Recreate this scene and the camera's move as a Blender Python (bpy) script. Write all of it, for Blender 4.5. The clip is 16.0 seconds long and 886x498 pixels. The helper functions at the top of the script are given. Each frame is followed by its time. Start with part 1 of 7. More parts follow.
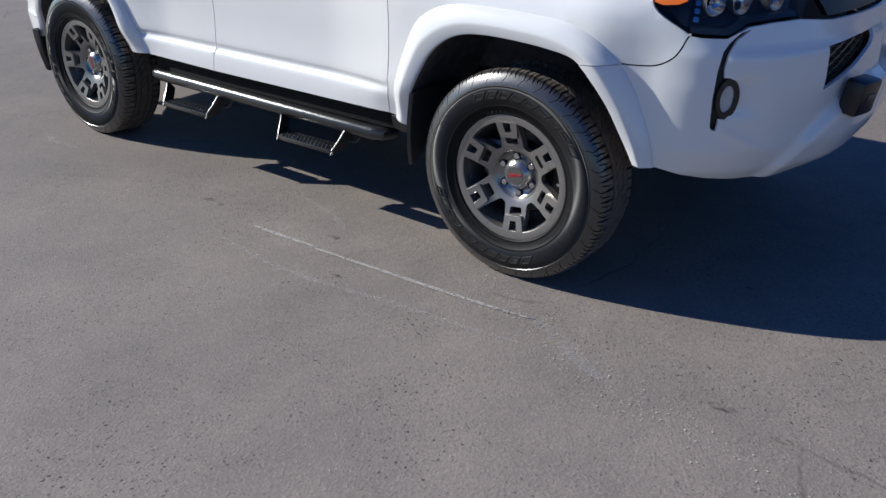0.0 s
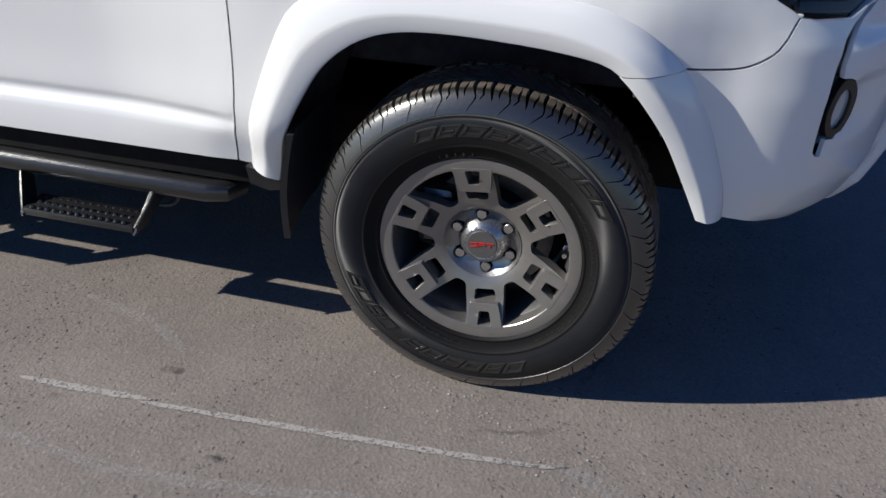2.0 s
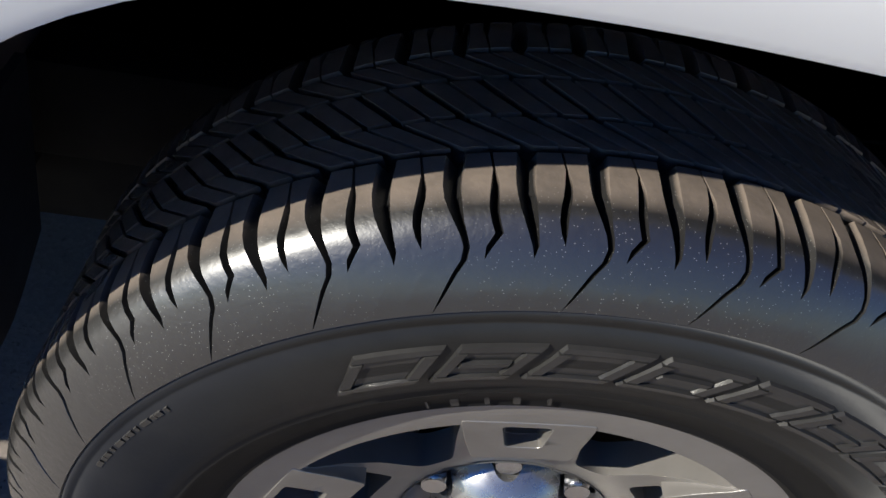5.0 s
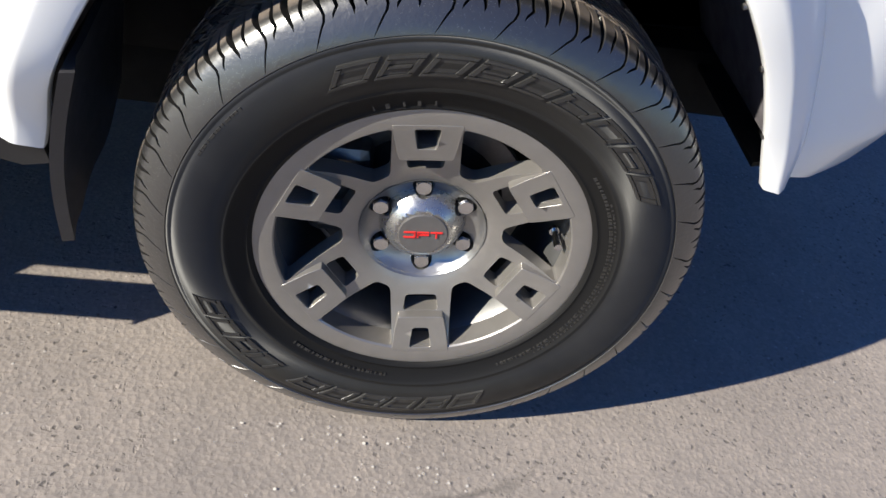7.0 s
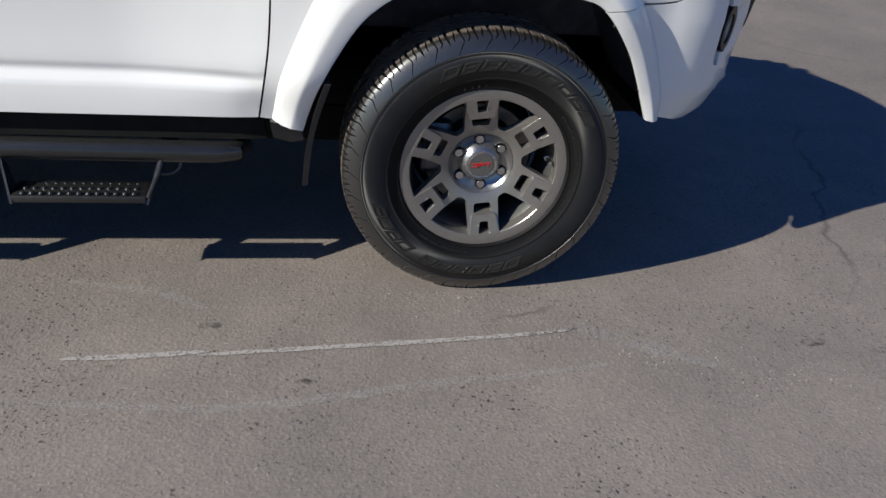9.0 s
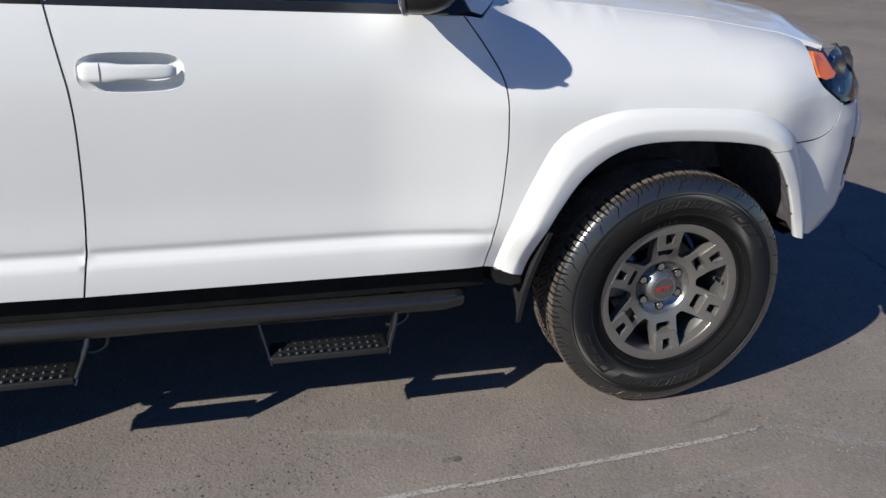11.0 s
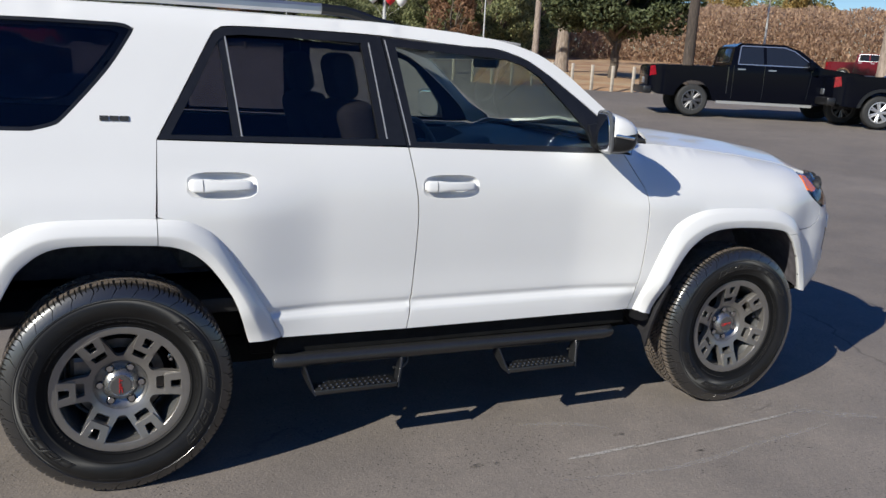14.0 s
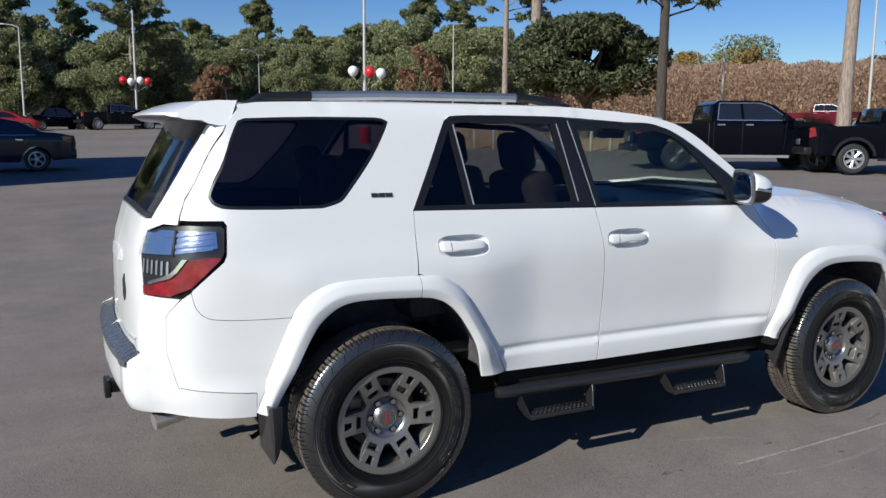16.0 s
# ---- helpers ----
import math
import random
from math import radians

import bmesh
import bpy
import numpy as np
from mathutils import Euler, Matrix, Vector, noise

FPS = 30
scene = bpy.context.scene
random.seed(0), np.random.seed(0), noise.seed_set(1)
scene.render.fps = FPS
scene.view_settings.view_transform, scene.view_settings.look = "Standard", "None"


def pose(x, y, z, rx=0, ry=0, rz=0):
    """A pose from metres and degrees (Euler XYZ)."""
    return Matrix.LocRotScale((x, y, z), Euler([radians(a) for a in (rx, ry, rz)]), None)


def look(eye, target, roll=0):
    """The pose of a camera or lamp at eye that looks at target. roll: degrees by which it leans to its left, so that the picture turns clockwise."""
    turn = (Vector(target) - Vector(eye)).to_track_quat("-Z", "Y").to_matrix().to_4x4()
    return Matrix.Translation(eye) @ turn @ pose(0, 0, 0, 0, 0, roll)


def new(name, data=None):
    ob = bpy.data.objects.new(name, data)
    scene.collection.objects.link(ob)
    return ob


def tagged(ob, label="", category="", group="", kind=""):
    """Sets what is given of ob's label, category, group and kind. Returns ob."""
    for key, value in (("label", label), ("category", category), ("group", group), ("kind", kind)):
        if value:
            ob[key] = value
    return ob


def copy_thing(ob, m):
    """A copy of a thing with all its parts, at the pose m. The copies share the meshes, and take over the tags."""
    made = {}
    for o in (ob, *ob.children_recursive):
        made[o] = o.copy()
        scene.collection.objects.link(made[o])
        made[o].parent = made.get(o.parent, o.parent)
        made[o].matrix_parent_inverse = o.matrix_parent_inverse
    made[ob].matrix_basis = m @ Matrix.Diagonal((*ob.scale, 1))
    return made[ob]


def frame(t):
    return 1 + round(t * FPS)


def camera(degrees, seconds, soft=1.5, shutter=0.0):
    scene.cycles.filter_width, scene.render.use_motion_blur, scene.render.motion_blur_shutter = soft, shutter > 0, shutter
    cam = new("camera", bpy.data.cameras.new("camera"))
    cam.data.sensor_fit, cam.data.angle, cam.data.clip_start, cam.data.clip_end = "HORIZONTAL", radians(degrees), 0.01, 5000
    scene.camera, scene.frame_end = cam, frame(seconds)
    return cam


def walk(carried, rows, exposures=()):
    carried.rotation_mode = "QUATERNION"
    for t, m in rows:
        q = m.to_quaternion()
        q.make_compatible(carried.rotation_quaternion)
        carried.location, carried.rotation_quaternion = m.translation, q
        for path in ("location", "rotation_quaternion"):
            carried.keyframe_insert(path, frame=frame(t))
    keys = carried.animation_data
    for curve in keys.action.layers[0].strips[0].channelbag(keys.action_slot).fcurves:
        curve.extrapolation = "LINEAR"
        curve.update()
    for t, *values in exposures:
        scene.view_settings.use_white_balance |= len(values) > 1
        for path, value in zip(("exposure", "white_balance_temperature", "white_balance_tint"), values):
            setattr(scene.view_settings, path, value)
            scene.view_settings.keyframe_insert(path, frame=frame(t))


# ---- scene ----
cam = camera(57.5, 16.0)
PATH = [
    (0, (1.48, -3.254, 1.437), (0.386, -1.826, 0.563), 0.6),
    (0.5, (1.095, -3.134, 1.412), (0.219, -1.605, 0.466), 0.8),
    (1, (0.8, -2.979, 1.375), (0.053, -1.388, 0.422), 1.1),
    (1.5, (0.571, -2.719, 1.369), (-0.07, -1.115, 0.361), 1.6),
    (2, (0.31, -2.468, 1.36), (-0.113, -0.817, 0.312), 1.7),
    (2.5, (0.128, -2.225, 1.333), (-0.207, -0.559, 0.277), 1.8),
    (3, (-0.002, -1.941, 1.29), (-0.182, -0.286, 0.18), 3.9),
    (3.5, (-0.138, -1.664, 1.233), (-0.142, -0.039, 0.067), 6.4),
    (3.7, (-0.155, -1.551, 1.197), (-0.133, 0.048, -0.004), 6.4),
    (5.8, (-0.125, -1.218, 0.995), (0.115, 0.204, -0.39), 15.3),
    (6, (-0.125, -1.287, 1.015), (0.128, 0.137, -0.366), 15.5),
    (6.5, (-0.14, -1.533, 1.071), (0.128, -0.08, -0.277), 14.0),
    (7, (-0.132, -1.762, 1.144), (0.149, -0.289, -0.179), 12.5),
    (7.5, (-0.105, -2.115, 1.226), (0.194, -0.559, 0.006), 11.4),
    (8, (-0.18, -2.43, 1.319), (0.118, -0.804, 0.193), 9.0),
    (8.2, (-0.241, -2.56, 1.322), (0.051, -0.914, 0.225), 8.1),
    (10.3, (-0.897, -3.087, 1.436), (-0.487, -1.363, 0.509), 1.9),
    (10.5, (-0.981, -3.008, 1.474), (-0.567, -1.274, 0.569), 1.5),
    (11, (-1.307, -2.971, 1.46), (-0.814, -1.186, 0.704), 2.0),
    (11.5, (-1.55, -3.062, 1.493), (-1.025, -1.261, 0.799), 2.0),
    (11.8, (-1.672, -3.183, 1.503), (-1.129, -1.387, 0.812), 2.4),
    (12, (-1.772, -3.273, 1.507), (-1.217, -1.478, 0.823), 2.3),
    (12.5, (-2.042, -3.482, 1.489), (-1.481, -1.684, 0.818), 2.4),
    (12.7, (-2.14, -3.543, 1.487), (-1.572, -1.745, 0.821), 2.3),
    (13, (-2.272, -3.674, 1.522), (-1.675, -1.873, 0.888), 3.3),
    (13.5, (-2.508, -3.834, 1.556), (-1.825, -2.033, 1.015), 4.0),
    (14, (-2.857, -3.823, 1.572), (-2.065, -2.042, 1.127), 3.0),
    (14.5, (-3.169, -3.889, 1.586), (-2.336, -2.116, 1.182), 2.8),
    (15, (-3.489, -3.923, 1.595), (-2.643, -2.141, 1.265), 1.9),
    (15.5, (-3.814, -3.888, 1.61), (-2.967, -2.101, 1.316), 1.1),
    (16, (-4.036, -3.964, 1.596), (-3.163, -2.187, 1.31), 0.3),
]
EXPOSE = [(0.0, 0.44, 6420, 6), (3.0, 0.36, 6770, 6), (3.7, 0.48, 6770, 6), (4.9, 0.82, 6870, 6), (5.8, 2.0, 7070, 7), (6.1, 1.96, 7070, 7), (6.5, 1.80, 7070, 7), (7.0, 1.30, 7040, 6), (7.5, 0.88, 6980, 5), (8.2, 0.57, 6870, 5), (10.3, 0.34, 6820, 5), (13.0, 0.34, 6820, 5), (14.5, 0.33, 6720, 5), (16.0, 0.22, 6520, 4)]
walk(cam, [(t, look(eye, target, roll)) for t, eye, target, roll in PATH], EXPOSE)

# ---------------------------------------------------------------- light
SUN = Vector((-0.438, -0.185, 0.286)).normalized()
world = bpy.data.worlds.new("sky")
scene.world = world
world.use_nodes = True
wn = world.node_tree.nodes
sky = wn.new("ShaderNodeTexSky")
sky.sky_type = "NISHITA"
sky.sun_disc = False
sky.sun_elevation = math.asin(SUN.z)
sky.sun_rotation = math.atan2(SUN.x, SUN.y)
sky.air_density, sky.dust_density, sky.ozone_density = 1.0, 0.0, 5.0
wn["Background"].inputs["Strength"].default_value = 0.085
clear_sky = wn.new("ShaderNodeHueSaturation")
clear_sky.inputs["Hue"].default_value, clear_sky.inputs["Saturation"].default_value = 0.519, 1.24
world.node_tree.links.new(sky.outputs[0], clear_sky.inputs["Color"])
world.node_tree.links.new(clear_sky.outputs[0], wn["Background"].inputs[0])
sun = new("sun", bpy.data.lights.new("sun", "SUN"))
sun.data.energy, sun.data.angle, sun.data.color = 5.0, radians(0.53), (1.0, 0.965, 0.92)
sun.matrix_world = look((0, 0, 0), -SUN)

# ---------------------------------------------------------------- materials


class Mat:
    """A node material with a principled shader."""

    def __init__(self, name, color=(0.5, 0.5, 0.5), rough=0.5, metal=0.0, coat=0.0, spec=0.5):
        self.m = bpy.data.materials.new(name)
        self.m.use_nodes = True
        self.t = self.m.node_tree
        self.b = self.t.nodes["Principled BSDF"]
        self.set("Base Color", (*color, 1))
        self.set("Roughness", rough), self.set("Metallic", metal), self.set("Coat Weight", coat)
        self.set("Coat Roughness", 0.04), self.set("Specular IOR Level", spec)

    def set(self, key, value):
        self.b.inputs[key].default_value = value

    def node(self, kind, **inputs):
        n = self.t.nodes.new(kind)
        for k, v in inputs.items():
            n.inputs[k.replace("_", " ")].default_value = v
        return n

    def link(self, a, b):
        self.t.links.new(a, b)

    def coords(self):
        return self.t.nodes.new("ShaderNodeTexCoord").outputs["Object"]

    def noise(self, scale, detail=4.0, rough=0.55, vec=None):
        n = self.node("ShaderNodeTexNoise", Scale=scale, Detail=detail, Roughness=rough)
        self.link(vec or self.coords(), n.inputs["Vector"])
        return n.outputs["Fac"]

    def ramp(self, fac, stops):
        r = self.t.nodes.new("ShaderNodeValToRGB")
        els = r.color_ramp.elements
        while len(els) < len(stops):
            els.new(0.5)
        for e, (p, c) in zip(els, stops):
            e.position, e.color = p, ((*c, 1) if len(c) == 3 else c)
        self.link(fac, r.inputs[0])
        return r.outputs[0]

    def mix(self, fac, a, b, mode="MIX"):
        n = self.t.nodes.new("ShaderNodeMix")
        n.data_type, n.blend_type = "RGBA", mode
        for sock, v in ((n.inputs[0], fac), (n.inputs[6], a), (n.inputs[7], b)):
            if hasattr(v, "links"):
                self.link(v, sock)
            elif isinstance(v, (int, float)):
                sock.default_value = v
            else:
                sock.default_value = (*v, 1)
        return n.outputs[2]

    def color(self, sock):
        self.link(sock, self.b.inputs["Base Color"])

    def bump(self, fac, strength=0.3, dist=0.01):
        n = self.node("ShaderNodeBump", Strength=strength, Distance=dist)
        self.link(fac, n.inputs["Height"])
        self.link(n.outputs[0], self.b.inputs["Normal"])

    def vary_rough(self, fac, lo, hi):
        n = self.node("ShaderNodeMapRange")
        n.inputs["To Min"].default_value, n.inputs["To Max"].default_value = lo, hi
        self.link(fac, n.inputs["Value"])
        self.link(n.outputs[0], self.b.inputs["Roughness"])


def speckled(name, color, rough, spread=0.15, scale=30.0, bump=0.0, metal=0.0, coat=0.0, bscale=300.0, spec=0.5):
    """A material whose colour and gloss wander a little, with a fine relief."""
    m = Mat(name, color, rough, metal, coat, spec)
    m.set("Coat Roughness", max(0.04, 0.45 * rough))
    f = m.noise(scale, 5)
    lo, hi = [tuple(c * k for c in color) for k in (1 - spread, 1 + spread)]
    m.color(m.ramp(f, [(0.3, lo), (0.7, hi)]))
    m.vary_rough(m.noise(scale * 2.3, 3), max(0.02, rough * 0.8), min(1, rough * 1.2))
    if bump:
        m.bump(m.noise(bscale, 3), bump, 0.002)
    return m.m


def glass_mat(name, tint, gloss=0.9):
    """A thin pane: tinted see-through, with a mirror sheen."""
    m = Mat(name)
    t = m.t
    t.nodes.remove(m.b)
    tr = t.nodes.new("ShaderNodeBsdfTransparent")
    tr.inputs[0].default_value = (*tint, 1)
    gl = t.nodes.new("ShaderNodeBsdfGlossy")
    gl.inputs["Color"].default_value = (gloss, gloss, gloss, 1)
    gl.inputs["Roughness"].default_value = 0.01
    lw = t.nodes.new("ShaderNodeLayerWeight")
    lw.inputs["Blend"].default_value = 0.5
    pw = t.nodes.new("ShaderNodeMath")
    pw.operation, pw.inputs[1].default_value = "POWER", 4.5
    t.links.new(lw.outputs["Facing"], pw.inputs[0])
    fr = t.nodes.new("ShaderNodeMapRange")
    fr.inputs["To Min"].default_value, fr.inputs["To Max"].default_value = 0.03, 0.95
    t.links.new(pw.outputs[0], fr.inputs["Value"])
    mx = t.nodes.new("ShaderNodeMixShader")
    t.links.new(fr.outputs[0], mx.inputs[0])
    t.links.new(tr.outputs[0], mx.inputs[1])
    t.links.new(gl.outputs[0], mx.inputs[2])
    t.links.new(mx.outputs[0], t.nodes["Material Output"].inputs[0])
    return m.m


def tread_mat():
    """Rubber, with road dust on the running face."""
    m = Mat("tread_rubber", rough=0.4)
    s = m.t.nodes.new("ShaderNodeSeparateXYZ")
    m.link(m.coords(), s.inputs[0])
    c = m.t.nodes.new("ShaderNodeCombineXYZ")
    m.link(s.outputs[0], c.inputs[0]), m.link(s.outputs[2], c.inputs[2])
    ln = m.t.nodes.new("ShaderNodeVectorMath")
    ln.operation = "LENGTH"
    m.link(c.outputs[0], ln.inputs[0])
    k = m.node("ShaderNodeMapRange")
    k.inputs["From Min"].default_value, k.inputs["From Max"].default_value = 0.3890, 0.3918
    m.link(ln.outputs["Value"], k.inputs["Value"])
    dust = m.mix(1.0, k.outputs[0], m.ramp(m.noise(22, 5, 0.65), [(0.25, (0.35, 0.35, 0.35)), (0.6, (1, 1, 1))]), "MULTIPLY")
    v = m.node("ShaderNodeTexVoronoi", Scale=430.0)
    m.link(m.coords(), v.inputs["Vector"])
    dots = m.ramp(v.outputs["Distance"], [(0.09, (1, 1, 1)), (0.15, (0, 0, 0))])
    dots = m.mix(1.0, dots, m.ramp(m.noise(9, 3), [(0.38, (0, 0, 0)), (0.58, (1, 1, 1))]), "MULTIPLY")
    rub = m.mix(dots, (0.012, 0.0115, 0.0115), (0.17, 0.165, 0.16))
    m.color(m.mix(dust, rub, (0.125, 0.098, 0.078)))
    r = m.node("ShaderNodeMapRange")
    r.inputs["To Min"].default_value, r.inputs["To Max"].default_value = 0.42, 0.85
    m.link(k.outputs[0], r.inputs["Value"])
    m.link(r.outputs[0], m.b.inputs["Roughness"])
    m.bump(m.noise(160, 3), 0.25, 0.002)
    m.set("Coat Weight", 1.0), m.set("Coat Roughness", 0.24), m.set("Coat IOR", 1.65)
    return m.m


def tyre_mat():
    """Dressed side-wall rubber: painted near black by the bead and paler on the lettered band for its sheen; the band's
    fine radial ribs spread the sun's glint sideways.
    """
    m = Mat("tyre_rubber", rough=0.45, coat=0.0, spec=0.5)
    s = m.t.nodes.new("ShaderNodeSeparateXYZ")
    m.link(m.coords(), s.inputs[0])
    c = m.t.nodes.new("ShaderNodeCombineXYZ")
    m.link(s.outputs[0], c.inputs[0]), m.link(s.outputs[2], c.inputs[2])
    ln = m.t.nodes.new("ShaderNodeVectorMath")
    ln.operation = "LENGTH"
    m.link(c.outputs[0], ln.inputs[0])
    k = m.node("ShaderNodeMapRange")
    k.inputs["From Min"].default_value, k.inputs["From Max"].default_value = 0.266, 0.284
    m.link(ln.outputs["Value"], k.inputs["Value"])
    # paler mottled band colour, painted in for part of the side-wall's sheen
    sheen_tone = m.mix(1.0, k.outputs[0], m.ramp(m.noise(13, 5, 0.65), [(0.30, (0.35, 0.35, 0.35)), (0.65, (1, 1, 1))]), "MULTIPLY")
    m.color(m.mix(sheen_tone, (0.0055, 0.0053, 0.0054), (0.0140, 0.0134, 0.0130)))
    a = m.node("ShaderNodeMapRange")
    a.inputs["To Min"].default_value, a.inputs["To Max"].default_value = 0.25, 0.94
    m.link(k.outputs[0], a.inputs["Value"])
    m.link(a.outputs[0], m.b.inputs["Anisotropic"])
    tn = m.t.nodes.new("ShaderNodeTangent")
    tn.direction_type, tn.axis = "RADIAL", "Y"
    g = m.node("ShaderNodeMapRange")
    g.inputs["To Min"].default_value, g.inputs["To Max"].default_value = 0.15, 0.55
    m.link(k.outputs[0], g.inputs["Value"]), m.link(g.outputs[0], m.b.inputs["Specular IOR Level"])
    m.link(tn.outputs[0], m.b.inputs["Tangent"])
    m.vary_rough(m.noise(60, 4), 0.54, 0.62)
    m.bump(m.noise(300, 3), 0.05, 0.002)
    return m.m


def paint_mat(name, color, rough=0.28, coat=1.0):
    m = Mat(name, color, rough, 0.0, coat)
    f = m.noise(2.2, 3)
    m.color(m.ramp(f, [(0.3, tuple(c * 0.965 for c in color)), (0.7, color)]))
    m.set("Coat Roughness", 0.03), m.set("Specular IOR Level", 0.35)
    return m.m


def asphalt_mat():
    m = Mat("asphalt", rough=0.85, spec=0.2)
    co = m.coords()
    big = m.noise(0.16, 5, 0.6, co)
    mid = m.noise(1.3, 7, 0.62, co)
    blot = m.noise(5.5, 6, 0.65, co)
    fine = m.noise(120, 3, 0.7, co)
    grain = m.node("ShaderNodeTexVoronoi", Scale=105.0)
    m.link(co, grain.inputs["Vector"])
    chips = m.node("ShaderNodeTexVoronoi", Scale=62.0)
    m.link(co, chips.inputs["Vector"])
    base = m.ramp(big, [(0.3, (0.166, 0.147, 0.133)), (0.7, (0.224, 0.199, 0.180))])
    base = m.mix(0.42, base, m.ramp(mid, [(0.30, (0.36, 0.36, 0.37)), (0.5, (0.5, 0.49, 0.48)), (0.70, (0.62, 0.60, 0.58))]), "OVERLAY")
    base = m.mix(0.26, base, m.ramp(blot, [(0.30, (0.34, 0.34, 0.35)), (0.7, (0.62, 0.61, 0.60))]), "OVERLAY")
    stones = m.ramp(grain.outputs["Color"], [(0.15, (0.33, 0.33, 0.34)), (0.55, (0.50, 0.49, 0.48)), (0.95, (0.74, 0.71, 0.67))])
    base = m.mix(0.26, base, stones, "OVERLAY")
    base = m.mix(0.32, base, m.ramp(fine, [(0.35, (0.33, 0.33, 0.33)), (0.7, (0.64, 0.63, 0.62))]), "OVERLAY")
    # scattered pale chips, thicker in drifts
    near = m.ramp(chips.outputs["Distance"], [(0.10, (1, 1, 1)), (0.20, (0, 0, 0))])
    some = m.ramp(chips.outputs["Color"], [(0.70, (0, 0, 0)), (0.74, (1, 1, 1))])
    drift = m.ramp(m.noise(1.9, 4, 0.6, co), [(0.42, (0.12, 0.12, 0.12)), (0.64, (0.95, 0.95, 0.95))])
    spot = m.mix(1.0, m.mix(1.0, near, some, "MULTIPLY"), drift, "MULTIPLY")
    base = m.mix(spot, base, (0.35, 0.33, 0.305))
    pits = m.noise(11.0, 4, 0.6, co)
    base = m.mix(m.ramp(pits, [(0.70, (0, 0, 0)), (0.77, (0.55, 0.55, 0.55))]), base, (0.04, 0.038, 0.036))
    # small open pits, thick in patches, with a pale grain beside many of them
    patchy = m.ramp(m.noise(2.3, 5, 0.7, co), [(0.44, (0.10, 0.10, 0.10)), (0.60, (1, 1, 1))])
    open_pits = None
    for size, share in ((58.0, 0.36), (112.0, 0.40)):
        cell = m.node("ShaderNodeTexVoronoi", Scale=size)
        jit = m.node("ShaderNodeVectorMath")
        jit.operation = "MULTIPLY_ADD"
        jit.inputs[1].default_value = (0.016, 0.016, 0.0)
        wob_ = m.node("ShaderNodeTexNoise", Scale=1.3 * size, Detail=2.0)
        m.link(co, wob_.inputs["Vector"]), m.link(wob_.outputs["Color"], jit.inputs[0]), m.link(co, jit.inputs[2])
        m.link(jit.outputs[0], cell.inputs["Vector"])
        one = m.mix(1.0, m.ramp(cell.outputs["Distance"], [(0.14, (1, 1, 1)), (0.30, (0, 0, 0))]), m.ramp(cell.outputs["Color"], [(share, (1, 1, 1)), (share + 0.05, (0, 0, 0))]), "MULTIPLY")
        open_pits = one if open_pits is None else m.mix(1.0, open_pits, one, "LIGHTEN")
    pit = m.mix(1.0, open_pits, patchy, "MULTIPLY")
    base = m.mix(pit, base, (0.050, 0.046, 0.044))
    # hairline cracks
    wob = m.node("ShaderNodeTexVoronoi", Scale=0.42)
    wob.feature = "DISTANCE_TO_EDGE"
    warp = m.t.nodes.new("ShaderNodeVectorMath")
    warp.operation = "MULTIPLY_ADD"
    warp.inputs[1].default_value = (0.35, 0.35, 0.0)
    nz = m.node("ShaderNodeTexNoise", Scale=3.0, Detail=6.0)
    m.link(co, nz.inputs["Vector"]), m.link(nz.outputs["Color"], warp.inputs[0]), m.link(co, warp.inputs[2])
    m.link(warp.outputs[0], wob.inputs["Vector"])
    line = m.ramp(wob.outputs["Distance"], [(0.0, (0.55, 0.55, 0.55)), (0.0035, (0, 0, 0))])
    part_ = m.ramp(m.noise(0.9, 4, 0.6, co), [(0.50, (0, 0, 0)), (0.62, (1, 1, 1))])
    base = m.mix(m.mix(1.0, line, part_, "MULTIPLY"), base, (0.035, 0.034, 0.033))
    m.color(base)
    m.vary_rough(mid, 0.62, 0.90)
    h = m.node("ShaderNodeMath")
    h.operation = "ADD"
    m.link(grain.outputs["Distance"], h.inputs[0]), m.link(fine, h.inputs[1])
    h2 = m.node("ShaderNodeMath")
    h2.operation, h2.inputs[1].default_value = "MULTIPLY_ADD", 2.4
    m.link(spot, h2.inputs[0]), m.link(h.outputs[0], h2.inputs[2])
    h3 = m.node("ShaderNodeMath")
    h3.operation, h3.inputs[1].default_value = "MULTIPLY_ADD", -2.0
    m.link(m.ramp(m.noise(34.0, 3, 0.6, co), [(0.66, (0, 0, 0)), (0.72, (1, 1, 1))]), h3.inputs[0]), m.link(h2.outputs[0], h3.inputs[2])
    h4 = m.node("ShaderNodeMath")
    h4.operation, h4.inputs[1].default_value = "MULTIPLY_ADD", -2.6
    m.link(pit, h4.inputs[0]), m.link(h3.outputs[0], h4.inputs[2])
    m.bump(h4.outputs[0], 0.34, 0.003)
    return m.m


PAINT = paint_mat("white_paint", (0.71, 0.705, 0.695), 0.30, 0.7)
BLACKTRIM = speckled("black_trim", (0.011, 0.011, 0.012), 0.34, 0.2, 40)
LINER = speckled("liner_plastic", (0.105, 0.096, 0.106), 0.8, 0.3, 20, 0.2, spec=0.2)
FLAP = speckled("flap_rubber", (0.026, 0.025, 0.027), 0.40, 0.15, 20, 0.1)
PADGREY = speckled("pad_plastic", (0.075, 0.078, 0.085), 0.26, 0.15, 40, 0.1, 0.0, 0.6)
CHASSIS = speckled("chassis_black", (0.006, 0.006, 0.006), 0.85, 0.4, 12, spec=0.2)
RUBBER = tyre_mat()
LETTER = speckled("raised_rubber", (0.017, 0.0165, 0.016), 0.34, 0.2, 60, 0, 0, 0.3)
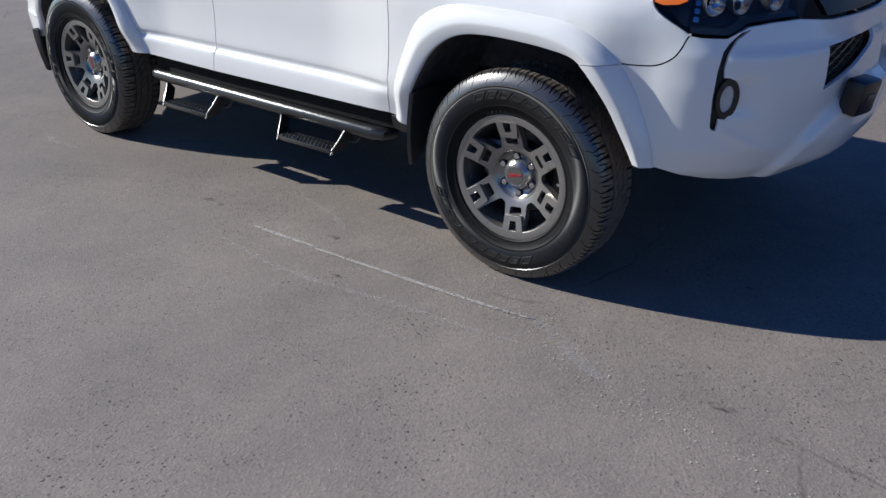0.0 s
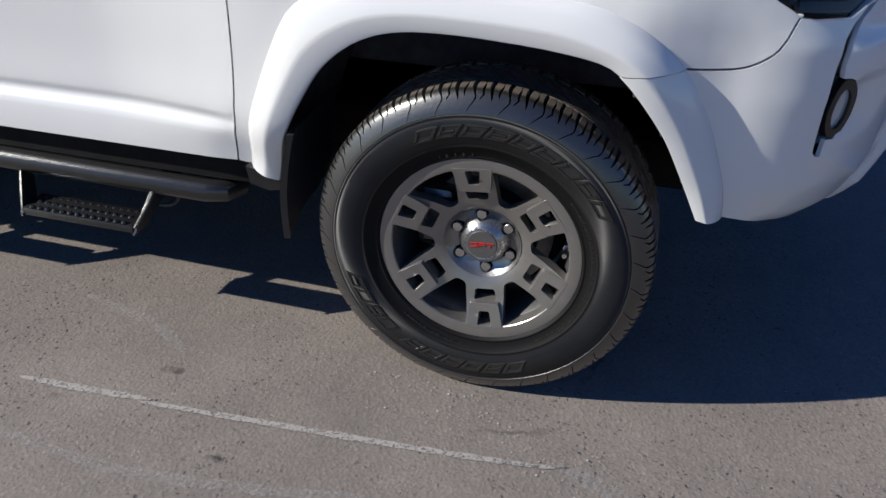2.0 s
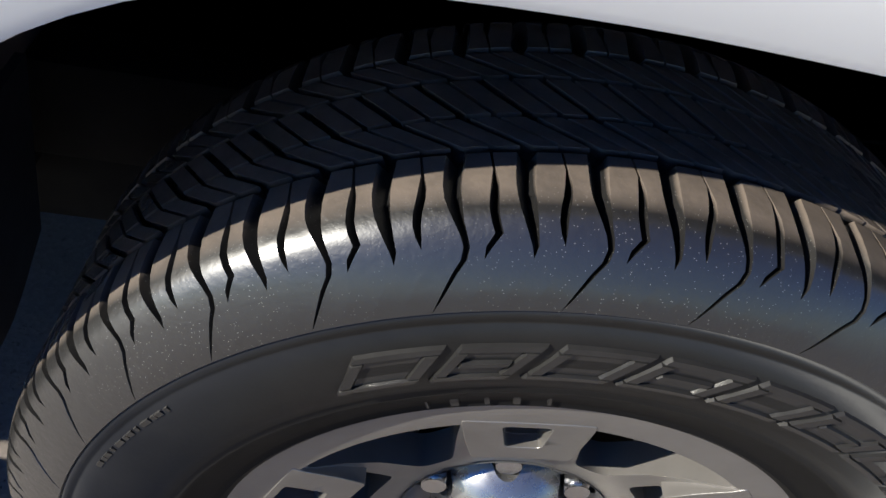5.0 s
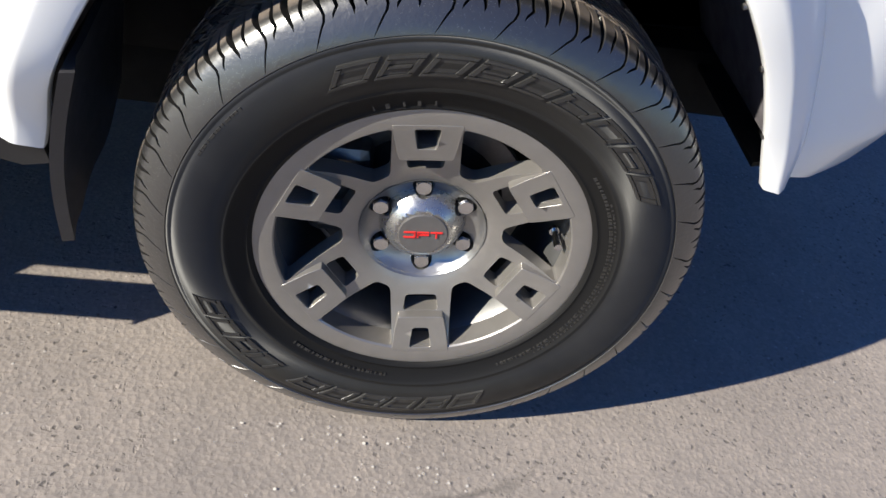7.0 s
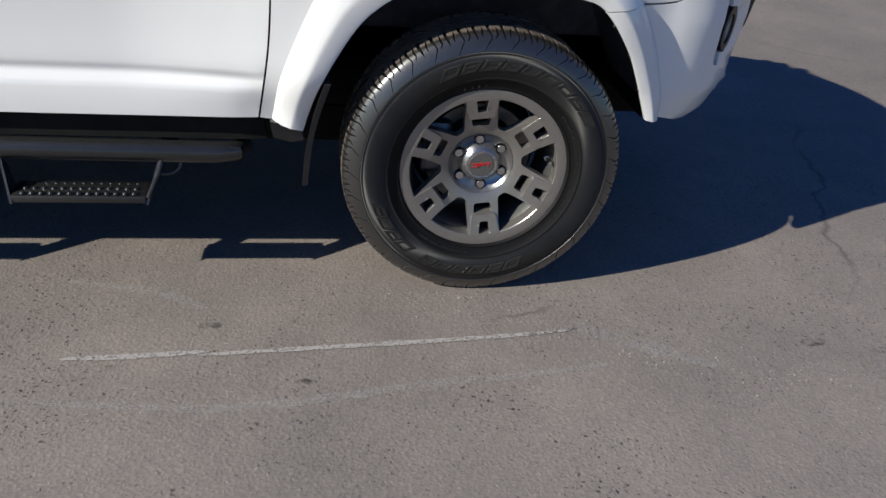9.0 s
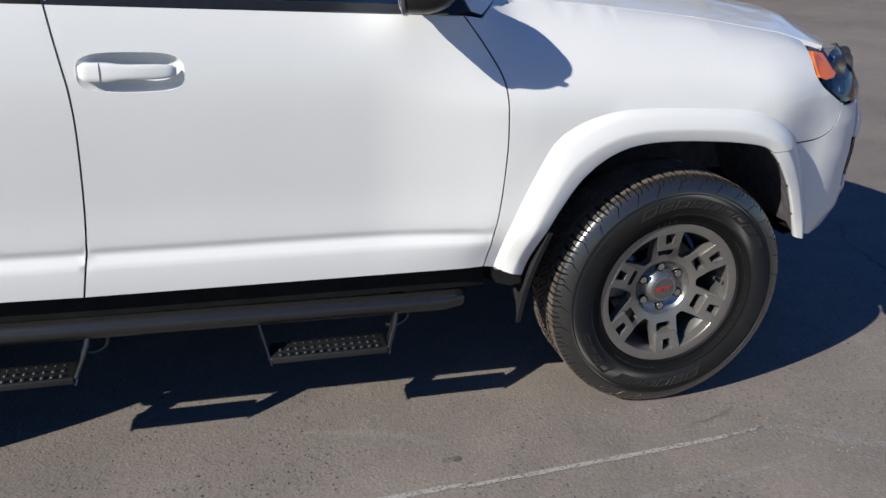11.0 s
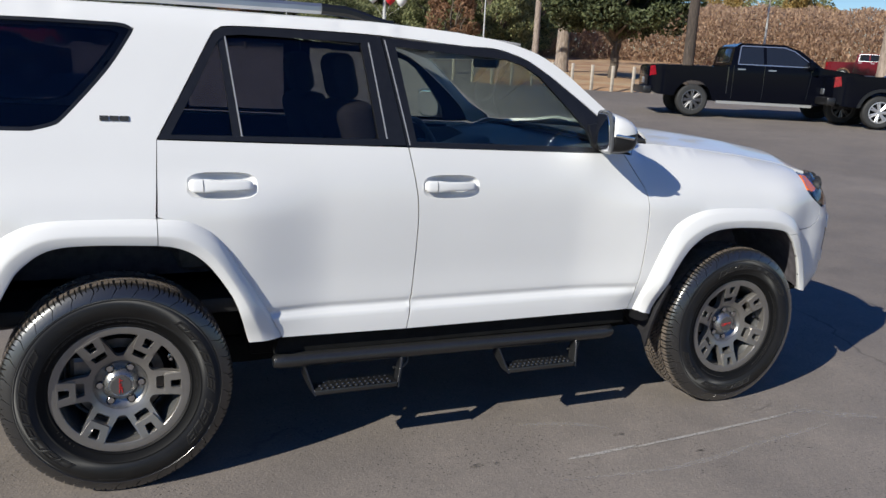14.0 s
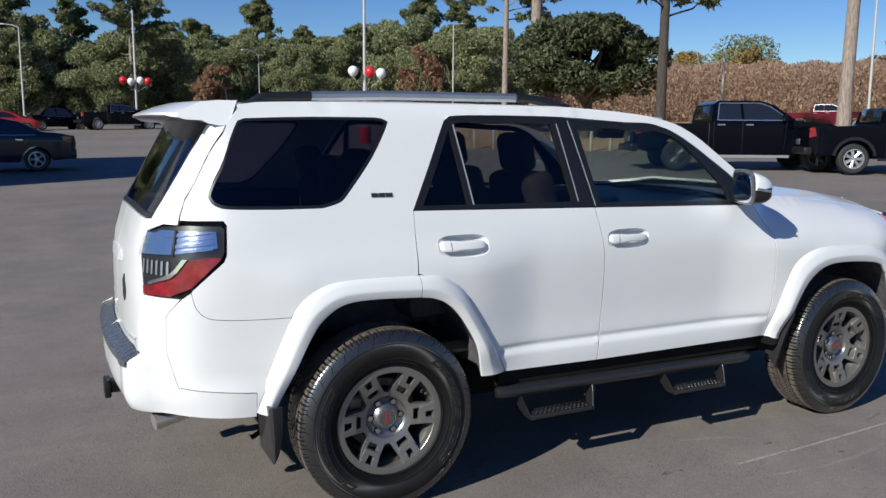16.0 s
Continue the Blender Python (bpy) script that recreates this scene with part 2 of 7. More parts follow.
GUNMETAL = speckled("gunmetal_alloy", (0.245, 0.231, 0.217), 0.34, 0.06, 30, 0.05, 0.65)
BARREL = speckled("alloy_barrel", (0.10, 0.10, 0.10), 0.4, 0.2, 20, 0, 0.6)
STEEL = speckled("bright_steel", (0.55, 0.55, 0.56), 0.22, 0.1, 40, 0, 1.0)
TIPSTEEL = speckled("tip_steel", (0.62, 0.58, 0.52), 0.34, 0.2, 30, 0.1, 0.8)
DARKSTEEL = speckled("dark_steel", (0.16, 0.15, 0.145), 0.4, 0.3, 30, 0.1, 0.9)
CAPMETAL = speckled("cap_alloy", (0.36, 0.355, 0.35), 0.28, 0.06, 60, 0, 0.9)
# the rim's gunmetal, paler here: the hub dish's highlight put into the colour
HUBGLEAM = speckled("hub_gleam", (0.27, 0.265, 0.26), 0.32, 0.06, 60, 0, 0.85)
CAPFACE = speckled("cap_face", (0.075, 0.07, 0.068), 0.45, 0.1, 60)
RED = Mat("red_enamel", (0.55, 0.02, 0.02), 0.35).m
POWDER = speckled("powder_coat", (0.016, 0.016, 0.0165), 0.30, 0.15, 60, 0.25, 0.0, 0.4, 500)
ALU = speckled("brushed_alloy", (0.55, 0.56, 0.58), 0.33, 0.08, 8, 0, 0.9)
LAMPSILVER = Mat("lamp_silver", (0.72, 0.77, 0.84), 0.16, 0.95).m
PALESTRIP = Mat("pale_strip", (0.34, 0.34, 0.345), 0.4, 0.3).m
CHROME = Mat("chrome", (0.75, 0.76, 0.78), 0.08, 1.0).m
MIRROR = Mat("mirror_silver", (0.85, 0.87, 0.9), 0.01, 1.0).m
REARGLASS = glass_mat("rear_glass", (0.45, 0.46, 0.48))
PRIVACY = glass_mat("privacy_glass", (0.50, 0.50, 0.54))
SMOKED = glass_mat("smoked_glass", (0.60, 0.60, 0.62))
CLEAR = glass_mat("clear_glass", (0.86, 0.90, 0.87))
LENS = glass_mat("clear_lens", (0.92, 0.92, 0.92), 0.6)
REDLENS = speckled("red_lens", (0.20, 0.004, 0.010), 0.12, 0.5, 26, 0.15, 0.0, 0.8, 60)
FOGGLASS = speckled("fog_glass", (0.42, 0.47, 0.52), 0.18, 0.1, 30, 0, 0.3, 0.5)
BRONZE = speckled("bronze_plastic", (0.10, 0.075, 0.05), 0.35, 0.15, 40)
AMBER = Mat("amber_lens", (0.75, 0.16, 0.02), 0.18, 0.0, 0.5).m
SEAT = speckled("seat_cloth", (0.075, 0.07, 0.068), 0.9, 0.2, 50, 0.4)
DASH = speckled("dash_plastic", (0.016, 0.016, 0.017), 0.6, 0.2, 50, 0.2)
CABIN = speckled("cabin_plastic", (0.11, 0.11, 0.115), 0.45, 0.2, 50, 0.2)
SCREEN = Mat("screen_glass", (0.02, 0.03, 0.035), 0.06, 0.0, 0.4).m
TREAD = tread_mat()
ASPHALT = asphalt_mat()

# ---------------------------------------------------------------- mesh helpers


def obj(name, me, mat, parent=None, label="", smooth=35):
    if smooth:
        me.polygons.foreach_set("use_smooth", [True] * len(me.polygons))
        me.set_sharp_from_angle(angle=radians(smooth))
    if mat:
        me.materials.clear()
        me.materials.append(mat)
    ob = new(name, me)
    if parent:
        ob.parent = parent
    if label:
        ob["label"] = label
    return ob


def part(name, bm, mat, parent=None, label="", smooth=35):
    """Links a bmesh as one mesh object under a thing or a part."""
    bmesh.ops.recalc_face_normals(bm, faces=bm.faces)
    me = bpy.data.meshes.new(name)
    bm.to_mesh(me)
    bm.free()
    return obj(name, me, mat, parent, label, smooth)


def raw(name, verts, faces, mat, parent=None, label="", smooth=35, fix=True):
    me = bpy.data.meshes.new(name)
    me.from_pydata([tuple(v) for v in verts], [], [tuple(f) for f in faces])
    if fix:
        bm = bmesh.new()
        bm.from_mesh(me)
        bmesh.ops.recalc_face_normals(bm, faces=bm.faces)
        bm.to_mesh(me)
        bm.free()
    me.update()
    return obj(name, me, mat, parent, label, smooth)


def empty(name, m=None):
    ob = new(name)
    if m:
        ob.matrix_world = m
    return ob


def bm_box(bm, size, m=Matrix(), bevel=0.0, seg=2):
    """A box with rounded edges added to bm; size in full lengths."""
    r = bmesh.ops.create_cube(bm, size=1.0, matrix=m @ Matrix.Diagonal((*size, 1)))
    if bevel:
        es = list({e for v in r["verts"] for e in v.link_edges})
        bmesh.ops.bevel(bm, geom=es, offset=bevel, segments=seg, affect="EDGES", profile=0.5)
    return r


def box(name, size, m, mat, parent=None, bevel=0.006, label="", seg=2):
    bm = bmesh.new()
    bm_box(bm, size, m, bevel, seg)
    return part(name, bm, mat, parent, label)


def bm_cyl(bm, r, h, m=Matrix(), seg=24, r2=None):
    return bmesh.ops.create_cone(bm, cap_ends=True, segments=seg, radius1=r, radius2=r if r2 is None else r2, depth=h, matrix=m)


def lathe_data(profile, seg=64, closed=True):
    """Verts and faces of (radius, along) points spun round the y axis."""
    vs, fs = [], []
    n = len(profile)
    for i in range(seg):
        a = 2 * math.pi * i / seg
        for r, y in profile:
            vs.append((r * math.cos(a), y, r * math.sin(a)))
    for i in range(seg):
        j = (i + 1) % seg
        for k in range(n if closed else n - 1):
            l = (k + 1) % n
            fs.append((i * n + k, i * n + l, j * n + l, j * n + k))
    return vs, fs


def tube_data(pts, r, seg=10):
    """A round bar along points."""
    pts = [Vector(p) for p in pts]
    vs, fs = [], []
    up = None
    for i, p in enumerate(pts):
        d = (pts[min(i + 1, len(pts) - 1)] - pts[max(i - 1, 0)]).normalized()
        if up is None:
            up = Vector((0, 0, 1)) if abs(d.z) < 0.9 else Vector((1, 0, 0))
        s = d.cross(up).normalized()
        up = s.cross(d).normalized()
        rr = r[i] if isinstance(r, (list, tuple)) else r
        vs += [p + rr * (math.cos(2 * math.pi * k / seg) * s + math.sin(2 * math.pi * k / seg) * up) for k in range(seg)]
    for i in range(len(pts) - 1):
        for k in range(seg):
            l = (k + 1) % seg
            fs.append((i * seg + k, i * seg + l, (i + 1) * seg + l, (i + 1) * seg + k))
    fs.append(tuple(range(seg))[::-1])
    fs.append(tuple(range((len(pts) - 1) * seg, len(pts) * seg)))
    return vs, fs


def spline(pts, n=6, closed=False):
    """A smooth curve through points."""
    p = [np.array(q, float) for q in pts]
    out = []
    m = len(p)
    for i in range(m if closed else m - 1):
        a, b, c, d = (p[(i - 1) % m] if closed or i else 2 * p[0] - p[1]), p[i], p[(i + 1) % m], (p[(i + 2) % m] if closed or i + 2 < m else 2 * p[-1] - p[-2])
        for k in range(n):
            t = k / n
            out.append(0.5 * (2 * b + (c - a) * t + (2 * a - 5 * b + 4 * c - d) * t * t + (3 * b - a - 3 * c + d) * t ** 3))
    if not closed:
        out.append(p[-1])
    return out


def resample(pts, n):
    p = np.array(pts, float)
    d = np.concatenate([[0], np.cumsum(np.linalg.norm(np.diff(p, axis=0), axis=1))])
    s = np.linspace(0, d[-1], n)
    return np.stack([np.interp(s, d, p[:, k]) for k in range(p.shape[1])], 1)


def inside(pts, poly):
    """Which of the points lie within the outline."""
    x, y = pts[:, 0], pts[:, 1]
    hit = np.zeros(len(pts), bool)
    for (x0, y0), (x1, y1) in zip(poly, np.roll(poly, -1, axis=0)):
        c = (y0 > y) != (y1 > y)
        with np.errstate(divide="ignore", invalid="ignore"):
            hit ^= c & (x < (x1 - x0) * (y - y0) / (y1 - y0 + 1e-12) + x0)
    return hit


def densify(poly, step):
    out = []
    for a, b in zip(poly, np.roll(poly, -1, axis=0)):
        k = max(1, int(np.linalg.norm(b - a) / step))
        out += [a + (b - a) * i / k for i in range(k)]
    return np.array(out)


def shrink(poly, d):
    """The outline moved inwards by d."""
    p = np.array(poly, float)
    area = 0.5 * np.sum(p[:, 0] * np.roll(p[:, 1], -1) - np.roll(p[:, 0], -1) * p[:, 1])
    e = np.roll(p, -1, axis=0) - p
    e = e / (np.linalg.norm(e, axis=1)[:, None] + 1e-9)
    n = np.stack([-e[:, 1], e[:, 0]], 1) * np.sign(area)
    m = n + np.roll(n, 1, axis=0)
    m = m / np.maximum(0.5, (m * m).sum(1) / 2)[:, None]
    return p + m * d


def cut_sheet(outline, holes=(), step=0.05, edge=0.03, rows=()):
    """Triangles that fill a flat outline less its holes: points, faces, and the rims as index loops."""
    from mathutils.geometry import delaunay_2d_cdt
    loops = [densify(np.array(o, float), edge) for o in (outline, *holes)]
    allb = np.concatenate(loops)
    lo, hi = allb.min(0), allb.max(0)
    gx, gy = np.meshgrid(np.arange(lo[0] + step / 2, hi[0], step), np.arange(lo[1] + step / 2, hi[1], step))
    g = np.stack([gx.ravel(), gy.ravel()], 1)
    for z in rows:
        g = g[np.abs(g[:, 1] - z) > 0.008]
    if rows:
        g = np.concatenate([g] + [np.stack([np.arange(lo[0], hi[0], 0.015), np.full(len(np.arange(lo[0], hi[0], 0.015)), z)], 1) for z in rows])
    if len(g):
        keep = inside(g, loops[0])
        for h in loops[1:]:
            keep &= ~inside(g, h)
        g = g[keep]
    if len(g):
        g = g[np.array([np.min(np.sum((allb - q) ** 2, 1)) > (0.004 if rows else 0.4 * step) ** 2 for q in g])]
    edges, k = [], 0
    for l in loops:
        edges += [(k + i, k + (i + 1) % len(l)) for i in range(len(l))]
        k += len(l)
    pts = np.concatenate([allb, g]) if len(g) else allb
    vs, _, fs, ov, _, _ = delaunay_2d_cdt([Vector(q) for q in pts], edges, [], 0, 1e-6)
    vs = np.array([tuple(v) for v in vs])
    cen = np.array([vs[list(f)].mean(0) for f in fs])
    ok = inside(cen, loops[0])
    for h in loops[1:]:
        ok &= ~inside(cen, h)
    fs = [tuple(f) for f, o in zip(fs, ok) if o]
    return vs, fs


def sheet_solid(vs2, fs, front, back):
    """A solid from a flat cut: front and back map a flat point to space."""
    n = len(vs2)
    v3 = [front(*p) for p in vs2] + [back(*p) for p in vs2]
    count = {}
    for f in fs:
        for a, b in zip(f, f[1:] + f[:1]):
            count[(a, b)] = count.get((a, b), 0) + 1
    out = list(fs) + [tuple(n + i for i in f[::-1]) for f in fs]
    for a, b in count:
        if (b, a) not in count:
            out.append((b, a, n + a, n + b))
    return v3, out

# ---------------------------------------------------------------- ground
def rise(x, y):
    """The lot climbs gently away from the suv."""
    s = 0.55 * x + 0.835 * y - 1.5
    if s <= 0:
        return 0.0
    k = 3.0
    z = 0.034 * (s * s / (2 * k) if s < k else s - k / 2)
    return min(z, 0.034 * 130)


def ground_sheet():
    def axis(lo, hi):
        a = [0.0]
        step = 0.6
        while a[-1] < hi:
            a.append(a[-1] + step)
            step *= 1.13
        b = [0.0]
        step = 0.6
        while b[-1] > lo:
            b.append(b[-1] - step)
            step *= 1.13
        return sorted(set(a + b))
    xs, ys = axis(-1500, 1500), axis(-1500, 1500)
    vs = [(x, y, rise(x, y)) for x in xs for y in ys]
    n = len(ys)
    fs = [(i * n + j, (i + 1) * n + j, (i + 1) * n + j + 1, i * n + j + 1) for i in range(len(xs) - 1) for j in range(n - 1)]
    return raw("ground", vs, fs, ASPHALT, None, "", 60, False)


tagged(ground_sheet(), "worn grey asphalt of a sloping car park", "ground", kind="structure")

CHALK = Mat("scuff", (0.33, 0.31, 0.29), 0.9)
_al = CHALK.mix(1.0, CHALK.ramp(CHALK.noise(26, 5, 0.7), [(0.20, (0.35, 0.35, 0.35)), (0.46, (1, 1, 1))]), CHALK.ramp(CHALK.noise(150, 2, 0.6), [(0.28, (0.2, 0.2, 0.2)), (0.52, (1, 1, 1))]), "MULTIPLY")
CHALK.link(_al, CHALK.b.inputs["Alpha"])
FAINT = Mat("faint_scuff", (0.42, 0.40, 0.38), 0.9)
_al = FAINT.mix(1.0, FAINT.ramp(FAINT.noise(14, 5, 0.7), [(0.28, (0.0, 0.0, 0.0)), (0.60, (0.37, 0.37, 0.37))]), FAINT.ramp(FAINT.noise(120, 2, 0.6), [(0.32, (0.15, 0.15, 0.15)), (0.60, (1, 1, 1))]), "MULTIPLY")
FAINT.link(_al, FAINT.b.inputs["Alpha"])
SPECK = Mat("grit", (0.46, 0.43, 0.39), 0.9)
_vo = SPECK.node("ShaderNodeTexVoronoi", Scale=75.0)
SPECK.link(SPECK.coords(), _vo.inputs["Vector"])
_al = SPECK.mix(1.0, SPECK.ramp(_vo.outputs["Distance"], [(0.16, (1, 1, 1)), (0.30, (0, 0, 0))]), SPECK.ramp(_vo.outputs["Color"], [(0.50, (0, 0, 0)), (0.56, (1, 1, 1))]), "MULTIPLY")
_al = SPECK.mix(1.0, _al, SPECK.ramp(SPECK.noise(11, 4, 0.6), [(0.42, (0, 0, 0)), (0.60, (1, 1, 1))]), "MULTIPLY")
SPECK.link(_al, SPECK.b.inputs["Alpha"])
STAIN = Mat("oil_stain", (0.035, 0.033, 0.032), 0.7)
_al = STAIN.ramp(STAIN.noise(30, 5, 0.7), [(0.42, (0, 0, 0)), (0.66, (0.6, 0.6, 0.6))])
STAIN.link(_al, STAIN.b.inputs["Alpha"])


def ribbon(name, pts, w, mat, label):
    """A thin worn mark on the asphalt, tapering at its ends."""
    p = resample(spline([(*q, 0.0) for q in pts], 8), 40)
    rg = random.Random(len(pts))
    vs, fs = [], []
    for i in range(40):
        d = p[min(i + 1, 39)] - p[max(i - 1, 0)]
        n = np.array([-d[1], d[0], 0]) / (np.linalg.norm(d) + 1e-9)
        t = i / 39
        k = w / 2 * (0.25 + 0.75 * math.sin(math.pi * t) ** 0.5) * (0.8 + 0.4 * rg.random())
        vs += [tuple(p[i] + n * k + (0, 0, 0.003)), tuple(p[i] - n * k + (0, 0, 0.003))]
    fs = [(2 * i, 2 * i + 1, 2 * i + 3, 2 * i + 2) for i in range(39)]
    tagged(raw(name, vs, fs, mat.m, None, "", 60, False), label, "mark", "marks on the asphalt", kind="structure")


ribbon("scuff_line", [(-1.09, -1.236), (-0.914, -1.231), (-0.732, -1.218)], 0.021, CHALK, "pale scraped line on the asphalt")
ribbon("scuff_line", [(-0.76, -1.232), (-0.48, -1.214), (-0.10, -1.190), (0.186, -1.165), (0.275, -1.145)], 0.019, CHALK, "pale scraped line on the asphalt")
ribbon("scuff_line", [(0.235, -1.142), (0.354, -1.185), (0.47, -1.25), (0.62, -1.33)], 0.06, FAINT, "faint scuff on the asphalt")
ribbon("scuff_line", [(-1.21, -1.383), (-0.936, -1.416), (-0.696, -1.436), (-0.426, -1.412), (-0.185, -1.37), (0.054, -1.349), (0.312, -1.313)], 0.030, FAINT, "faint scuff on the asphalt")
ribbon("scuff_line", [(-1.15, -0.88), (-0.896, -0.945), (-0.735, -1.04)], 0.035, FAINT, "faint scuff on the asphalt")
ribbon("scuff_patch", [(-1.97, -1.39), (-1.89, -1.385), (-1.81, -1.38)], 0.16, SPECK, "pale scuffed patch on the asphalt")
ribbon("grit_trail", [(0.10, -1.13), (0.30, -1.17), (0.50, -1.27), (0.72, -1.36), (1.0, -1.44), (1.3, -1.47)], 0.20, SPECK, "trail of pale grit on the asphalt")
ribbon("grit_trail", [(-0.35, -1.02), (-0.1, -1.03), (0.15, -1.08)], 0.16, SPECK, "trail of pale grit on the asphalt")
ribbon("scuff_patch", [(-2.95, -1.15), (-2.77, -1.18), (-2.6, -1.16)], 0.04, FAINT, "faint scuff on the asphalt")
for _x, _y, _s in ((-0.743, -1.105, 0.032), (0.96, -1.235, 0.04), (1.147, -1.279, 0.03), (-1.478, -1.172, 0.034), (-1.39, -1.175, 0.014), (-0.497, -1.35, 0.025), (-0.96, -1.27, 0.016)):
    ribbon("oil_stain", [(_x - _s, _y - 0.2 * _s), (_x, _y), (_x + _s, _y + 0.1 * _s)], _s * 0.9, STAIN, "small dark oil stain on the asphalt")

# ---------------------------------------------------------------- the body's surface
# The body is one swept surface: a plan outline, moved inwards by a height profile.
_plan = np.array(spline([(-3.765, 0), (-3.757, -0.3), (-3.73, -0.54), (-3.675, -0.69), (-3.593, -0.79), (-3.47, -0.848), (-3.3, -0.872), (-2.8, -0.886),
                         (-2.0, -0.893), (-1.2, -0.893), (-0.5, -0.891), (0.0, -0.889), (0.32, -0.886), (0.48, -0.876), (0.60, -0.83), (0.70, -0.735), (0.78, -0.60), (0.835, -0.44), (0.872, -0.22), (0.885, 0)], 24))
_arc = np.concatenate([[0], np.cumsum(np.linalg.norm(np.diff(_plan, axis=0), axis=1))])
_arc = _arc - np.interp(-1.2, _plan[:, 0], _arc) - 1.2
_tan = np.gradient(_plan, axis=0)
_tan /= np.linalg.norm(_tan, axis=1)[:, None]
_nor = np.stack([_tan[:, 1], -_tan[:, 0]], 1)
U_REAR, U_FRONT = _arc[0], _arc[-1]


def ease(a, b, x):
    t = min(1, max(0, (x - a) / (b - a)))
    return t * t * (3 - 2 * t)


_zs = [0.40, 0.50, 0.53, 0.585, 0.597, 0.604, 0.616, 0.621, 0.626, 0.632, 0.643, 0.650, 0.665, 0.75, 0.88, 1.0, 1.08, 1.15, 1.21, 1.25, 1.35, 1.5, 1.62, 1.67, 1.70, 1.73]
_side = [0.002, -0.004, -0.006, -0.005, -0.003, 0.001, 0.0105, 0.0135, 0.0145, 0.0135, 0.0095, 0.0088, 0.0090, 0.010, 0.004, 0.001, 0.005, 0.016, 0.032, 0.046, 0.083, 0.142, 0.192, 0.216, 0.240, 0.290]
_zc = np.array(spline(list(zip(_zs, _side)), 6))


def hood_edge(x):
    """The height of the seam between wing and bonnet."""
    return float(np.interp(x, [-0.6, -0.3, 0.05, 0.35, 0.5, 0.62], [1.265, 1.245, 1.21, 1.165, 1.125, 1.08]))


_zp = np.array(_zs), np.array([min(0.012, max(-0.004, v)) if z < 0.7 else v for z, v in zip(_zs, _side)])
_zp[1][[i for i, z in enumerate(_zs) if z < 0.70]] = [0.004 + 0.014 * (z - 0.40) for z in _zs if z < 0.70]


def inset(u, z, plain=False):
    s = float(np.interp(z, *_zp)) if plain else float(np.interp(z, _zc[:, 0], _zc[:, 1]))
    if u > -0.72:
        top = hood_edge(u)
        t = min(1.12, max(0, (z - 0.98) / (top - 0.98)))
        wing = float(np.interp(z, [0.4, 0.6, 0.8, 0.98], [0.01, 0.006, 0.002, 0.0])) + 0.17 * t ** 2.4
        s += (wing - s) * ease(-0.72, -0.55, u)
    low = ease(0.50, 0.66, z) * ease(1.18, 0.98, z)
    s -= low * (0.040 * ease(-2.02, -2.42, u) * ease(-3.45, -3.1, u) + 0.048 * ease(-0.98, -0.50, u) * ease(0.45, 0.22, u))
    if u > 0.3:
        f = float(np.interp(z, [0.40, 0.46, 0.52, 0.6, 0.8, 0.9, 1.0, 1.08, 1.14, 1.2], [0.20, 0.10, 0.045, 0.012, 0.0, 0.004, 0.03, 0.075, 0.14, 0.2]))
        s += (f - s) * ease(0.35, 0.62, u)
    if u < -3.35:
        f = float(np.interp(z, [0.40, 0.47, 0.55, 0.7, 0.95, 1.1, 1.25, 1.67, 1.72], [0.06, 0.02, 0.0, 0.0, 0.0, 0.015, 0.06, 0.29, 0.32]))
        s += (f - s) * ease(-3.42, -3.66, u)
    return s


def settle(x, y, z):
    """The body's slight rake."""
    return Vector((x + 0.012 * (x + 3.4), y, z + 0.012 * (z - 0.5) * min(1.2, max(0, -x / 2.7))))


def S(u, z, off=0.0, plain=False):
    k = np.interp(u, _arc, np.arange(len(_arc)))
    i = min(int(k), len(_arc) - 2)
    w = k - i
    p, n = _plan[i] * (1 - w) + _plan[i + 1] * w, _nor[i] * (1 - w) + _nor[i + 1] * w
    d = off - inset(u, z, plain)
    x, y = p + n * d
    return settle(x, min(y, 0.0), z)


def flip(m):
    """The mirror image of a mesh across the vehicle's middle, as data."""
    v = [(a[0], -a[1], a[2]) for a in m[0]]
    return v, [tuple(f[::-1]) for f in m[1]]


def weld(a, b):
    n = len(a[0])
    return list(a[0]) + list(b[0]), list(a[1]) + [tuple(i + n for i in f) for f in b[1]]


def panel(name, outline, mat, parent, holes=(), gap=0.0025, thick=0.012, off=0.0, step=0.05, label="", sides="both", edge=0.03, bulge=None, rows=()):
    """A body panel cut from the swept surface; sides: both (two objects), one (the right side alone), joined (one object across the middle)."""
    vs, fs = cut_sheet(shrink(outline, gap) if gap else outline, holes, step, edge, rows)
    g = bulge or (lambda u, z: 0.0)
    data = sheet_solid(vs, fs, lambda u, z: S(u, z, off + g(u, z)), lambda u, z: S(u, z, off + g(u, z) - thick))
    if sides == "joined":
        return raw(name, *weld(data, flip(data)), mat, parent, label)
    ob = raw(name, *data, mat, parent, label)
    if sides == "both":
        raw(name, *flip(data), mat, parent, label)
    return ob


def both(name, data, mat, parent, label="", smooth=35):
    ob = raw(name, *data, mat, parent, label, smooth)
    raw(name, *flip(data), mat, parent, label, smooth)
    return ob


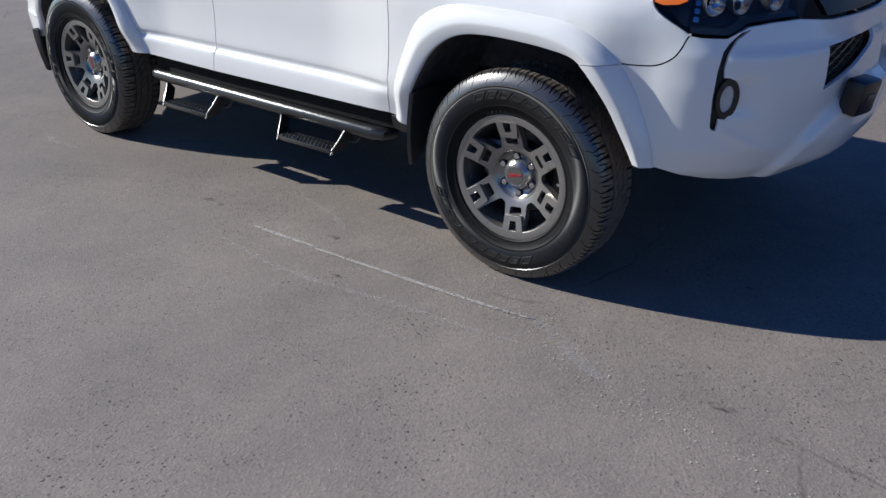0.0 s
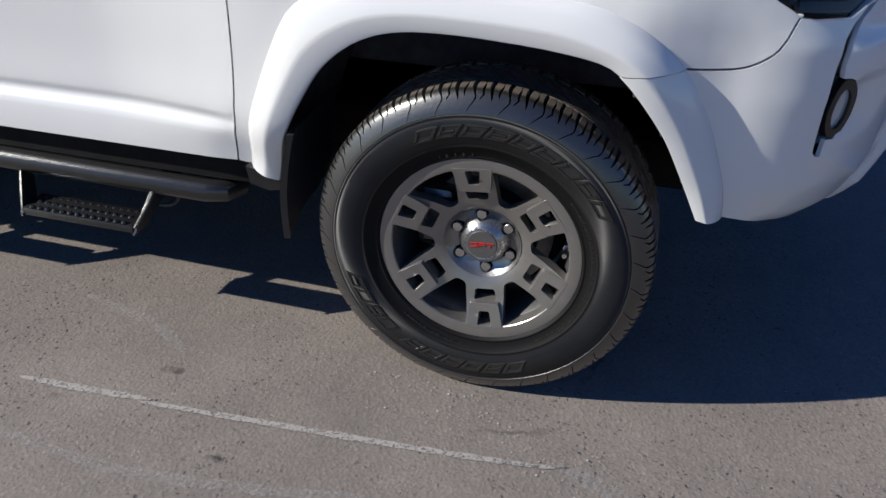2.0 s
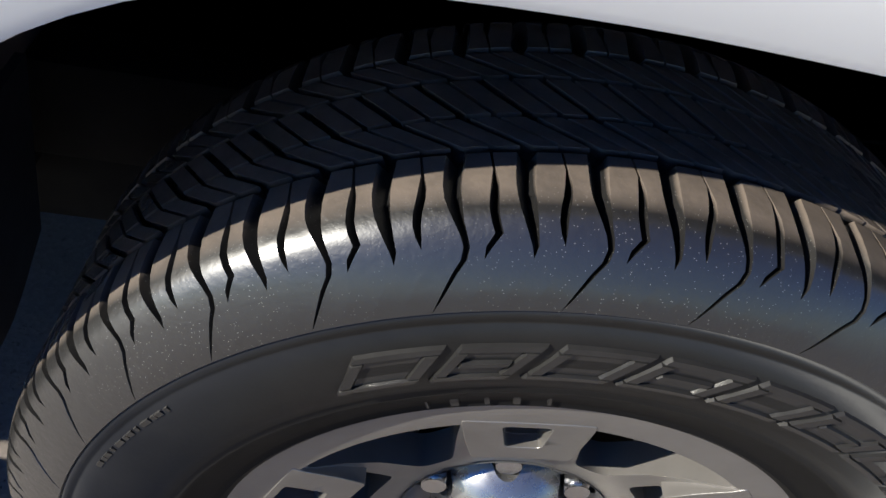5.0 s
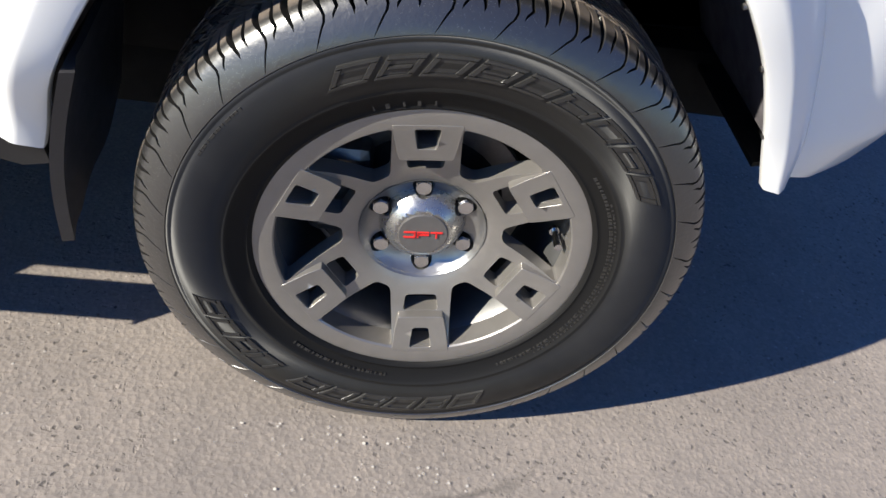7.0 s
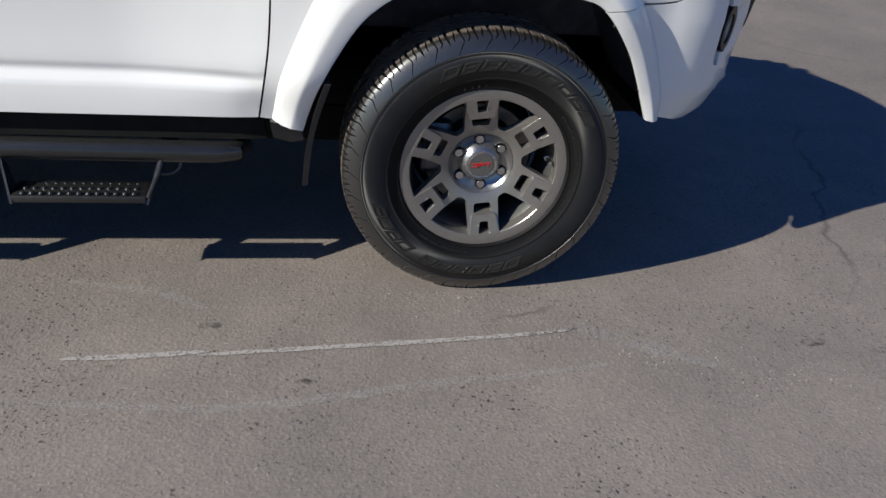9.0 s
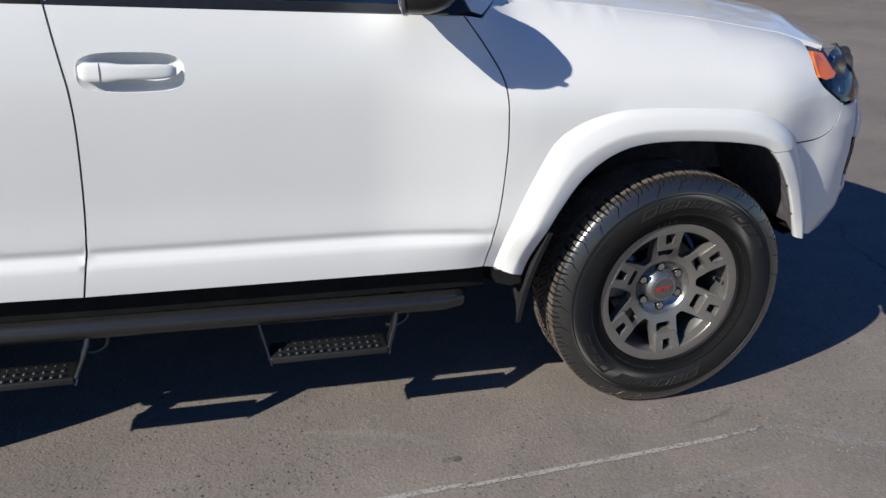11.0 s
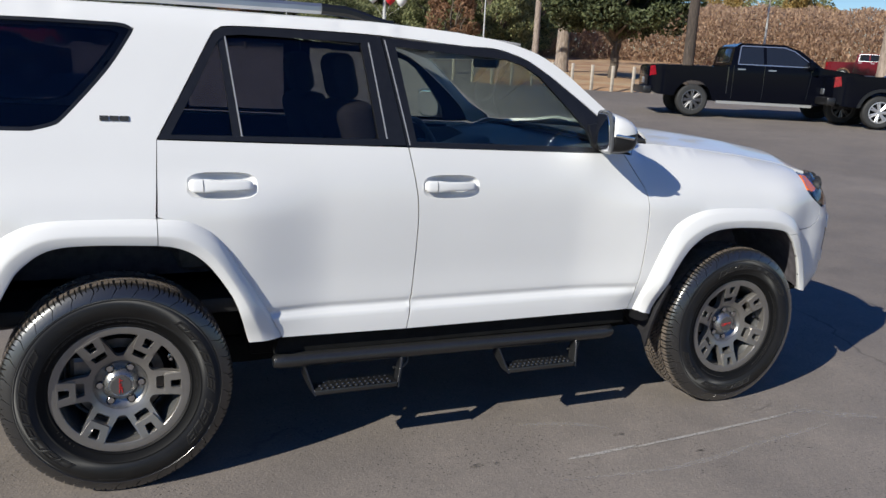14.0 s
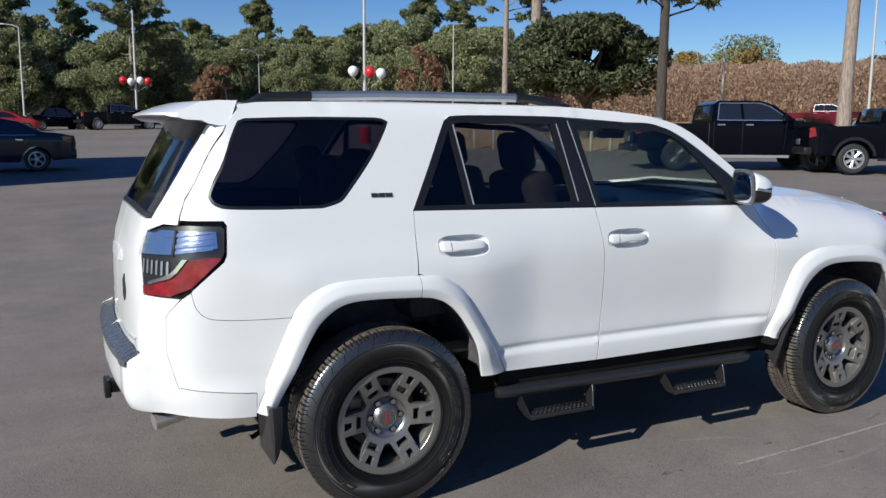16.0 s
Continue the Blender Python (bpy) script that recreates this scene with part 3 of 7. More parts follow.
def strip(curve_a, curve_b, profile, n=44):
    """A band between two outlines on the body, raised by (across, height) points, closed behind."""
    a, b = resample(curve_a, n), resample(curve_b, n)
    vs, fs = [], []
    m = len(profile)
    for i in range(n):
        for s, h in profile:
            u, z = a[i] + (b[i] - a[i]) * s
            vs.append(S(u, z, h, True))
    for i in range(n - 1):
        for k in range(m):
            l = (k + 1) % m
            fs.append((i * m + k, i * m + l, (i + 1) * m + l, (i + 1) * m + k))
    fs.append(tuple(range(m)))
    fs.append(tuple(range((n - 1) * m, n * m))[::-1])
    return vs, fs


suv = tagged(empty("suv"), "white four-door off-road suv with gunmetal wheels, parked on asphalt", "car")

# outlines, as (along, height)
F_OUT = spline([(-0.606, 0.507), (-0.574, 0.65), (-0.482, 0.861), (-0.42, 0.925), (-0.335, 0.962), (-0.23, 0.978), (-0.05, 0.977), (0.125, 0.967), (0.20, 0.948), (0.255, 0.920), (0.305, 0.882), (0.345, 0.835), (0.386, 0.765), (0.422, 0.68), (0.450, 0.598), (0.462, 0.531)], 5)
F_IN = spline([(-0.528, 0.487), (-0.488, 0.62), (-0.415, 0.755), (-0.36, 0.82), (-0.29, 0.866), (-0.21, 0.888), (-0.1, 0.893), (0.03, 0.887), (0.101, 0.880), (0.16, 0.871), (0.201, 0.857), (0.245, 0.818), (0.306, 0.738), (0.345, 0.668), (0.376, 0.604), (0.406, 0.540)], 5)
R_OUT = spline([(-3.338, 0.49), (-3.26, 0.70), (-3.185, 0.875), (-3.145, 0.928), (-3.09, 0.966), (-3.02, 0.988), (-2.93, 0.994), (-2.78, 0.994), (-2.60, 0.988), (-2.52, 0.962), (-2.455, 0.912), (-2.373, 0.782), (-2.30, 0.66), (-2.225, 0.525)], 5)
R_IN = spline([(-3.277, 0.475), (-3.19, 0.655), (-3.112, 0.808), (-3.07, 0.858), (-3.02, 0.894), (-2.96, 0.912), (-2.87, 0.916), (-2.74, 0.912), (-2.625, 0.903), (-2.555, 0.878), (-2.50, 0.832), (-2.45, 0.765), (-2.40, 0.675), (-2.352, 0.52)], 5)
FDOOR_FRONT = spline([(-0.72, 1.225), (-0.66, 1.145), (-0.615, 1.06), (-0.603, 0.95), (-0.602, 0.85), (-0.612, 0.70), (-0.640, 0.513)], 5)
BGAP = spline([(-1.722, 0.513), (-1.704, 0.63), (-1.693, 0.77), (-1.687, 0.93), (-1.69, 1.03), (-1.70, 1.10), (-1.726, 1.243)], 5)


def cut(curve, lo=-9, hi=9):
    return [p for p in curve if lo <= p[0] <= hi]


# handle recesses
def ring(cu, cz, a, b, n=28, tilt=0.0, power=2.0):
    out = []
    for i in range(n):
        t = 2 * math.pi * i / n
        c, s = math.cos(t), math.sin(t)
        x, y = a * abs(c) ** (2 / power) * (1 if c > 0 else -1), b * abs(s) ** (2 / power) * (1 if s > 0 else -1)
        out.append((cu + x * math.cos(tilt) - y * math.sin(tilt), cz + x * math.sin(tilt) + y * math.cos(tilt)))
    return out


H1, H2 = (-1.548, 1.090), (-2.438, 1.103)
CUP_A, CUP_B = 0.122, 0.047
CUP1, CUP2 = ring(*H1, CUP_A, CUP_B, 40, 0, 3.4), ring(*H2, CUP_A, CUP_B, 40, 0, 3.4)

CREASES = [0.585, 0.597, 0.604, 0.616, 0.621, 0.626, 0.632, 0.637, 0.643, 0.650]
panel("front_door", FDOOR_FRONT + BGAP, PAINT, suv, [CUP1], label="white front door", step=0.028, rows=CREASES)
panel("rear_door", [(-2.653, 1.258)] + [(-2.662, 1.0)] + cut(R_OUT, -2.66)[:-1] + [(-2.225, 0.52)] + BGAP, PAINT, suv, [CUP2], label="white rear door", step=0.028, rows=CREASES)


def cup(h, name="handle_recess"):
    def dip(u, z):
        r = (abs(u - h[0]) / CUP_A) ** 3.4 + (abs(z - h[1]) / CUP_B) ** 3.4
        back = ease(-0.11, -0.03, u - h[0])
        return -0.032 * max(0, 1 - r) ** 0.55 * (0.25 + 0.75 * back)
    panel(name, ring(*h, CUP_A + 0.0005, CUP_B + 0.0005, 40, 0, 3.4), PAINT, suv, gap=0, thick=0.004, step=0.009, edge=0.012, bulge=dip)


cup(H1), cup(H2)


def door_handle(h):
    """A flush pull bar across its recess, with a blunt key cap at its rear end."""
    vs, fs = [], []
    n, m = 30, 14
    for i in range(n):
        t = i / (n - 1)
        u = h[0] - 0.116 + 0.220 * t
        out = -0.004 + 0.016 * math.sin(math.pi * min(1, 0.12 + 0.80 * t)) ** 0.6
        hh = 0.0225 - 0.0045 * ease(0.25, 0.5, t) - 0.003 * ease(0.75, 1.0, t)
        end = min(1, 14 * min(t, 1 - t)) ** 0.5
        for k in range(m):
            a = 2 * math.pi * (k + 0.5) / m
            c, s = math.cos(a), math.sin(a)
            vs.append(S(u, h[1] + 0.003 + hh * (0.55 + 0.45 * end) * abs(s) ** 0.5 * (1 if s > 0 else -1), out + 0.0095 * (0.5 + 0.5 * end) * abs(c) ** 0.6 * (1 if c > 0 else -1)))
    for i in range(n - 1):
        for k in range(m):
            l = (k + 1) % m
            fs.append((i * m + k, i * m + l, (i + 1) * m + l, (i + 1) * m + k))
    fs += [tuple(range(m)), tuple(range((n - 1) * m, n * m))[::-1]]
    both("door_handle", (vs, fs), PAINT, suv, "body-coloured pull handle")
    # the seam of the key cap
    both("handle_seam", tube_data([S(h[0] - 0.068, h[1] + 0.003 + 0.0215 * math.sin(a), 0.0085 + 0.0125 * math.cos(a) ** 0.4) for a in np.linspace(-1.45, 1.45, 11)], 0.0009, 5), BLACKTRIM, suv)


door_handle(H1), door_handle(H2)

# wing, with the arch cut out
WING_TOP = [(x, hood_edge(x)) for x in np.linspace(0.50, -0.60, 14)]
SEAM_F = spline([(0.325, 0.8585), (0.388, 0.858), (0.44, 0.865), (0.483, 0.890), (0.503, 0.917), (0.515, 0.945), (0.524, 0.962)], 5)
panel("front_wing", cut(F_OUT, -9, 0.318) + SEAM_F + spline([(0.510, 0.972), (0.424, 1.020), (0.395, 1.058), (0.404, 1.09), (0.435, 1.138)], 4) + WING_TOP[1:] + [(-0.664, 1.218)] + FDOOR_FRONT, PAINT, suv, label="white front wing")

# quarter, pillars and roof side in one pressing
QWIN = spline([(-3.325, 1.632), (-3.05, 1.642), (-2.765, 1.644)], 3) + spline([(-2.735, 1.640), (-2.716, 1.630), (-2.714, 1.612), (-2.80, 1.48), (-2.935, 1.325), (-2.975, 1.296), (-3.04, 1.278)], 4) + spline([(-3.22, 1.278), (-3.41, 1.284), (-3.468, 1.294), (-3.500, 1.318), (-3.505, 1.352), (-3.442, 1.47), (-3.372, 1.592), (-3.352, 1.622)], 4)
DOORTOP = spline([(-2.650, 1.258), (-2.545, 1.445), (-2.452, 1.613), (-2.425, 1.642), (-2.37, 1.657), (-2.1, 1.662), (-1.80, 1.660), (-1.45, 1.642), (-1.309, 1.640), (-1.225, 1.624), (-1.147, 1.597), (-1.06, 1.546), (-0.99, 1.498), (-0.837, 1.384), (-0.745, 1.300), (-0.70, 1.232)], 4)
QOUT = DOORTOP + [(-0.665, 1.222), (-0.60, 1.262)] + spline([(-0.61, 1.280), (-0.746, 1.380), (-0.86, 1.472), (-0.97, 1.560), (-1.05, 1.610), (-1.126, 1.643), (-1.26, 1.675), (-1.447, 1.695), (-1.8, 1.713), (-2.65, 1.713), (-3.20, 1.702), (-3.335, 1.690)], 4)
QOUT += spline([(-3.352, 1.668), (-3.417, 1.602), (-3.545, 1.457), (-3.640, 1.33), (-3.648, 1.285), (-3.645, 1.240)], 4)
TAIL_SIDE = [(-3.445, 1.240), (-3.432, 1.225), (-3.434, 1.115), (-3.445, 1.09), (-3.565, 0.985)]
CREASE = spline([(-3.572, 0.972), (-3.552, 0.91), (-3.515, 0.876), (-3.45, 0.864), (-3.32, 0.860), (-3.20, 0.862)], 4)
QOUT += TAIL_SIDE + CREASE + cut(R_OUT, -3.18, -2.67) + [(-2.6645, 0.995), (-2.658, 1.1)]
panel("quarter_panel", QOUT, PAINT, suv, [QWIN], label="white quarter panel with pillars and roof side")

# glass and its frames
panel("quarter_window", shrink(QWIN, 0.001), PRIVACY, suv, gap=0, thick=0.004, off=-0.006, label="dark tinted glass")
panel("window_surround", QWIN, BLACKTRIM, suv, [shrink(QWIN, 0.012)], gap=0.0005, thick=0.01, off=-0.0015, step=0.2)
RW_OUT = DOORTOP[:26] + [(-1.800, 1.657), (-1.732, 1.247), (-1.9, 1.246), (-2.3, 1.253)]
RW_IN = [(-2.605, 1.274), (-2.52, 1.425), (-2.425, 1.602), (-2.40, 1.622), (-2.34, 1.630), (-1.885, 1.628), (-1.845, 1.27)]
panel("rear_door_frame", RW_OUT, BLACKTRIM, suv, [RW_IN], gap=0.002, thick=0.02, off=0.001, step=0.1, label="gloss black window frame")
panel("rear_door_window", RW_IN, SMOKED, suv, gap=0, thick=0.004, off=-0.012, label="dark tinted glass")
panel("window_divider", [(-2.427, 1.63), (-2.400, 1.63), (-2.362, 1.27), (-2.392, 1.27)], BLACKTRIM, suv, gap=0, thick=0.012, off=-0.003, step=0.2)
panel("divider_strip", [(-2.402, 1.62), (-2.397, 1.62), (-2.359, 1.272), (-2.364, 1.272)], PALESTRIP, suv, gap=0, thick=0.005, off=0.001, step=0.2)
FW_OUT = [(-1.732, 1.240), (-1.800, 1.657)] + DOORTOP[27:] + [(-0.80, 1.226), (-1.2, 1.232)]
FW_IN = [(-1.690, 1.262), (-1.742, 1.622), (-1.46, 1.608), (-1.25, 1.600), (-1.165, 1.575), (-1.10, 1.535), (-0.99, 1.425), (-0.895, 1.318), (-0.868, 1.25), (-1.25, 1.256)]
panel("front_door_frame", FW_OUT, BLACKTRIM, suv, [FW_IN], gap=0.002, thick=0.02, off=0.001, step=0.1, label="gloss black window frame")
panel("front_door_window", FW_IN, CLEAR, suv, gap=0, thick=0.004, off=-0.012, label="lightly tinted glass")
# sun glints on the weatherstrip edges, put in as thin pale strips
for a, b in (((-1.856, 1.63), (-1.815, 1.272)), ((-1.788, 1.645), (-1.722, 1.25))):
    panel("pillar_glint", [a, (a[0] + 0.005, a[1]), (b[0] + 0.005, b[1]), b], PALESTRIP, suv, gap=0, thick=0.006, off=0.003, step=0.2)

# arches
PROF = [(-0.05, -0.004), (-0.03, 0.002), (0.04, 0.010), (0.12, 0.019), (0.22, 0.025), (0.42, 0.033), (0.54, 0.0372), (0.60, 0.0382), (0.66, 0.0375), (0.94, 0.0325), (1.0, 0.030), (1.015, 0.025), (1.012, 0.016), (0.94, 0.008), (0.6, -0.01), (0.3, -0.02), (-0.05, -0.02)]
fo, fi = resample(F_OUT, 60), resample(F_IN, 60)
ko = next(i for i, p in enumerate(fo) if p[0] > 0.1 and p[1] < 0.862)
ki = next(i for i, p in enumerate(fi) if p[0] > 0.203)
both("front_flare", strip(fo[:ko + 1] + (0, 0.0012), fi[:ki + 1] + (0, 0.0012), PROF), PAINT, suv, "moulded white wheel-arch flare")
both("bumper_flare", strip(fo[ko:] - (0, 0.0012), fi[ki:] - (0, 0.0012), [(-0.05, -0.004), (-0.03, 0.001), (0.10, 0.012), (0.3, 0.026), (0.54, 0.0362), (0.60, 0.0378), (0.66, 0.0372), (0.94, 0.0325), (1.0, 0.030), (1.015, 0.025), (1.012, 0.016), (0.94, 0.008), (0.5, -0.02), (0, -0.02)], 24), PAINT, suv)
ro, ri = resample(R_OUT, 60), resample(R_IN, 60)
ka, kb = [int(np.argmin([abs(p[0] + 2.663) + (9 if p[1] < 0.8 else 0) for p in q])) for q in (ro, ri)]
ro[ka][0] = ri[kb][0] = -2.663
both("rear_flare", strip(ro[:ka + 1] - (0.0014, 0), ri[:kb + 1] - (0.0014, 0), PROF), PAINT, suv, "moulded white wheel-arch flare")
both("door_flare", strip(ro[ka:] + (0.0014, 0), ri[kb:] + (0.0014, 0), PROF, 30), PAINT, suv)


def arch_liner(curve, r, c):
    """The dark inner skin of a wheel arch, with its inner wall."""
    pts = resample(curve, 28)
    vs, fs = [], []
    n = len(pts)
    for u, z in pts:
        vs.append(tuple(S(u, z, 0.020, True)))
    for y in (-0.80, -0.45):
        for u, z in pts:
            vs.append(tuple(settle(c + (u - c) * 1.08, y, 0.40 + (z - 0.40) * 1.10)))
    for j in range(2):
        for i in range(n - 1):
            fs.append((j * n + i, j * n + i + 1, (j + 1) * n + i + 1, (j + 1) * n + i))
    fs.append(tuple(range(2 * n, 3 * n)))
    both("arch_liner", (vs, fs), LINER, suv)


arch_liner(F_IN, 0.47, -0.05), arch_liner(R_IN, 0.47, -2.81)

# sill, floor and underbody
panel("sill", [(-0.62, 0.435), (-0.63, 0.508), (-2.23, 0.516), (-2.25, 0.44)], CHASSIS, suv, thick=0.05, off=-0.035, step=0.1)
box("skid_plate", (2.5, 0.95, 0.14), pose(-1.35, 0, 0.33), CHASSIS, suv, 0.04)
box("underbody", (1.75, 1.30, 0.16), pose(-1.42, 0, 0.44), CHASSIS, suv, 0.03)
box("underbody", (1.3, 0.9, 0.25), pose(0.0, 0, 0.55), CHASSIS, suv, 0.03)
box("underbody", (1.3, 0.9, 0.22), pose(-3.0, 0, 0.60), CHASSIS, suv, 0.03)
for x in (0.0, -2.79):
    bm = bmesh.new()
    bm_cyl(bm, 0.045, 1.5, pose(x, 0, 0.39, 90))
    bmesh.ops.create_uvsphere(bm, u_segments=16, v_segments=10, radius=0.14, matrix=pose(x, 0.1, 0.39))
    part("axle", bm, CHASSIS, suv)
for y in (-0.48, 0.48):
    box("frame_rail", (3.7, 0.09, 0.13), pose(-1.2, y, 0.48), CHASSIS, suv, 0.015)

# front bumper, lamps and grille
HL = spline([(0.408, 1.09), (0.399, 1.058), (0.428, 1.020), (0.522, 0.968)], 3) + spline([(0.57, 0.963), (0.649, 0.963), (0.716, 0.996), (0.803, 1.005), (0.914, 1.009)], 3) + [(0.954, 1.046), (0.98, 1.10), (0.85, 1.118), (0.65, 1.122), (0.5, 1.122), (0.44, 1.132)]
panel("headlight_housing", HL, DASH, suv, gap=0.004, thick=0.01, off=-0.055, step=0.06)
panel("headlight_lens", HL, LENS, suv, gap=0.003, thick=0.004, off=0.004, step=0.04, label="clear headlight lens")
panel("side_marker", [(0.412, 1.095), (0.402, 1.050), (0.43, 1.042), (0.475, 1.045), (0.50, 1.055), (0.50, 1.108), (0.44, 1.115)], AMBER, suv, gap=0, thick=0.02, off=0.006, step=0.04, label="amber side marker")
panel("lamp_bezel", [(0.478, 1.116), (0.478, 1.005), (0.50, 0.985), (0.512, 0.985), (0.505, 1.116)], BLACKTRIM, suv, gap=0, thick=0.02, off=-0.006, step=0.04)
panel("lamp_bezel", [(0.52, 0.967), (0.643, 0.964), (0.71, 0.998), (0.90, 1.012), (0.90, 1.024), (0.70, 1.012), (0.63, 0.982), (0.52, 0.985)], BLACKTRIM, suv, gap=0, thick=0.03, off=-0.008, step=0.04)


def reflector(u, z, r, depth):
    """A bright bowl, open towards the lens, with a bulb in it."""
    p, q = S(u, z, -0.012), S(u, z, 0.05)
    ax = Vector((q.x - p.x, (q.y - p.y) * 0.35, 0)).normalized()
    m = Matrix.Translation(p) @ ax.to_track_quat("Y", "Z").to_matrix().to_4x4()
    d = lathe_data([(r, 0.0), (r * 0.93, -depth * 0.35), (r * 0.72, -depth * 0.72), (r * 0.35, -depth), (r * 0.35, -depth - 0.004), (r * 0.76, -depth * 0.74), (r * 0.97, -depth * 0.36), (r + 0.003, 0.0)], 28)
    bowl = both("headlight_reflector", ([m @ Vector(v) for v in d[0]], d[1]), CHROME, suv, "bright reflector bowl")
    d = lathe_data([(r + 0.005, 0.001), (r * 0.97 + 0.004, -depth * 0.36), (r * 0.76 + 0.004, -depth * 0.78), (0.0, -depth - 0.008)], 24, False)
    both("reflector_shell", ([m @ Vector(v) for v in d[0]], d[1]), DASH, suv)
    b = bmesh.new()
    bmesh.ops.create_uvsphere(b, u_segments=14, v_segments=10, radius=r * 0.26, matrix=m @ pose(0, -depth * 0.6, 0))
    part("bulb", b, STEEL, bowl)


reflector(0.60, 1.050, 0.036, 0.035), reflector(0.70, 1.056, 0.040, 0.045), reflector(0.84, 1.062, 0.040, 0.045)
for k in range(5):
    panel("reflector_rib", [(0.525, 0.998 + 0.022 * k), (0.543, 0.996 + 0.022 * k), (0.543, 1.010 + 0.022 * k), (0.525, 1.012 + 0.022 * k)], CHROME, suv, gap=0, thick=0.01, off=-0.016 - 0.003 * (k % 2), step=0.05)
FB = cut(F_OUT, 0.318)[::-1]
BUMP = SEAM_F + [(0.507, 0.962), (0.56, 0.956), (0.643, 0.956), (0.709, 0.989), (0.795, 0.999), (0.907, 1.003), (1.078, 0.988), (U_FRONT, 0.986), (U_FRONT, 0.560), (1.39, 0.535), (1.2, 0.50), (0.974, 0.470), (0.8, 0.475), (0.648, 0.492), (0.56, 0.505), (0.50, 0.522)] + FB
SLOT = [(0.719, 0.981), (0.684, 0.972), (0.650, 0.945), (0.630, 0.918), (0.620, 0.86), (0.617, 0.78), (0.623, 0.686), (0.630, 0.676), (0.642, 0.675), (0.647, 0.712), (0.665, 0.711), (0.685, 0.732), (0.699, 0.77), (0.696, 0.81), (0.682, 0.833), (0.660, 0.842), (0.643, 0.842), (0.640, 0.87), (0.647, 0.910), (0.673, 0.951)]
GRH = [(1.045, 0.772), (1.040, 0.912), (1.172, 0.917), (1.40, 0.925), (1.37, 0.875), (1.24, 0.822)]


def nose(u, z):
    """The lower middle steps out below a rising fold; a scoop beside the fog lamp, a ledge above it and a soft ridge from its foot."""
    fold = float(np.interp(u, [0.86, 0.90, 0.992, 1.088, 1.205, 1.40], [0.44, 0.49, 0.60, 0.67, 0.726, 0.77]))
    lip = (0.026 + 0.020 * ease(1.0, 1.25, u)) * ease(fold + 0.028, fold - 0.030, z) * ease(0.86, 0.93, u)
    scoop = -0.017 * ease(0.820, 0.715, u) * ease(0.66, 0.70, u) * ease(0.705, 0.745, z) * ease(0.850, 0.815, z)
    ledge = 0.009 * ease(0.922, 0.906, z) * ease(0.62, 0.68, u) * ease(0.62, 0.80, z)
    ridge = 0.006 * math.exp(-((z - 0.685 + 0.46 * (u - 0.63)) / 0.016) ** 2) * ease(0.61, 0.65, u) * ease(0.90, 0.82, u)
    return lip + scoop + ledge + ridge


panel("front_bumper", BUMP, PAINT, suv, [SLOT, GRH], label="white front bumper", sides="joined", bulge=nose, step=0.014, edge=0.02)
panel("bumper_slot", SLOT, DASH, suv, gap=0, thick=0.01, off=-0.016)
panel("fog_bezel", ring(0.664, 0.776, 0.036, 0.064, 28), BLACKTRIM, suv, [ring(0.663, 0.775, 0.022, 0.043, 24)], gap=0, thick=0.03, off=0.001, step=0.03, edge=0.01)
panel("fog_lamp", ring(0.663, 0.775, 0.023, 0.044, 24), FOGGLASS, suv, gap=0, thick=0.01, off=-0.006, label="round fog lamp", step=0.02, edge=0.01)
panel("lower_grille", [(1.02, 0.76), (1.02, 0.93), (U_FRONT, 0.94), (U_FRONT, 0.80)], DASH, suv, gap=0, thick=0.02, off=-0.05, sides="joined")
for i in range(9):
    for j in range(6):
        u, z = 1.058 + 0.042 * i, 0.742 + 0.033 * j + 0.016 * (i % 2)
        if z > 0.905 or z < 0.742 + (u - 1.045) * 0.27:
            continue
        panel("grille_bar", [(u - 0.021, z - 0.003), (u - 0.008, z - 0.003), (u + 0.008, z + 0.010), (u + 0.021, z + 0.010), (u + 0.021, z + 0.016), (u + 0.006, z + 0.016), (u - 0.010, z + 0.004), (u - 0.021, z + 0.004)], BRONZE, suv, gap=0, thick=0.012, off=-0.022, step=0.1)
panel("upper_grille", [(1.085, 0.994), (U_FRONT, 0.992), (U_FRONT, 1.09), (1.03, 1.09)], BLACKTRIM, suv, gap=0, thick=0.02, off=-0.02, sides="joined")
for y in (-0.31, 0.31):
    o = box("tow_bracket", (0.07, 0.12, 0.12), pose(0.965, y, 0.735, 0, 8, 14 if y > 0 else -14), BLACKTRIM, suv, 0.012)
    box("bracket_slot", (0.006, 0.05, 0.022), pose(1.003, y, 0.735, 0, 8, 14 if y > 0 else -14), DARKSTEEL, o, 0.002)


# bonnet, roof and screens
def patch(fn, nu, nv, thick=0.015, drop=Vector((0, 0, -1))):
    vs, fs = [], []
    for i in range(nu + 1):
        for j in range(nv + 1):
            vs.append(settle(*fn(i / nu, j / nv)))
    n = len(vs)
    vs += [v + drop * thick for v in vs]
    w = nv + 1
    for i in range(nu):
        for j in range(nv):
            q = (i * w + j, (i + 1) * w + j, (i + 1) * w + j + 1, i * w + j + 1)
            fs.append(q)
            fs.append(tuple(n + x for x in q[::-1]))
    rim = [j for j in range(w)] + [i * w + nv for i in range(1, nu + 1)] + [nu * w + j for j in range(nv - 1, -1, -1)] + [i * w for i in range(nu - 1, 0, -1)]
    for a, b in zip(rim, rim[1:] + rim[:1]):
        fs.append((a, b, n + b, n + a))
    return vs, fs


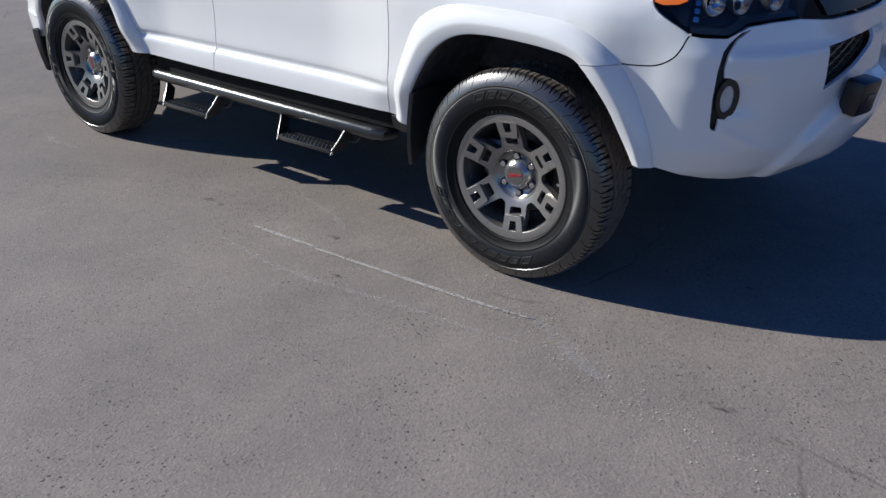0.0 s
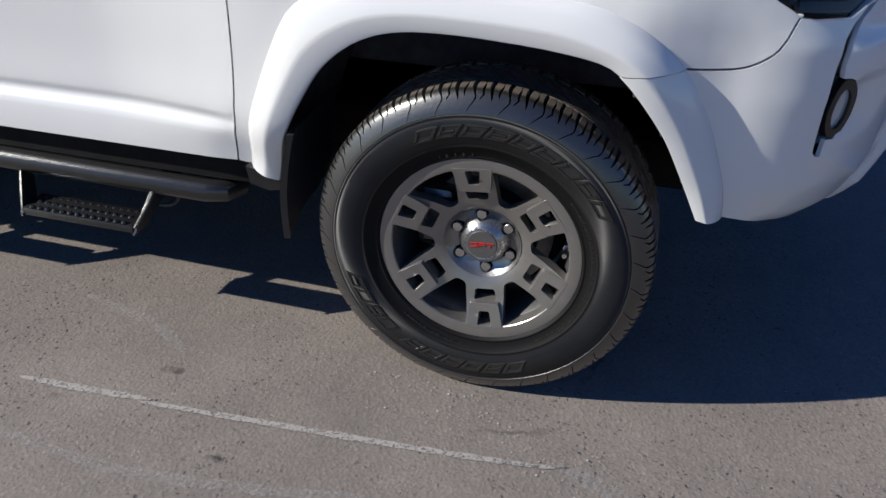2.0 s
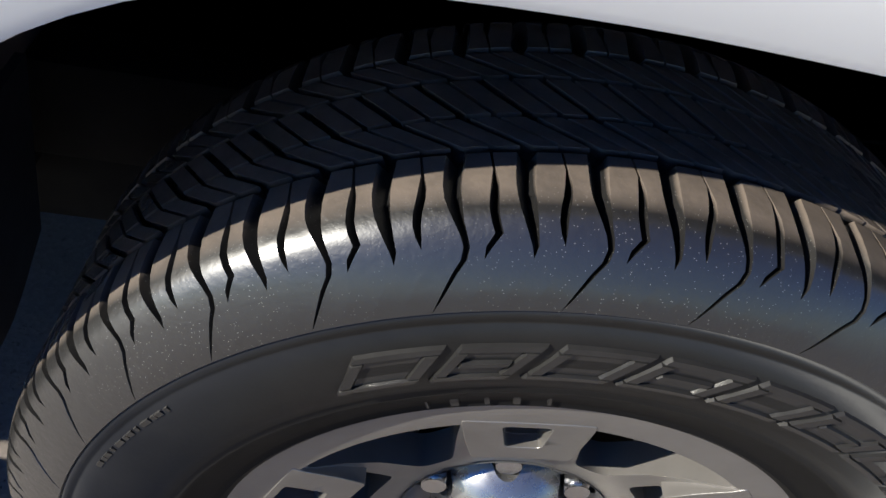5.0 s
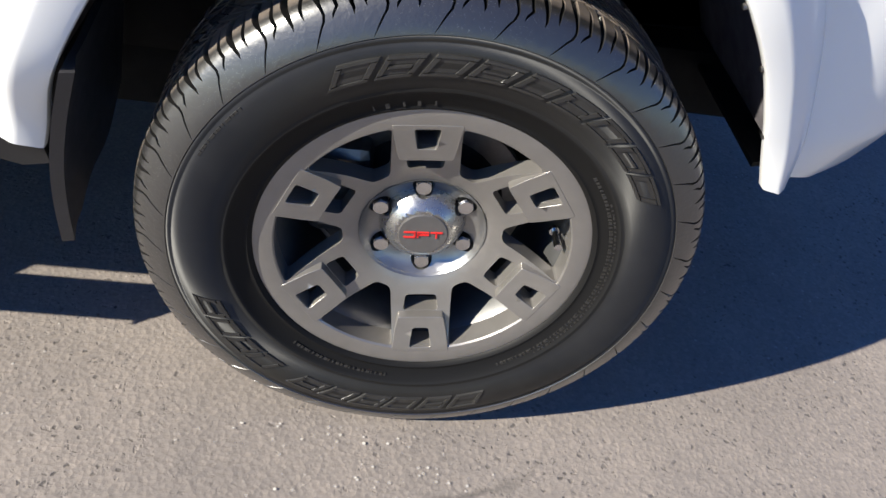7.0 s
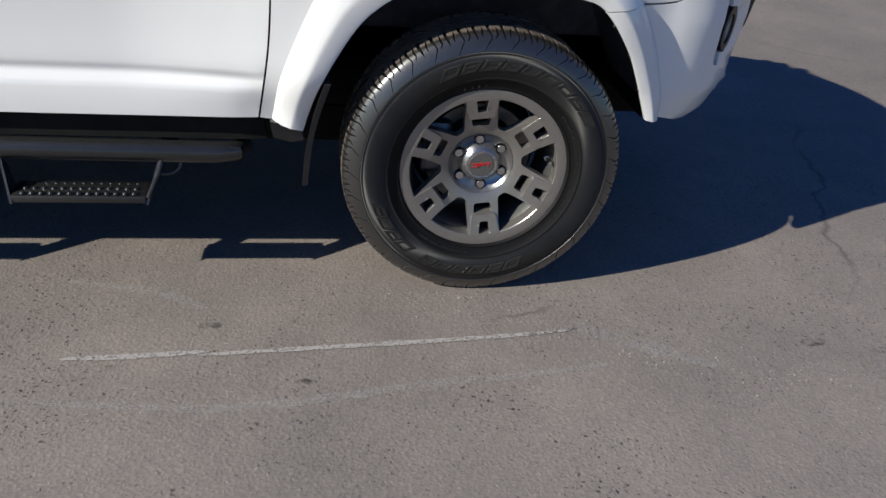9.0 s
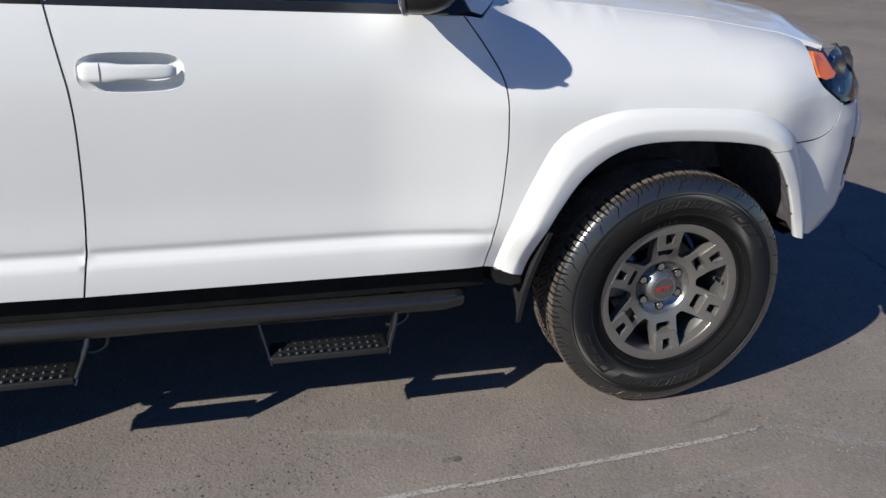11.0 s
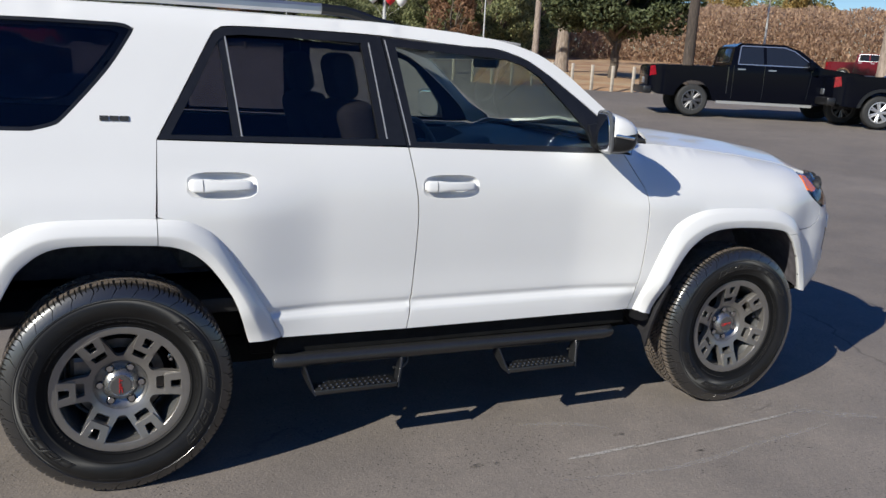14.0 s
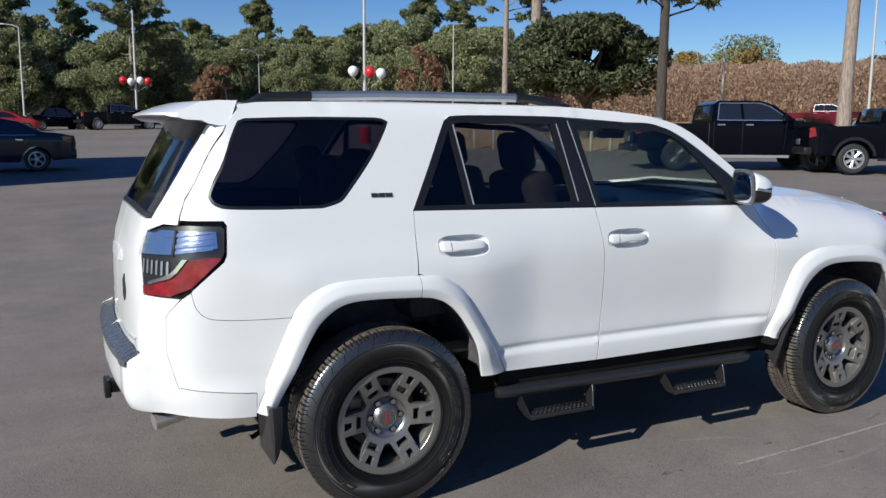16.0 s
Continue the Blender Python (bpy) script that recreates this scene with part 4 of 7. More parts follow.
def bonnet(s, t):
    v = 2 * t - 1
    x0 = -0.50 + 0.19 * (1 - abs(v) ** 3.2)
    x1 = 0.50 + 0.30 * (1 - abs(v) ** 2.2)
    x = x0 + (x1 - x0) * s
    xe = -0.50 + 1.0 * s
    e = S(xe, hood_edge(xe))
    y = v * (-e.y - 0.004)
    z = hood_edge(xe) + 0.048 * (1 - abs(v) ** 2.4) * (1 - 0.4 * s) + 0.012 * math.exp(-((abs(v) - 0.55) / 0.12) ** 2) * (1 - s)
    z -= 0.05 * max(0, s - 0.85) / 0.15 * (1 - abs(v) ** 2)
    return x, y, z


raw("bonnet", *patch(bonnet, 36, 40), PAINT, suv, "white bonnet")
raw("cowl", *patch(lambda s, t: (-0.62 + (0.18 + 0.20 * (1 - abs(2 * t - 1) ** 3.2)) * s, (2 * t - 1) * 0.715, 1.240 + 0.034 * (1 - (2 * t - 1) ** 2) - 0.014 * s), 6, 24), BLACKTRIM, suv)


# trays that close the bumper's ends from below
both("splash_shield", patch(lambda s, t: (0.43 + 0.30 * s, -(0.815 - 0.27 * s ** 1.6) * (1 - t) - 0.35 * t, 0.522), 6, 4, 0.008), CHASSIS, suv)


def roof(s, t):
    v = 2 * t - 1
    x = -3.33 + (2.26 + 0.05 * (1 - v * v)) * s
    e = 0.638
    z = float(np.interp(-3.33 + 2.26 * s, [-3.33, -2.65, -1.8, -1.45, -1.25, -1.07], [1.688, 1.712, 1.714, 1.697, 1.675, 1.625]))
    return x, v * e, z + 0.018 * (1 - abs(v) ** 2.5) * (1 - 0.6 * s ** 6)


raw("roof", *patch(roof, 30, 24, 0.03), PAINT, suv, "white roof")


def screen(s, t):
    v = 2 * t - 1
    w = 0.755 - 0.085 * s
    x = -0.58 - 0.50 * s + (0.20 - 0.15 * s) * (1 - v * v)
    return x, v * w, 1.272 + 0.350 * s - 0.03 * s * (1 - s) + 0.014 * (1 - abs(v) ** 2.5)


raw("windscreen", *patch(screen, 12, 20, 0.005), CLEAR, suv, "clear windscreen")


def spoiler_data():
    """A blunt wedge carrying the roof line on, hollow beneath, with flat end faces."""
    vs, fs = [], []
    ys = np.linspace(-1, 1, 41)
    prof = [(0.0, 0.0), (0.3, 0.004), (0.62, 0.000), (0.66, -0.003), (0.93, -0.030), (1.0, -0.040), (1.0, -0.056), (0.9, -0.066), (0.62, -0.072), (0.35, -0.088), (0.15, -0.098), (0.0, -0.098)]
    n = len(prof)
    for v in ys:
        a = abs(v)
        ln = 0.315 - 0.085 * a ** 3
        base = 1.702 + 0.006 * (1 - a ** 2.5)
        for s, h in prof:
            y = v * (0.630 - 0.018 * s * a ** 3 + 0.050 * min(1, -h / 0.09))
            thin = 1.0 if h > -0.05 or a > 0.93 else 0.88 + 0.12 * ease(0.80, 0.93, a)
            vs.append(settle(-3.328 - ln * s - (0.045 * (-h / 0.1) if s < 0.5 else 0), y, base + h * thin - 0.012 * s))
    for i in range(len(ys) - 1):
        for k in range(n):
            l = (k + 1) % n
            fs.append((i * n + k, i * n + l, (i + 1) * n + l, (i + 1) * n + k))
    fs += [tuple(range(n)), tuple(range((len(ys) - 1) * n, len(ys) * n))[::-1]]
    return vs, fs


raw("rear_spoiler", *spoiler_data(), PAINT, suv, "white roof spoiler", 30)

# tailgate, its glass, and the lamps
panel("tailgate", [(-3.652, 1.222), (-3.652, 1.325), (-3.549, 1.457), (-3.420, 1.606), (-3.50, 1.608), (-3.685, 1.606), (-3.690, 1.598), (-3.755, 1.503), (-3.852, 1.242), (-3.92, 1.236), (-4.2, 1.25), (U_REAR, 1.254), (U_REAR, 0.735), (-3.97, 0.737), (-3.885, 0.765), (-3.845, 0.85), (-3.822, 0.945), (-3.865, 1.10), (-3.863, 1.19), (-3.745, 1.222)], PAINT, suv, sides="joined", label="white tailgate")
panel("rear_window", [(-3.850, 1.243), (-3.752, 1.503), (-3.687, 1.60), (-3.684, 1.615), (U_REAR, 1.64), (U_REAR, 1.256), (-4.2, 1.252), (-3.92, 1.238)], REARGLASS, suv, gap=0.002, thick=0.006, off=-0.010, sides="joined", label="dark tinted rear glass")
panel("rear_window_seal", [(-3.850, 1.243), (-3.752, 1.503), (-3.687, 1.60), (-3.684, 1.612), (-3.705, 1.612), (-3.708, 1.602), (-3.775, 1.505), (-3.868, 1.260), (-3.93, 1.256), (-4.2, 1.270), (U_REAR, 1.274), (U_REAR, 1.256), (-4.2, 1.252), (-3.92, 1.238)], BLACKTRIM, suv, gap=0, thick=0.012, off=-0.002, sides="joined", step=0.2)
panel("tailgate_garnish", [(-4.3, 1.02), (U_REAR, 1.02), (U_REAR, 1.07), (-4.3, 1.07)], PAINT, suv, gap=0, thick=0.03, off=0.012, sides="joined")
panel("tailgate_badge", [(-4.10, 0.935), (-4.13, 0.985), (-4.155, 0.955), (-4.155, 0.895), (-4.13, 0.87), (-4.10, 0.90)], DASH, suv, gap=0, thick=0.006, off=0.005, step=0.1, sides="one")
TL = [(-3.452, 1.224), (-3.438, 1.212), (-3.440, 1.125), (-3.452, 1.098), (-3.565, 0.988), (-3.655, 0.952), (-3.814, 0.950), (-3.862, 1.099), (-3.860, 1.184), (-3.742, 1.217), (-3.60, 1.226)]
panel("tail_lamp", TL, BLACKTRIM, suv, gap=0.002, thick=0.05, off=0.002, step=0.04, label="tail lamp with clear and red lenses")
for k in range(4):
    z0 = 1.118 + 0.021 * k
    panel("reflector_rib", [(-3.482, z0 + 0.018), (-3.64, z0), (-3.848, z0 - 0.008), (-3.846, z0 + 0.007), (-3.64, z0 + 0.013), (-3.480, z0 + 0.030 if k < 3 else z0 + 0.022)], LAMPSILVER, suv, gap=0, thick=0.008, off=0.006 + 0.003 * (k % 2), step=0.03)
panel("lamp_reflector", [(-3.472, 1.204), (-3.466, 1.142), (-3.64, 1.116), (-3.850, 1.106), (-3.848, 1.168), (-3.742, 1.204)], LAMPSILVER, suv, gap=0, thick=0.008, off=0.0035, step=0.04)
panel("lamp_divider", [(-3.645, 1.112), (-3.655, 1.112), (-3.655, 1.205), (-3.645, 1.205)], DASH, suv, gap=0, thick=0.01, off=0.012, step=0.05)
panel("clear_lens", [(-3.468, 1.206), (-3.458, 1.198), (-3.462, 1.14), (-3.50, 1.128), (-3.64, 1.113), (-3.856, 1.102), (-3.852, 1.170), (-3.742, 1.206)], LENS, suv, gap=0, thick=0.003, off=0.016, step=0.04)
panel("red_lens", [(-3.452, 1.108), (-3.458, 1.096), (-3.567, 0.992), (-3.657, 0.957), (-3.810, 0.954), (-3.815, 0.985), (-3.775, 0.988), (-3.65, 1.022), (-3.620, 1.045), (-3.581, 1.092), (-3.513, 1.108)], REDLENS, suv, gap=0, thick=0.012, off=0.010, step=0.04, label="red lens")
panel("lamp_chrome", [(-3.583, 1.098), (-3.624, 1.048), (-3.655, 1.026), (-3.775, 0.992), (-3.775, 1.004), (-3.665, 1.038), (-3.636, 1.060), (-3.603, 1.100)], CHROME, suv, gap=0, thick=0.006, off=0.013, step=0.04)
for k in range(6):
    u = -3.665 - 0.030 * k
    panel("lamp_fin", [(u, 1.036), (u - 0.012, 1.034), (u - 0.012, 1.088), (u, 1.090)], ALU, suv, gap=0, thick=0.008, off=0.008, step=0.04)
panel("bumper_backing", [(-3.60, 0.935), (-3.64, 0.93), (-3.71, 0.88), (-3.715, 0.735), (-3.66, 0.60), (-3.62, 0.60), (-3.665, 0.735), (-3.66, 0.86)], PAINT, suv, gap=0, thick=0.01, off=-0.0035)
panel("bumper_corner", CREASE[::-1] + [(-3.614, 0.944), (-3.683, 0.876), (-3.691, 0.737), (-3.637, 0.600), (-3.335, 0.572)] + cut(R_OUT, -9, -3.2), PAINT, suv, gap=0.0003, label="white rear bumper side")


def rear_bulge(u, z):
    fold = 0.018 * min(1, max(0, (-3.69 - u) / 0.09)) * ease(0.96, 0.90, z)
    return 0.062 * ease(-3.72, -3.86, u) * ease(0.716, 0.682, z) * ease(0.44, 0.50, z) + 0.0008 + fold * ease(-3.97, -3.85, u)


panel("rear_bumper", [(-3.337, 0.5685), (-3.634, 0.5965), (-3.640, 0.603), (-3.6915, 0.737), (-3.684, 0.877), (-3.616, 0.946), (-3.655, 0.949), (-3.815, 0.946), (-3.840, 0.85), (-3.879, 0.762), (-3.965, 0.730), (U_REAR, 0.726), (U_REAR, 0.478), (-3.80, 0.482), (-3.58, 0.482), (-3.34, 0.474)], PAINT, suv, gap=0.0003, sides="joined", bulge=rear_bulge, step=0.03, rows=[0.676, 0.683, 0.690, 0.699, 0.708, 0.715], label="white rear bumper")


def step_pad(s, t):
    u = -3.835 - (abs(U_REAR) - 3.845) * t
    z = 0.716 - 0.034 * s
    p = S(u, z, rear_bulge(u, z) + 0.005)
    return p.x, p.y, p.z


raw("bumper_step_pad", *weld(patch(step_pad, 4, 20, 0.02), flip(patch(step_pad, 4, 20, 0.02))), PADGREY, suv, "ribbed black step pad")
for i in range(12):
    t = (i + 0.5) / 12
    d = tube_data([Vector(step_pad(0.08, t)) + Vector((0, 0, 0.002)), Vector(step_pad(0.92, t)) + Vector((0, 0, 0.002))], 0.006, 6)
    both("pad_rib", d, PADGREY, suv)
raw("exhaust_tip", *tube_data([(-3.30, -0.56, 0.50), (-3.45, -0.57, 0.475), (-3.60, -0.60, 0.440), (-3.70, -0.62, 0.425)], [0.03, 0.032, 0.036, 0.036], 18), TIPSTEEL, suv, "steel exhaust tip")
box("tow_hitch", (0.16, 0.06, 0.06), pose(-3.77, 0, 0.415), BLACKTRIM, suv, 0.008)
box("hitch_face", (0.03, 0.10, 0.085), pose(-3.835, 0, 0.41), BLACKTRIM, suv, 0.008)
for i in range(3):
    panel("badge_bar", [(-2.83 + 0.032 * i, 1.317), (-2.802 + 0.032 * i, 1.317), (-2.802 + 0.032 * i, 1.333), (-2.83 + 0.032 * i, 1.333)], DASH, suv, gap=0, thick=0.004, off=0.004, step=0.1, sides="both")

# roof rails
def rail_pt(x, y=-0.585):
    z = float(np.interp(x, [-3.33, -2.65, -1.8, -1.3], [1.688, 1.712, 1.716, 1.705]))
    return z


def rail(x0, x1, h0, h1, w=0.018):
    vs, fs = [], []
    n, m = 14, 8
    for i in range(n):
        t = i / (n - 1)
        x = x0 + (x1 - x0) * t
        h = h0 + (h1 - h0) * ease(0, 1, t)
        zc = rail_pt(x) + h
        for k in range(m):
            a = 2 * math.pi * (k + 0.5) / m
            vs.append((x, -0.592 + w * math.cos(a), zc + 0.022 * math.sin(a)))
    for i in range(n - 1):
        for k in range(m):
            l = (k + 1) % m
            fs.append((i * m + k, i * m + l, (i + 1) * m + l, (i + 1) * m + k))
    fs += [tuple(range(m)), tuple(range((n - 1) * m, n * m))[::-1]]
    return vs, fs


both("roof_rail", rail(-3.02, -1.995, 0.045, 0.045), ALU, suv, "silver roof rail")
both("rail_foot", weld(rail(-3.31, -3.20, 0.0, 0.045, 0.026), rail(-3.20, -3.01, 0.045, 0.045, 0.026)), BLACKTRIM, suv, "black rail foot")
both("rail_foot", weld(rail(-2.0, -1.93, 0.045, 0.042, 0.026), rail(-1.93, -1.70, 0.042, 0.0, 0.026)), BLACKTRIM, suv)
raw("aerial", *tube_data([(-3.335, -0.5, 1.70), (-3.338, -0.5, 1.715), (-3.345, -0.5, 1.775)], [0.008, 0.004, 0.003], 8), BLACKTRIM, suv)


# mirrors
def mirror_shell(k=1.0):
    """A boxy rounded housing: a flat rear rim, a nose that tapers forward and sinks at its outer end."""
    bm = bmesh.new()
    bmesh.ops.create_uvsphere(bm, u_segments=40, v_segments=26, radius=1.0)
    for v in bm.verts:
        q = [abs(c) ** 0.58 * (1 if c > 0 else -1) for c in v.co]
        fwd = max(0.0, q[0])
        v.co = Vector(((0.105 if q[0] > 0 else 0.030) * q[0], 0.104 * q[1] * (1 - 0.18 * fwd), 0.080 * q[2] * (1 - 0.30 * fwd ** 1.5) - 0.012 * fwd + 0.006 * q[1])) * k
    return bm


MP = Matrix.Translation((-0.848, -0.978, 1.328)) @ pose(0, 0, 0, 0, 0, -18)
for sgn in (1, -1):
    mm = Matrix.Diagonal((1, sgn, 1, 1)) @ MP
    bm = mirror_shell()
    bmesh.ops.bisect_plane(bm, geom=bm.verts[:] + bm.edges[:] + bm.faces[:], plane_co=(0, 0, -0.006), plane_no=(-0.14, 0, 1), clear_inner=True)
    bmesh.ops.bisect_plane(bm, geom=bm.verts[:] + bm.edges[:] + bm.faces[:], plane_co=(-0.018, 0, 0), plane_no=(1, 0, 0), clear_inner=True)
    bmesh.ops.transform(bm, matrix=mm, verts=bm.verts)
    part("mirror_cap", bm, PAINT, suv, "white mirror cap")
    bm = mirror_shell(0.98)
    bmesh.ops.transform(bm, matrix=mm, verts=bm.verts)
    part("mirror_body", bm, BLACKTRIM, suv, "black mirror housing")
    bm = bmesh.new()
    bmesh.ops.create_uvsphere(bm, u_segments=28, v_segments=14, radius=1.0)
    for v in bm.verts:
        q = [abs(c) ** 0.55 * (1 if c > 0 else -1) for c in v.co]
        v.co = Vector((0.004 * q[0] - 0.036, 0.094 * q[1], 0.078 * q[2] + 0.006))
    bmesh.ops.transform(bm, matrix=mm @ pose(0, 0, 0, 0, -6), verts=bm.verts)
    part("mirror_glass", bm, MIRROR, suv, "mirror glass")
    bm = bmesh.new()
    bmesh.ops.create_uvsphere(bm, u_segments=32, v_segments=18, radius=1.0)
    for v in bm.verts:
        q = [abs(c) ** 0.45 * (1 if c > 0 else -1) for c in v.co]
        v.co = Vector((0.010 * q[0] - 0.026, 0.103 * q[1], 0.090 * q[2] + 0.006))
    bmesh.ops.transform(bm, matrix=mm @ pose(0, 0, 0, 0, -6), verts=bm.verts)
    part("mirror_rim", bm, PADGREY, suv, "grey plastic rim round the mirror glass")
    bm = bmesh.new()
    bm_box(bm, (0.085, 0.012, 0.016), mm @ pose(0.030, -0.098, -0.008, 0, 8, 8), 0.005)
    part("mirror_indicator", bm, CHROME, suv)
    bm = bmesh.new()
    bm_box(bm, (0.070, 0.10, 0.040), Matrix.Diagonal((1, sgn, 1, 1)) @ pose(-0.805, -0.892, 1.262, 0, 0, -12), 0.014)
    part("mirror_arm", bm, BLACKTRIM, suv)


# side bar with hung steps
BAR_Y, BAR_Z = -0.865, 0.405
both("side_bar", tube_data([(-0.655, BAR_Y + 0.06, BAR_Z - 0.005), (-0.675, BAR_Y + 0.01, BAR_Z - 0.003), (-0.72, BAR_Y, BAR_Z - 0.003), (-1.5, BAR_Y, BAR_Z + 0.003), (-2.19, BAR_Y, BAR_Z + 0.008), (-2.225, BAR_Y, BAR_Z + 0.008), (-2.238, BAR_Y, BAR_Z + 0.008)], [0.027, 0.028, 0.030, 0.030, 0.030, 0.028, 0.022], 18), POWDER, suv, "textured grey side bar")
for x in (-0.85, -1.5, -2.1):
    both("bar_bracket", tube_data([(x, BAR_Y, BAR_Z), (x, -0.62, 0.44)], 0.022, 10), CHASSIS, suv)


def step_plate(x0, x1):
    """Folded tread with rows of raised dimples."""
    bm = bmesh.new()
    bm_box(bm, (x1 - x0, 0.085, 0.022), pose((x0 + x1) / 2, -0.902, 0.297, 3), 0.006)
    return bm


bm = bmesh.new()
bm_cyl(bm, 0.0075, 0.006, Matrix(), 8, 0.0045)
DIMPLE = bpy.data.meshes.new("grip_dimple")
bm.to_mesh(DIMPLE), bm.free()
DIMPLE.materials.append(POWDER)
for x0, x1 in ((-2.092, -1.748), (-1.237, -0.902)):
    for sgn in (1, -1):
        mm = Matrix.Diagonal((1, sgn, 1, 1))
        bm = step_plate(x0, x1)
        bmesh.ops.transform(bm, matrix=mm, verts=bm.verts)
        st = part("hung_step", bm, POWDER, suv, "grip step hung from the side bar")
        for i in range(13):
            for j in range(3):
                o = new("grip_dimple", DIMPLE)
                o.parent, o.location = st, (x0 + 0.03 + (x1 - x0 - 0.06) * i / 12, sgn * (-0.935 + 0.03 * j), 0.310 + 0.0016 * (1 - j))
        for x, dx in ((x0, -0.035), (x1, 0.035)):
            vs = [(x, -0.950, 0.284), (x + dx * 0.1, -0.885, 0.288), (x + dx * 0.9, -0.842, 0.350), (x + dx, -0.872, 0.392), (x + dx * 0.8, -0.888, 0.385)]
            d = weld((vs + [(a + 0.006, b, c) for a, b, c in vs], [(0, 1, 2, 3, 4), (9, 8, 7, 6, 5), (0, 5, 6, 1), (1, 6, 7, 2), (2, 7, 8, 3), (3, 8, 9, 4), (4, 9, 5, 0)]), ([], []))
            raw("step_side", *(d if sgn == 1 else flip(d)), POWDER, st)
        d = tube_data(spline([(x1 + 0.004, -0.94, 0.30), (x1 + 0.03, -0.90, 0.36), (x1 + 0.04, -0.875, 0.40)], 5), 0.006, 8)
        raw("step_rod", *(d if sgn == 1 else flip(d)), POWDER, st)
        d = tube_data(spline([(x1 + 0.01, -0.86, 0.335), (x1 + 0.05, -0.85, 0.33), (x1 + 0.075, -0.845, 0.345), (x1 + 0.08, -0.84, 0.365)], 5), 0.005, 8)
        raw("step_hook", *(d if sgn == 1 else flip(d)), POWDER, st)

# mud flaps
def flap(x, top, bot, lean, w0=-0.95, w1=-0.70, lip=0.085):
    """A moulded flap that wraps round the outer edge of the flare's foot."""
    plan = [(lip, w0 + 0.010), (0.53 * lip, w0 + 0.002), (0.012, w0), (0.0, w0 + 0.012)] + [(0.0, w0 + 0.012 + (w1 - w0 - 0.012) * q) for q in (0.3, 0.65, 1.0)]
    vs, fs = [], []
    n, m = 10, len(plan) - 1
    for k in (0, 0.010):
        for i in range(n + 1):
            t = i / n
            for j, (dx, y) in enumerate(plan):
                s = 1 - 0.55 * t ** 1.6
                vs.append((x + lean * t + dx * s + (k if j > 2 else 0), y + (k if j <= 2 else 0) + 0.03 * t ** 2, top + (bot - top) * t + 0.035 * (dx / lip) * t ** 2))
    w, q = m + 1, (n + 1) * (m + 1)
    for i in range(n):
        for j in range(m):
            f = (i * w + j, i * w + j + 1, (i + 1) * w + j + 1, (i + 1) * w + j)
            fs += [f, tuple(q + a for a in f[::-1])]
    rim = list(range(w)) + [i * w + m for i in range(1, n + 1)] + [n * w + j for j in range(m - 1, -1, -1)] + [i * w for i in range(n - 1, 0, -1)]
    fs += [(a, b, q + b, q + a) for a, b in zip(rim, rim[1:] + rim[:1])]
    return vs, fs


def front_flap():
    """A blade that follows the rear edge of the front arch and hangs below it, its outer corner drawn down."""
    top = resample(spline([(-0.433, -0.961, 0.633), (-0.436, -0.93, 0.640), (-0.440, -0.86, 0.640), (-0.445, -0.76, 0.640), (-0.450, -0.66, 0.640)], 4), 13)
    low = resample(spline([(-0.490, -0.902, 0.324), (-0.486, -0.872, 0.352), (-0.480, -0.825, 0.388), (-0.477, -0.745, 0.396), (-0.475, -0.66, 0.440)], 4), 13)
    m = 15
    vs, fs = [], []
    for d in (0.0, 0.009):
        for i in range(m):
            t = i / (m - 1)
            for q in range(13):
                p = top[q] + (low[q] - top[q]) * t
                lip_ = 0.007 * max(0, 1 - q / 1.5)
                vs.append((p[0] - 0.013 * math.sin(math.pi * t) * (1 - q / 12) + (d if q else 0.016 * (d > 0)) - lip_, p[1] - (0.004 if q == 0 and d == 0 else 0), p[2]))
    n = m * 13
    for i in range(m - 1):
        for k in range(12):
            f = (i * 13 + k, i * 13 + k + 1, i * 13 + k + 14, i * 13 + k + 13)
            fs += [f, tuple(n + v for v in f[::-1])]
    rim = list(range(13)) + [i * 13 + 12 for i in range(1, m)] + [(m - 1) * 13 + k for k in range(11, -1, -1)] + [i * 13 for i in range(m - 2, 0, -1)]
    fs += [(a, b, n + b, n + a) for a, b in zip(rim, rim[1:] + rim[:1])]
    return vs, fs


both("mud_flap", front_flap(), FLAP, suv, "black moulded mud flap")
raw("tow_eye", *tube_data([(-3.24, -0.60, 0.33), (-3.27, -0.60, 0.30), (-3.30, -0.60, 0.285), (-3.315, -0.60, 0.30), (-3.30, -0.60, 0.32), (-3.27, -0.60, 0.315)], 0.012, 8), CHASSIS, suv)
both("mud_flap", flap(-3.305, 0.52, 0.275, 0.02, -0.945, -0.72, 0.055), FLAP, suv, "black moulded mud flap")

# dark patch laid on for the shaded gap behind the bonnet's rear edge
raw("cowl_gap", *patch(lambda s, t: (-0.50 + 0.13 * s, -0.60 + 0.05 * t - 0.03 * s, 1.276 - 0.012 * s - 0.01 * (2 * t - 1) ** 2), 4, 4, 0.006), DASH, suv)

panel("flare_end", [(-0.612, 0.512), (-0.532, 0.491), (-0.526, 0.460), (-0.560, 0.453), (-0.605, 0.467)], BLACKTRIM, suv, gap=0, thick=0.05, off=0.024, step=0.1)
for x, z in ((0.244, 0.810), (0.305, 0.732), (0.362, 0.628)):
    bm = bmesh.new()
    bm_cyl(bm, 0.004, 0.010, Matrix.Translation(S(x + 0.004, z + 0.001, 0.021, True)) @ pose(0, 0, 0, 0, 70), 8)
    part("flare_bolt", bm, DARKSTEEL, suv)
panel("mirror_sail", [(-0.872, 1.236), (-0.735, 1.228), (-0.775, 1.290), (-0.845, 1.352), (-0.885, 1.345)], BLACKTRIM, suv, gap=0, thick=0.02, off=0.006, step=0.1)

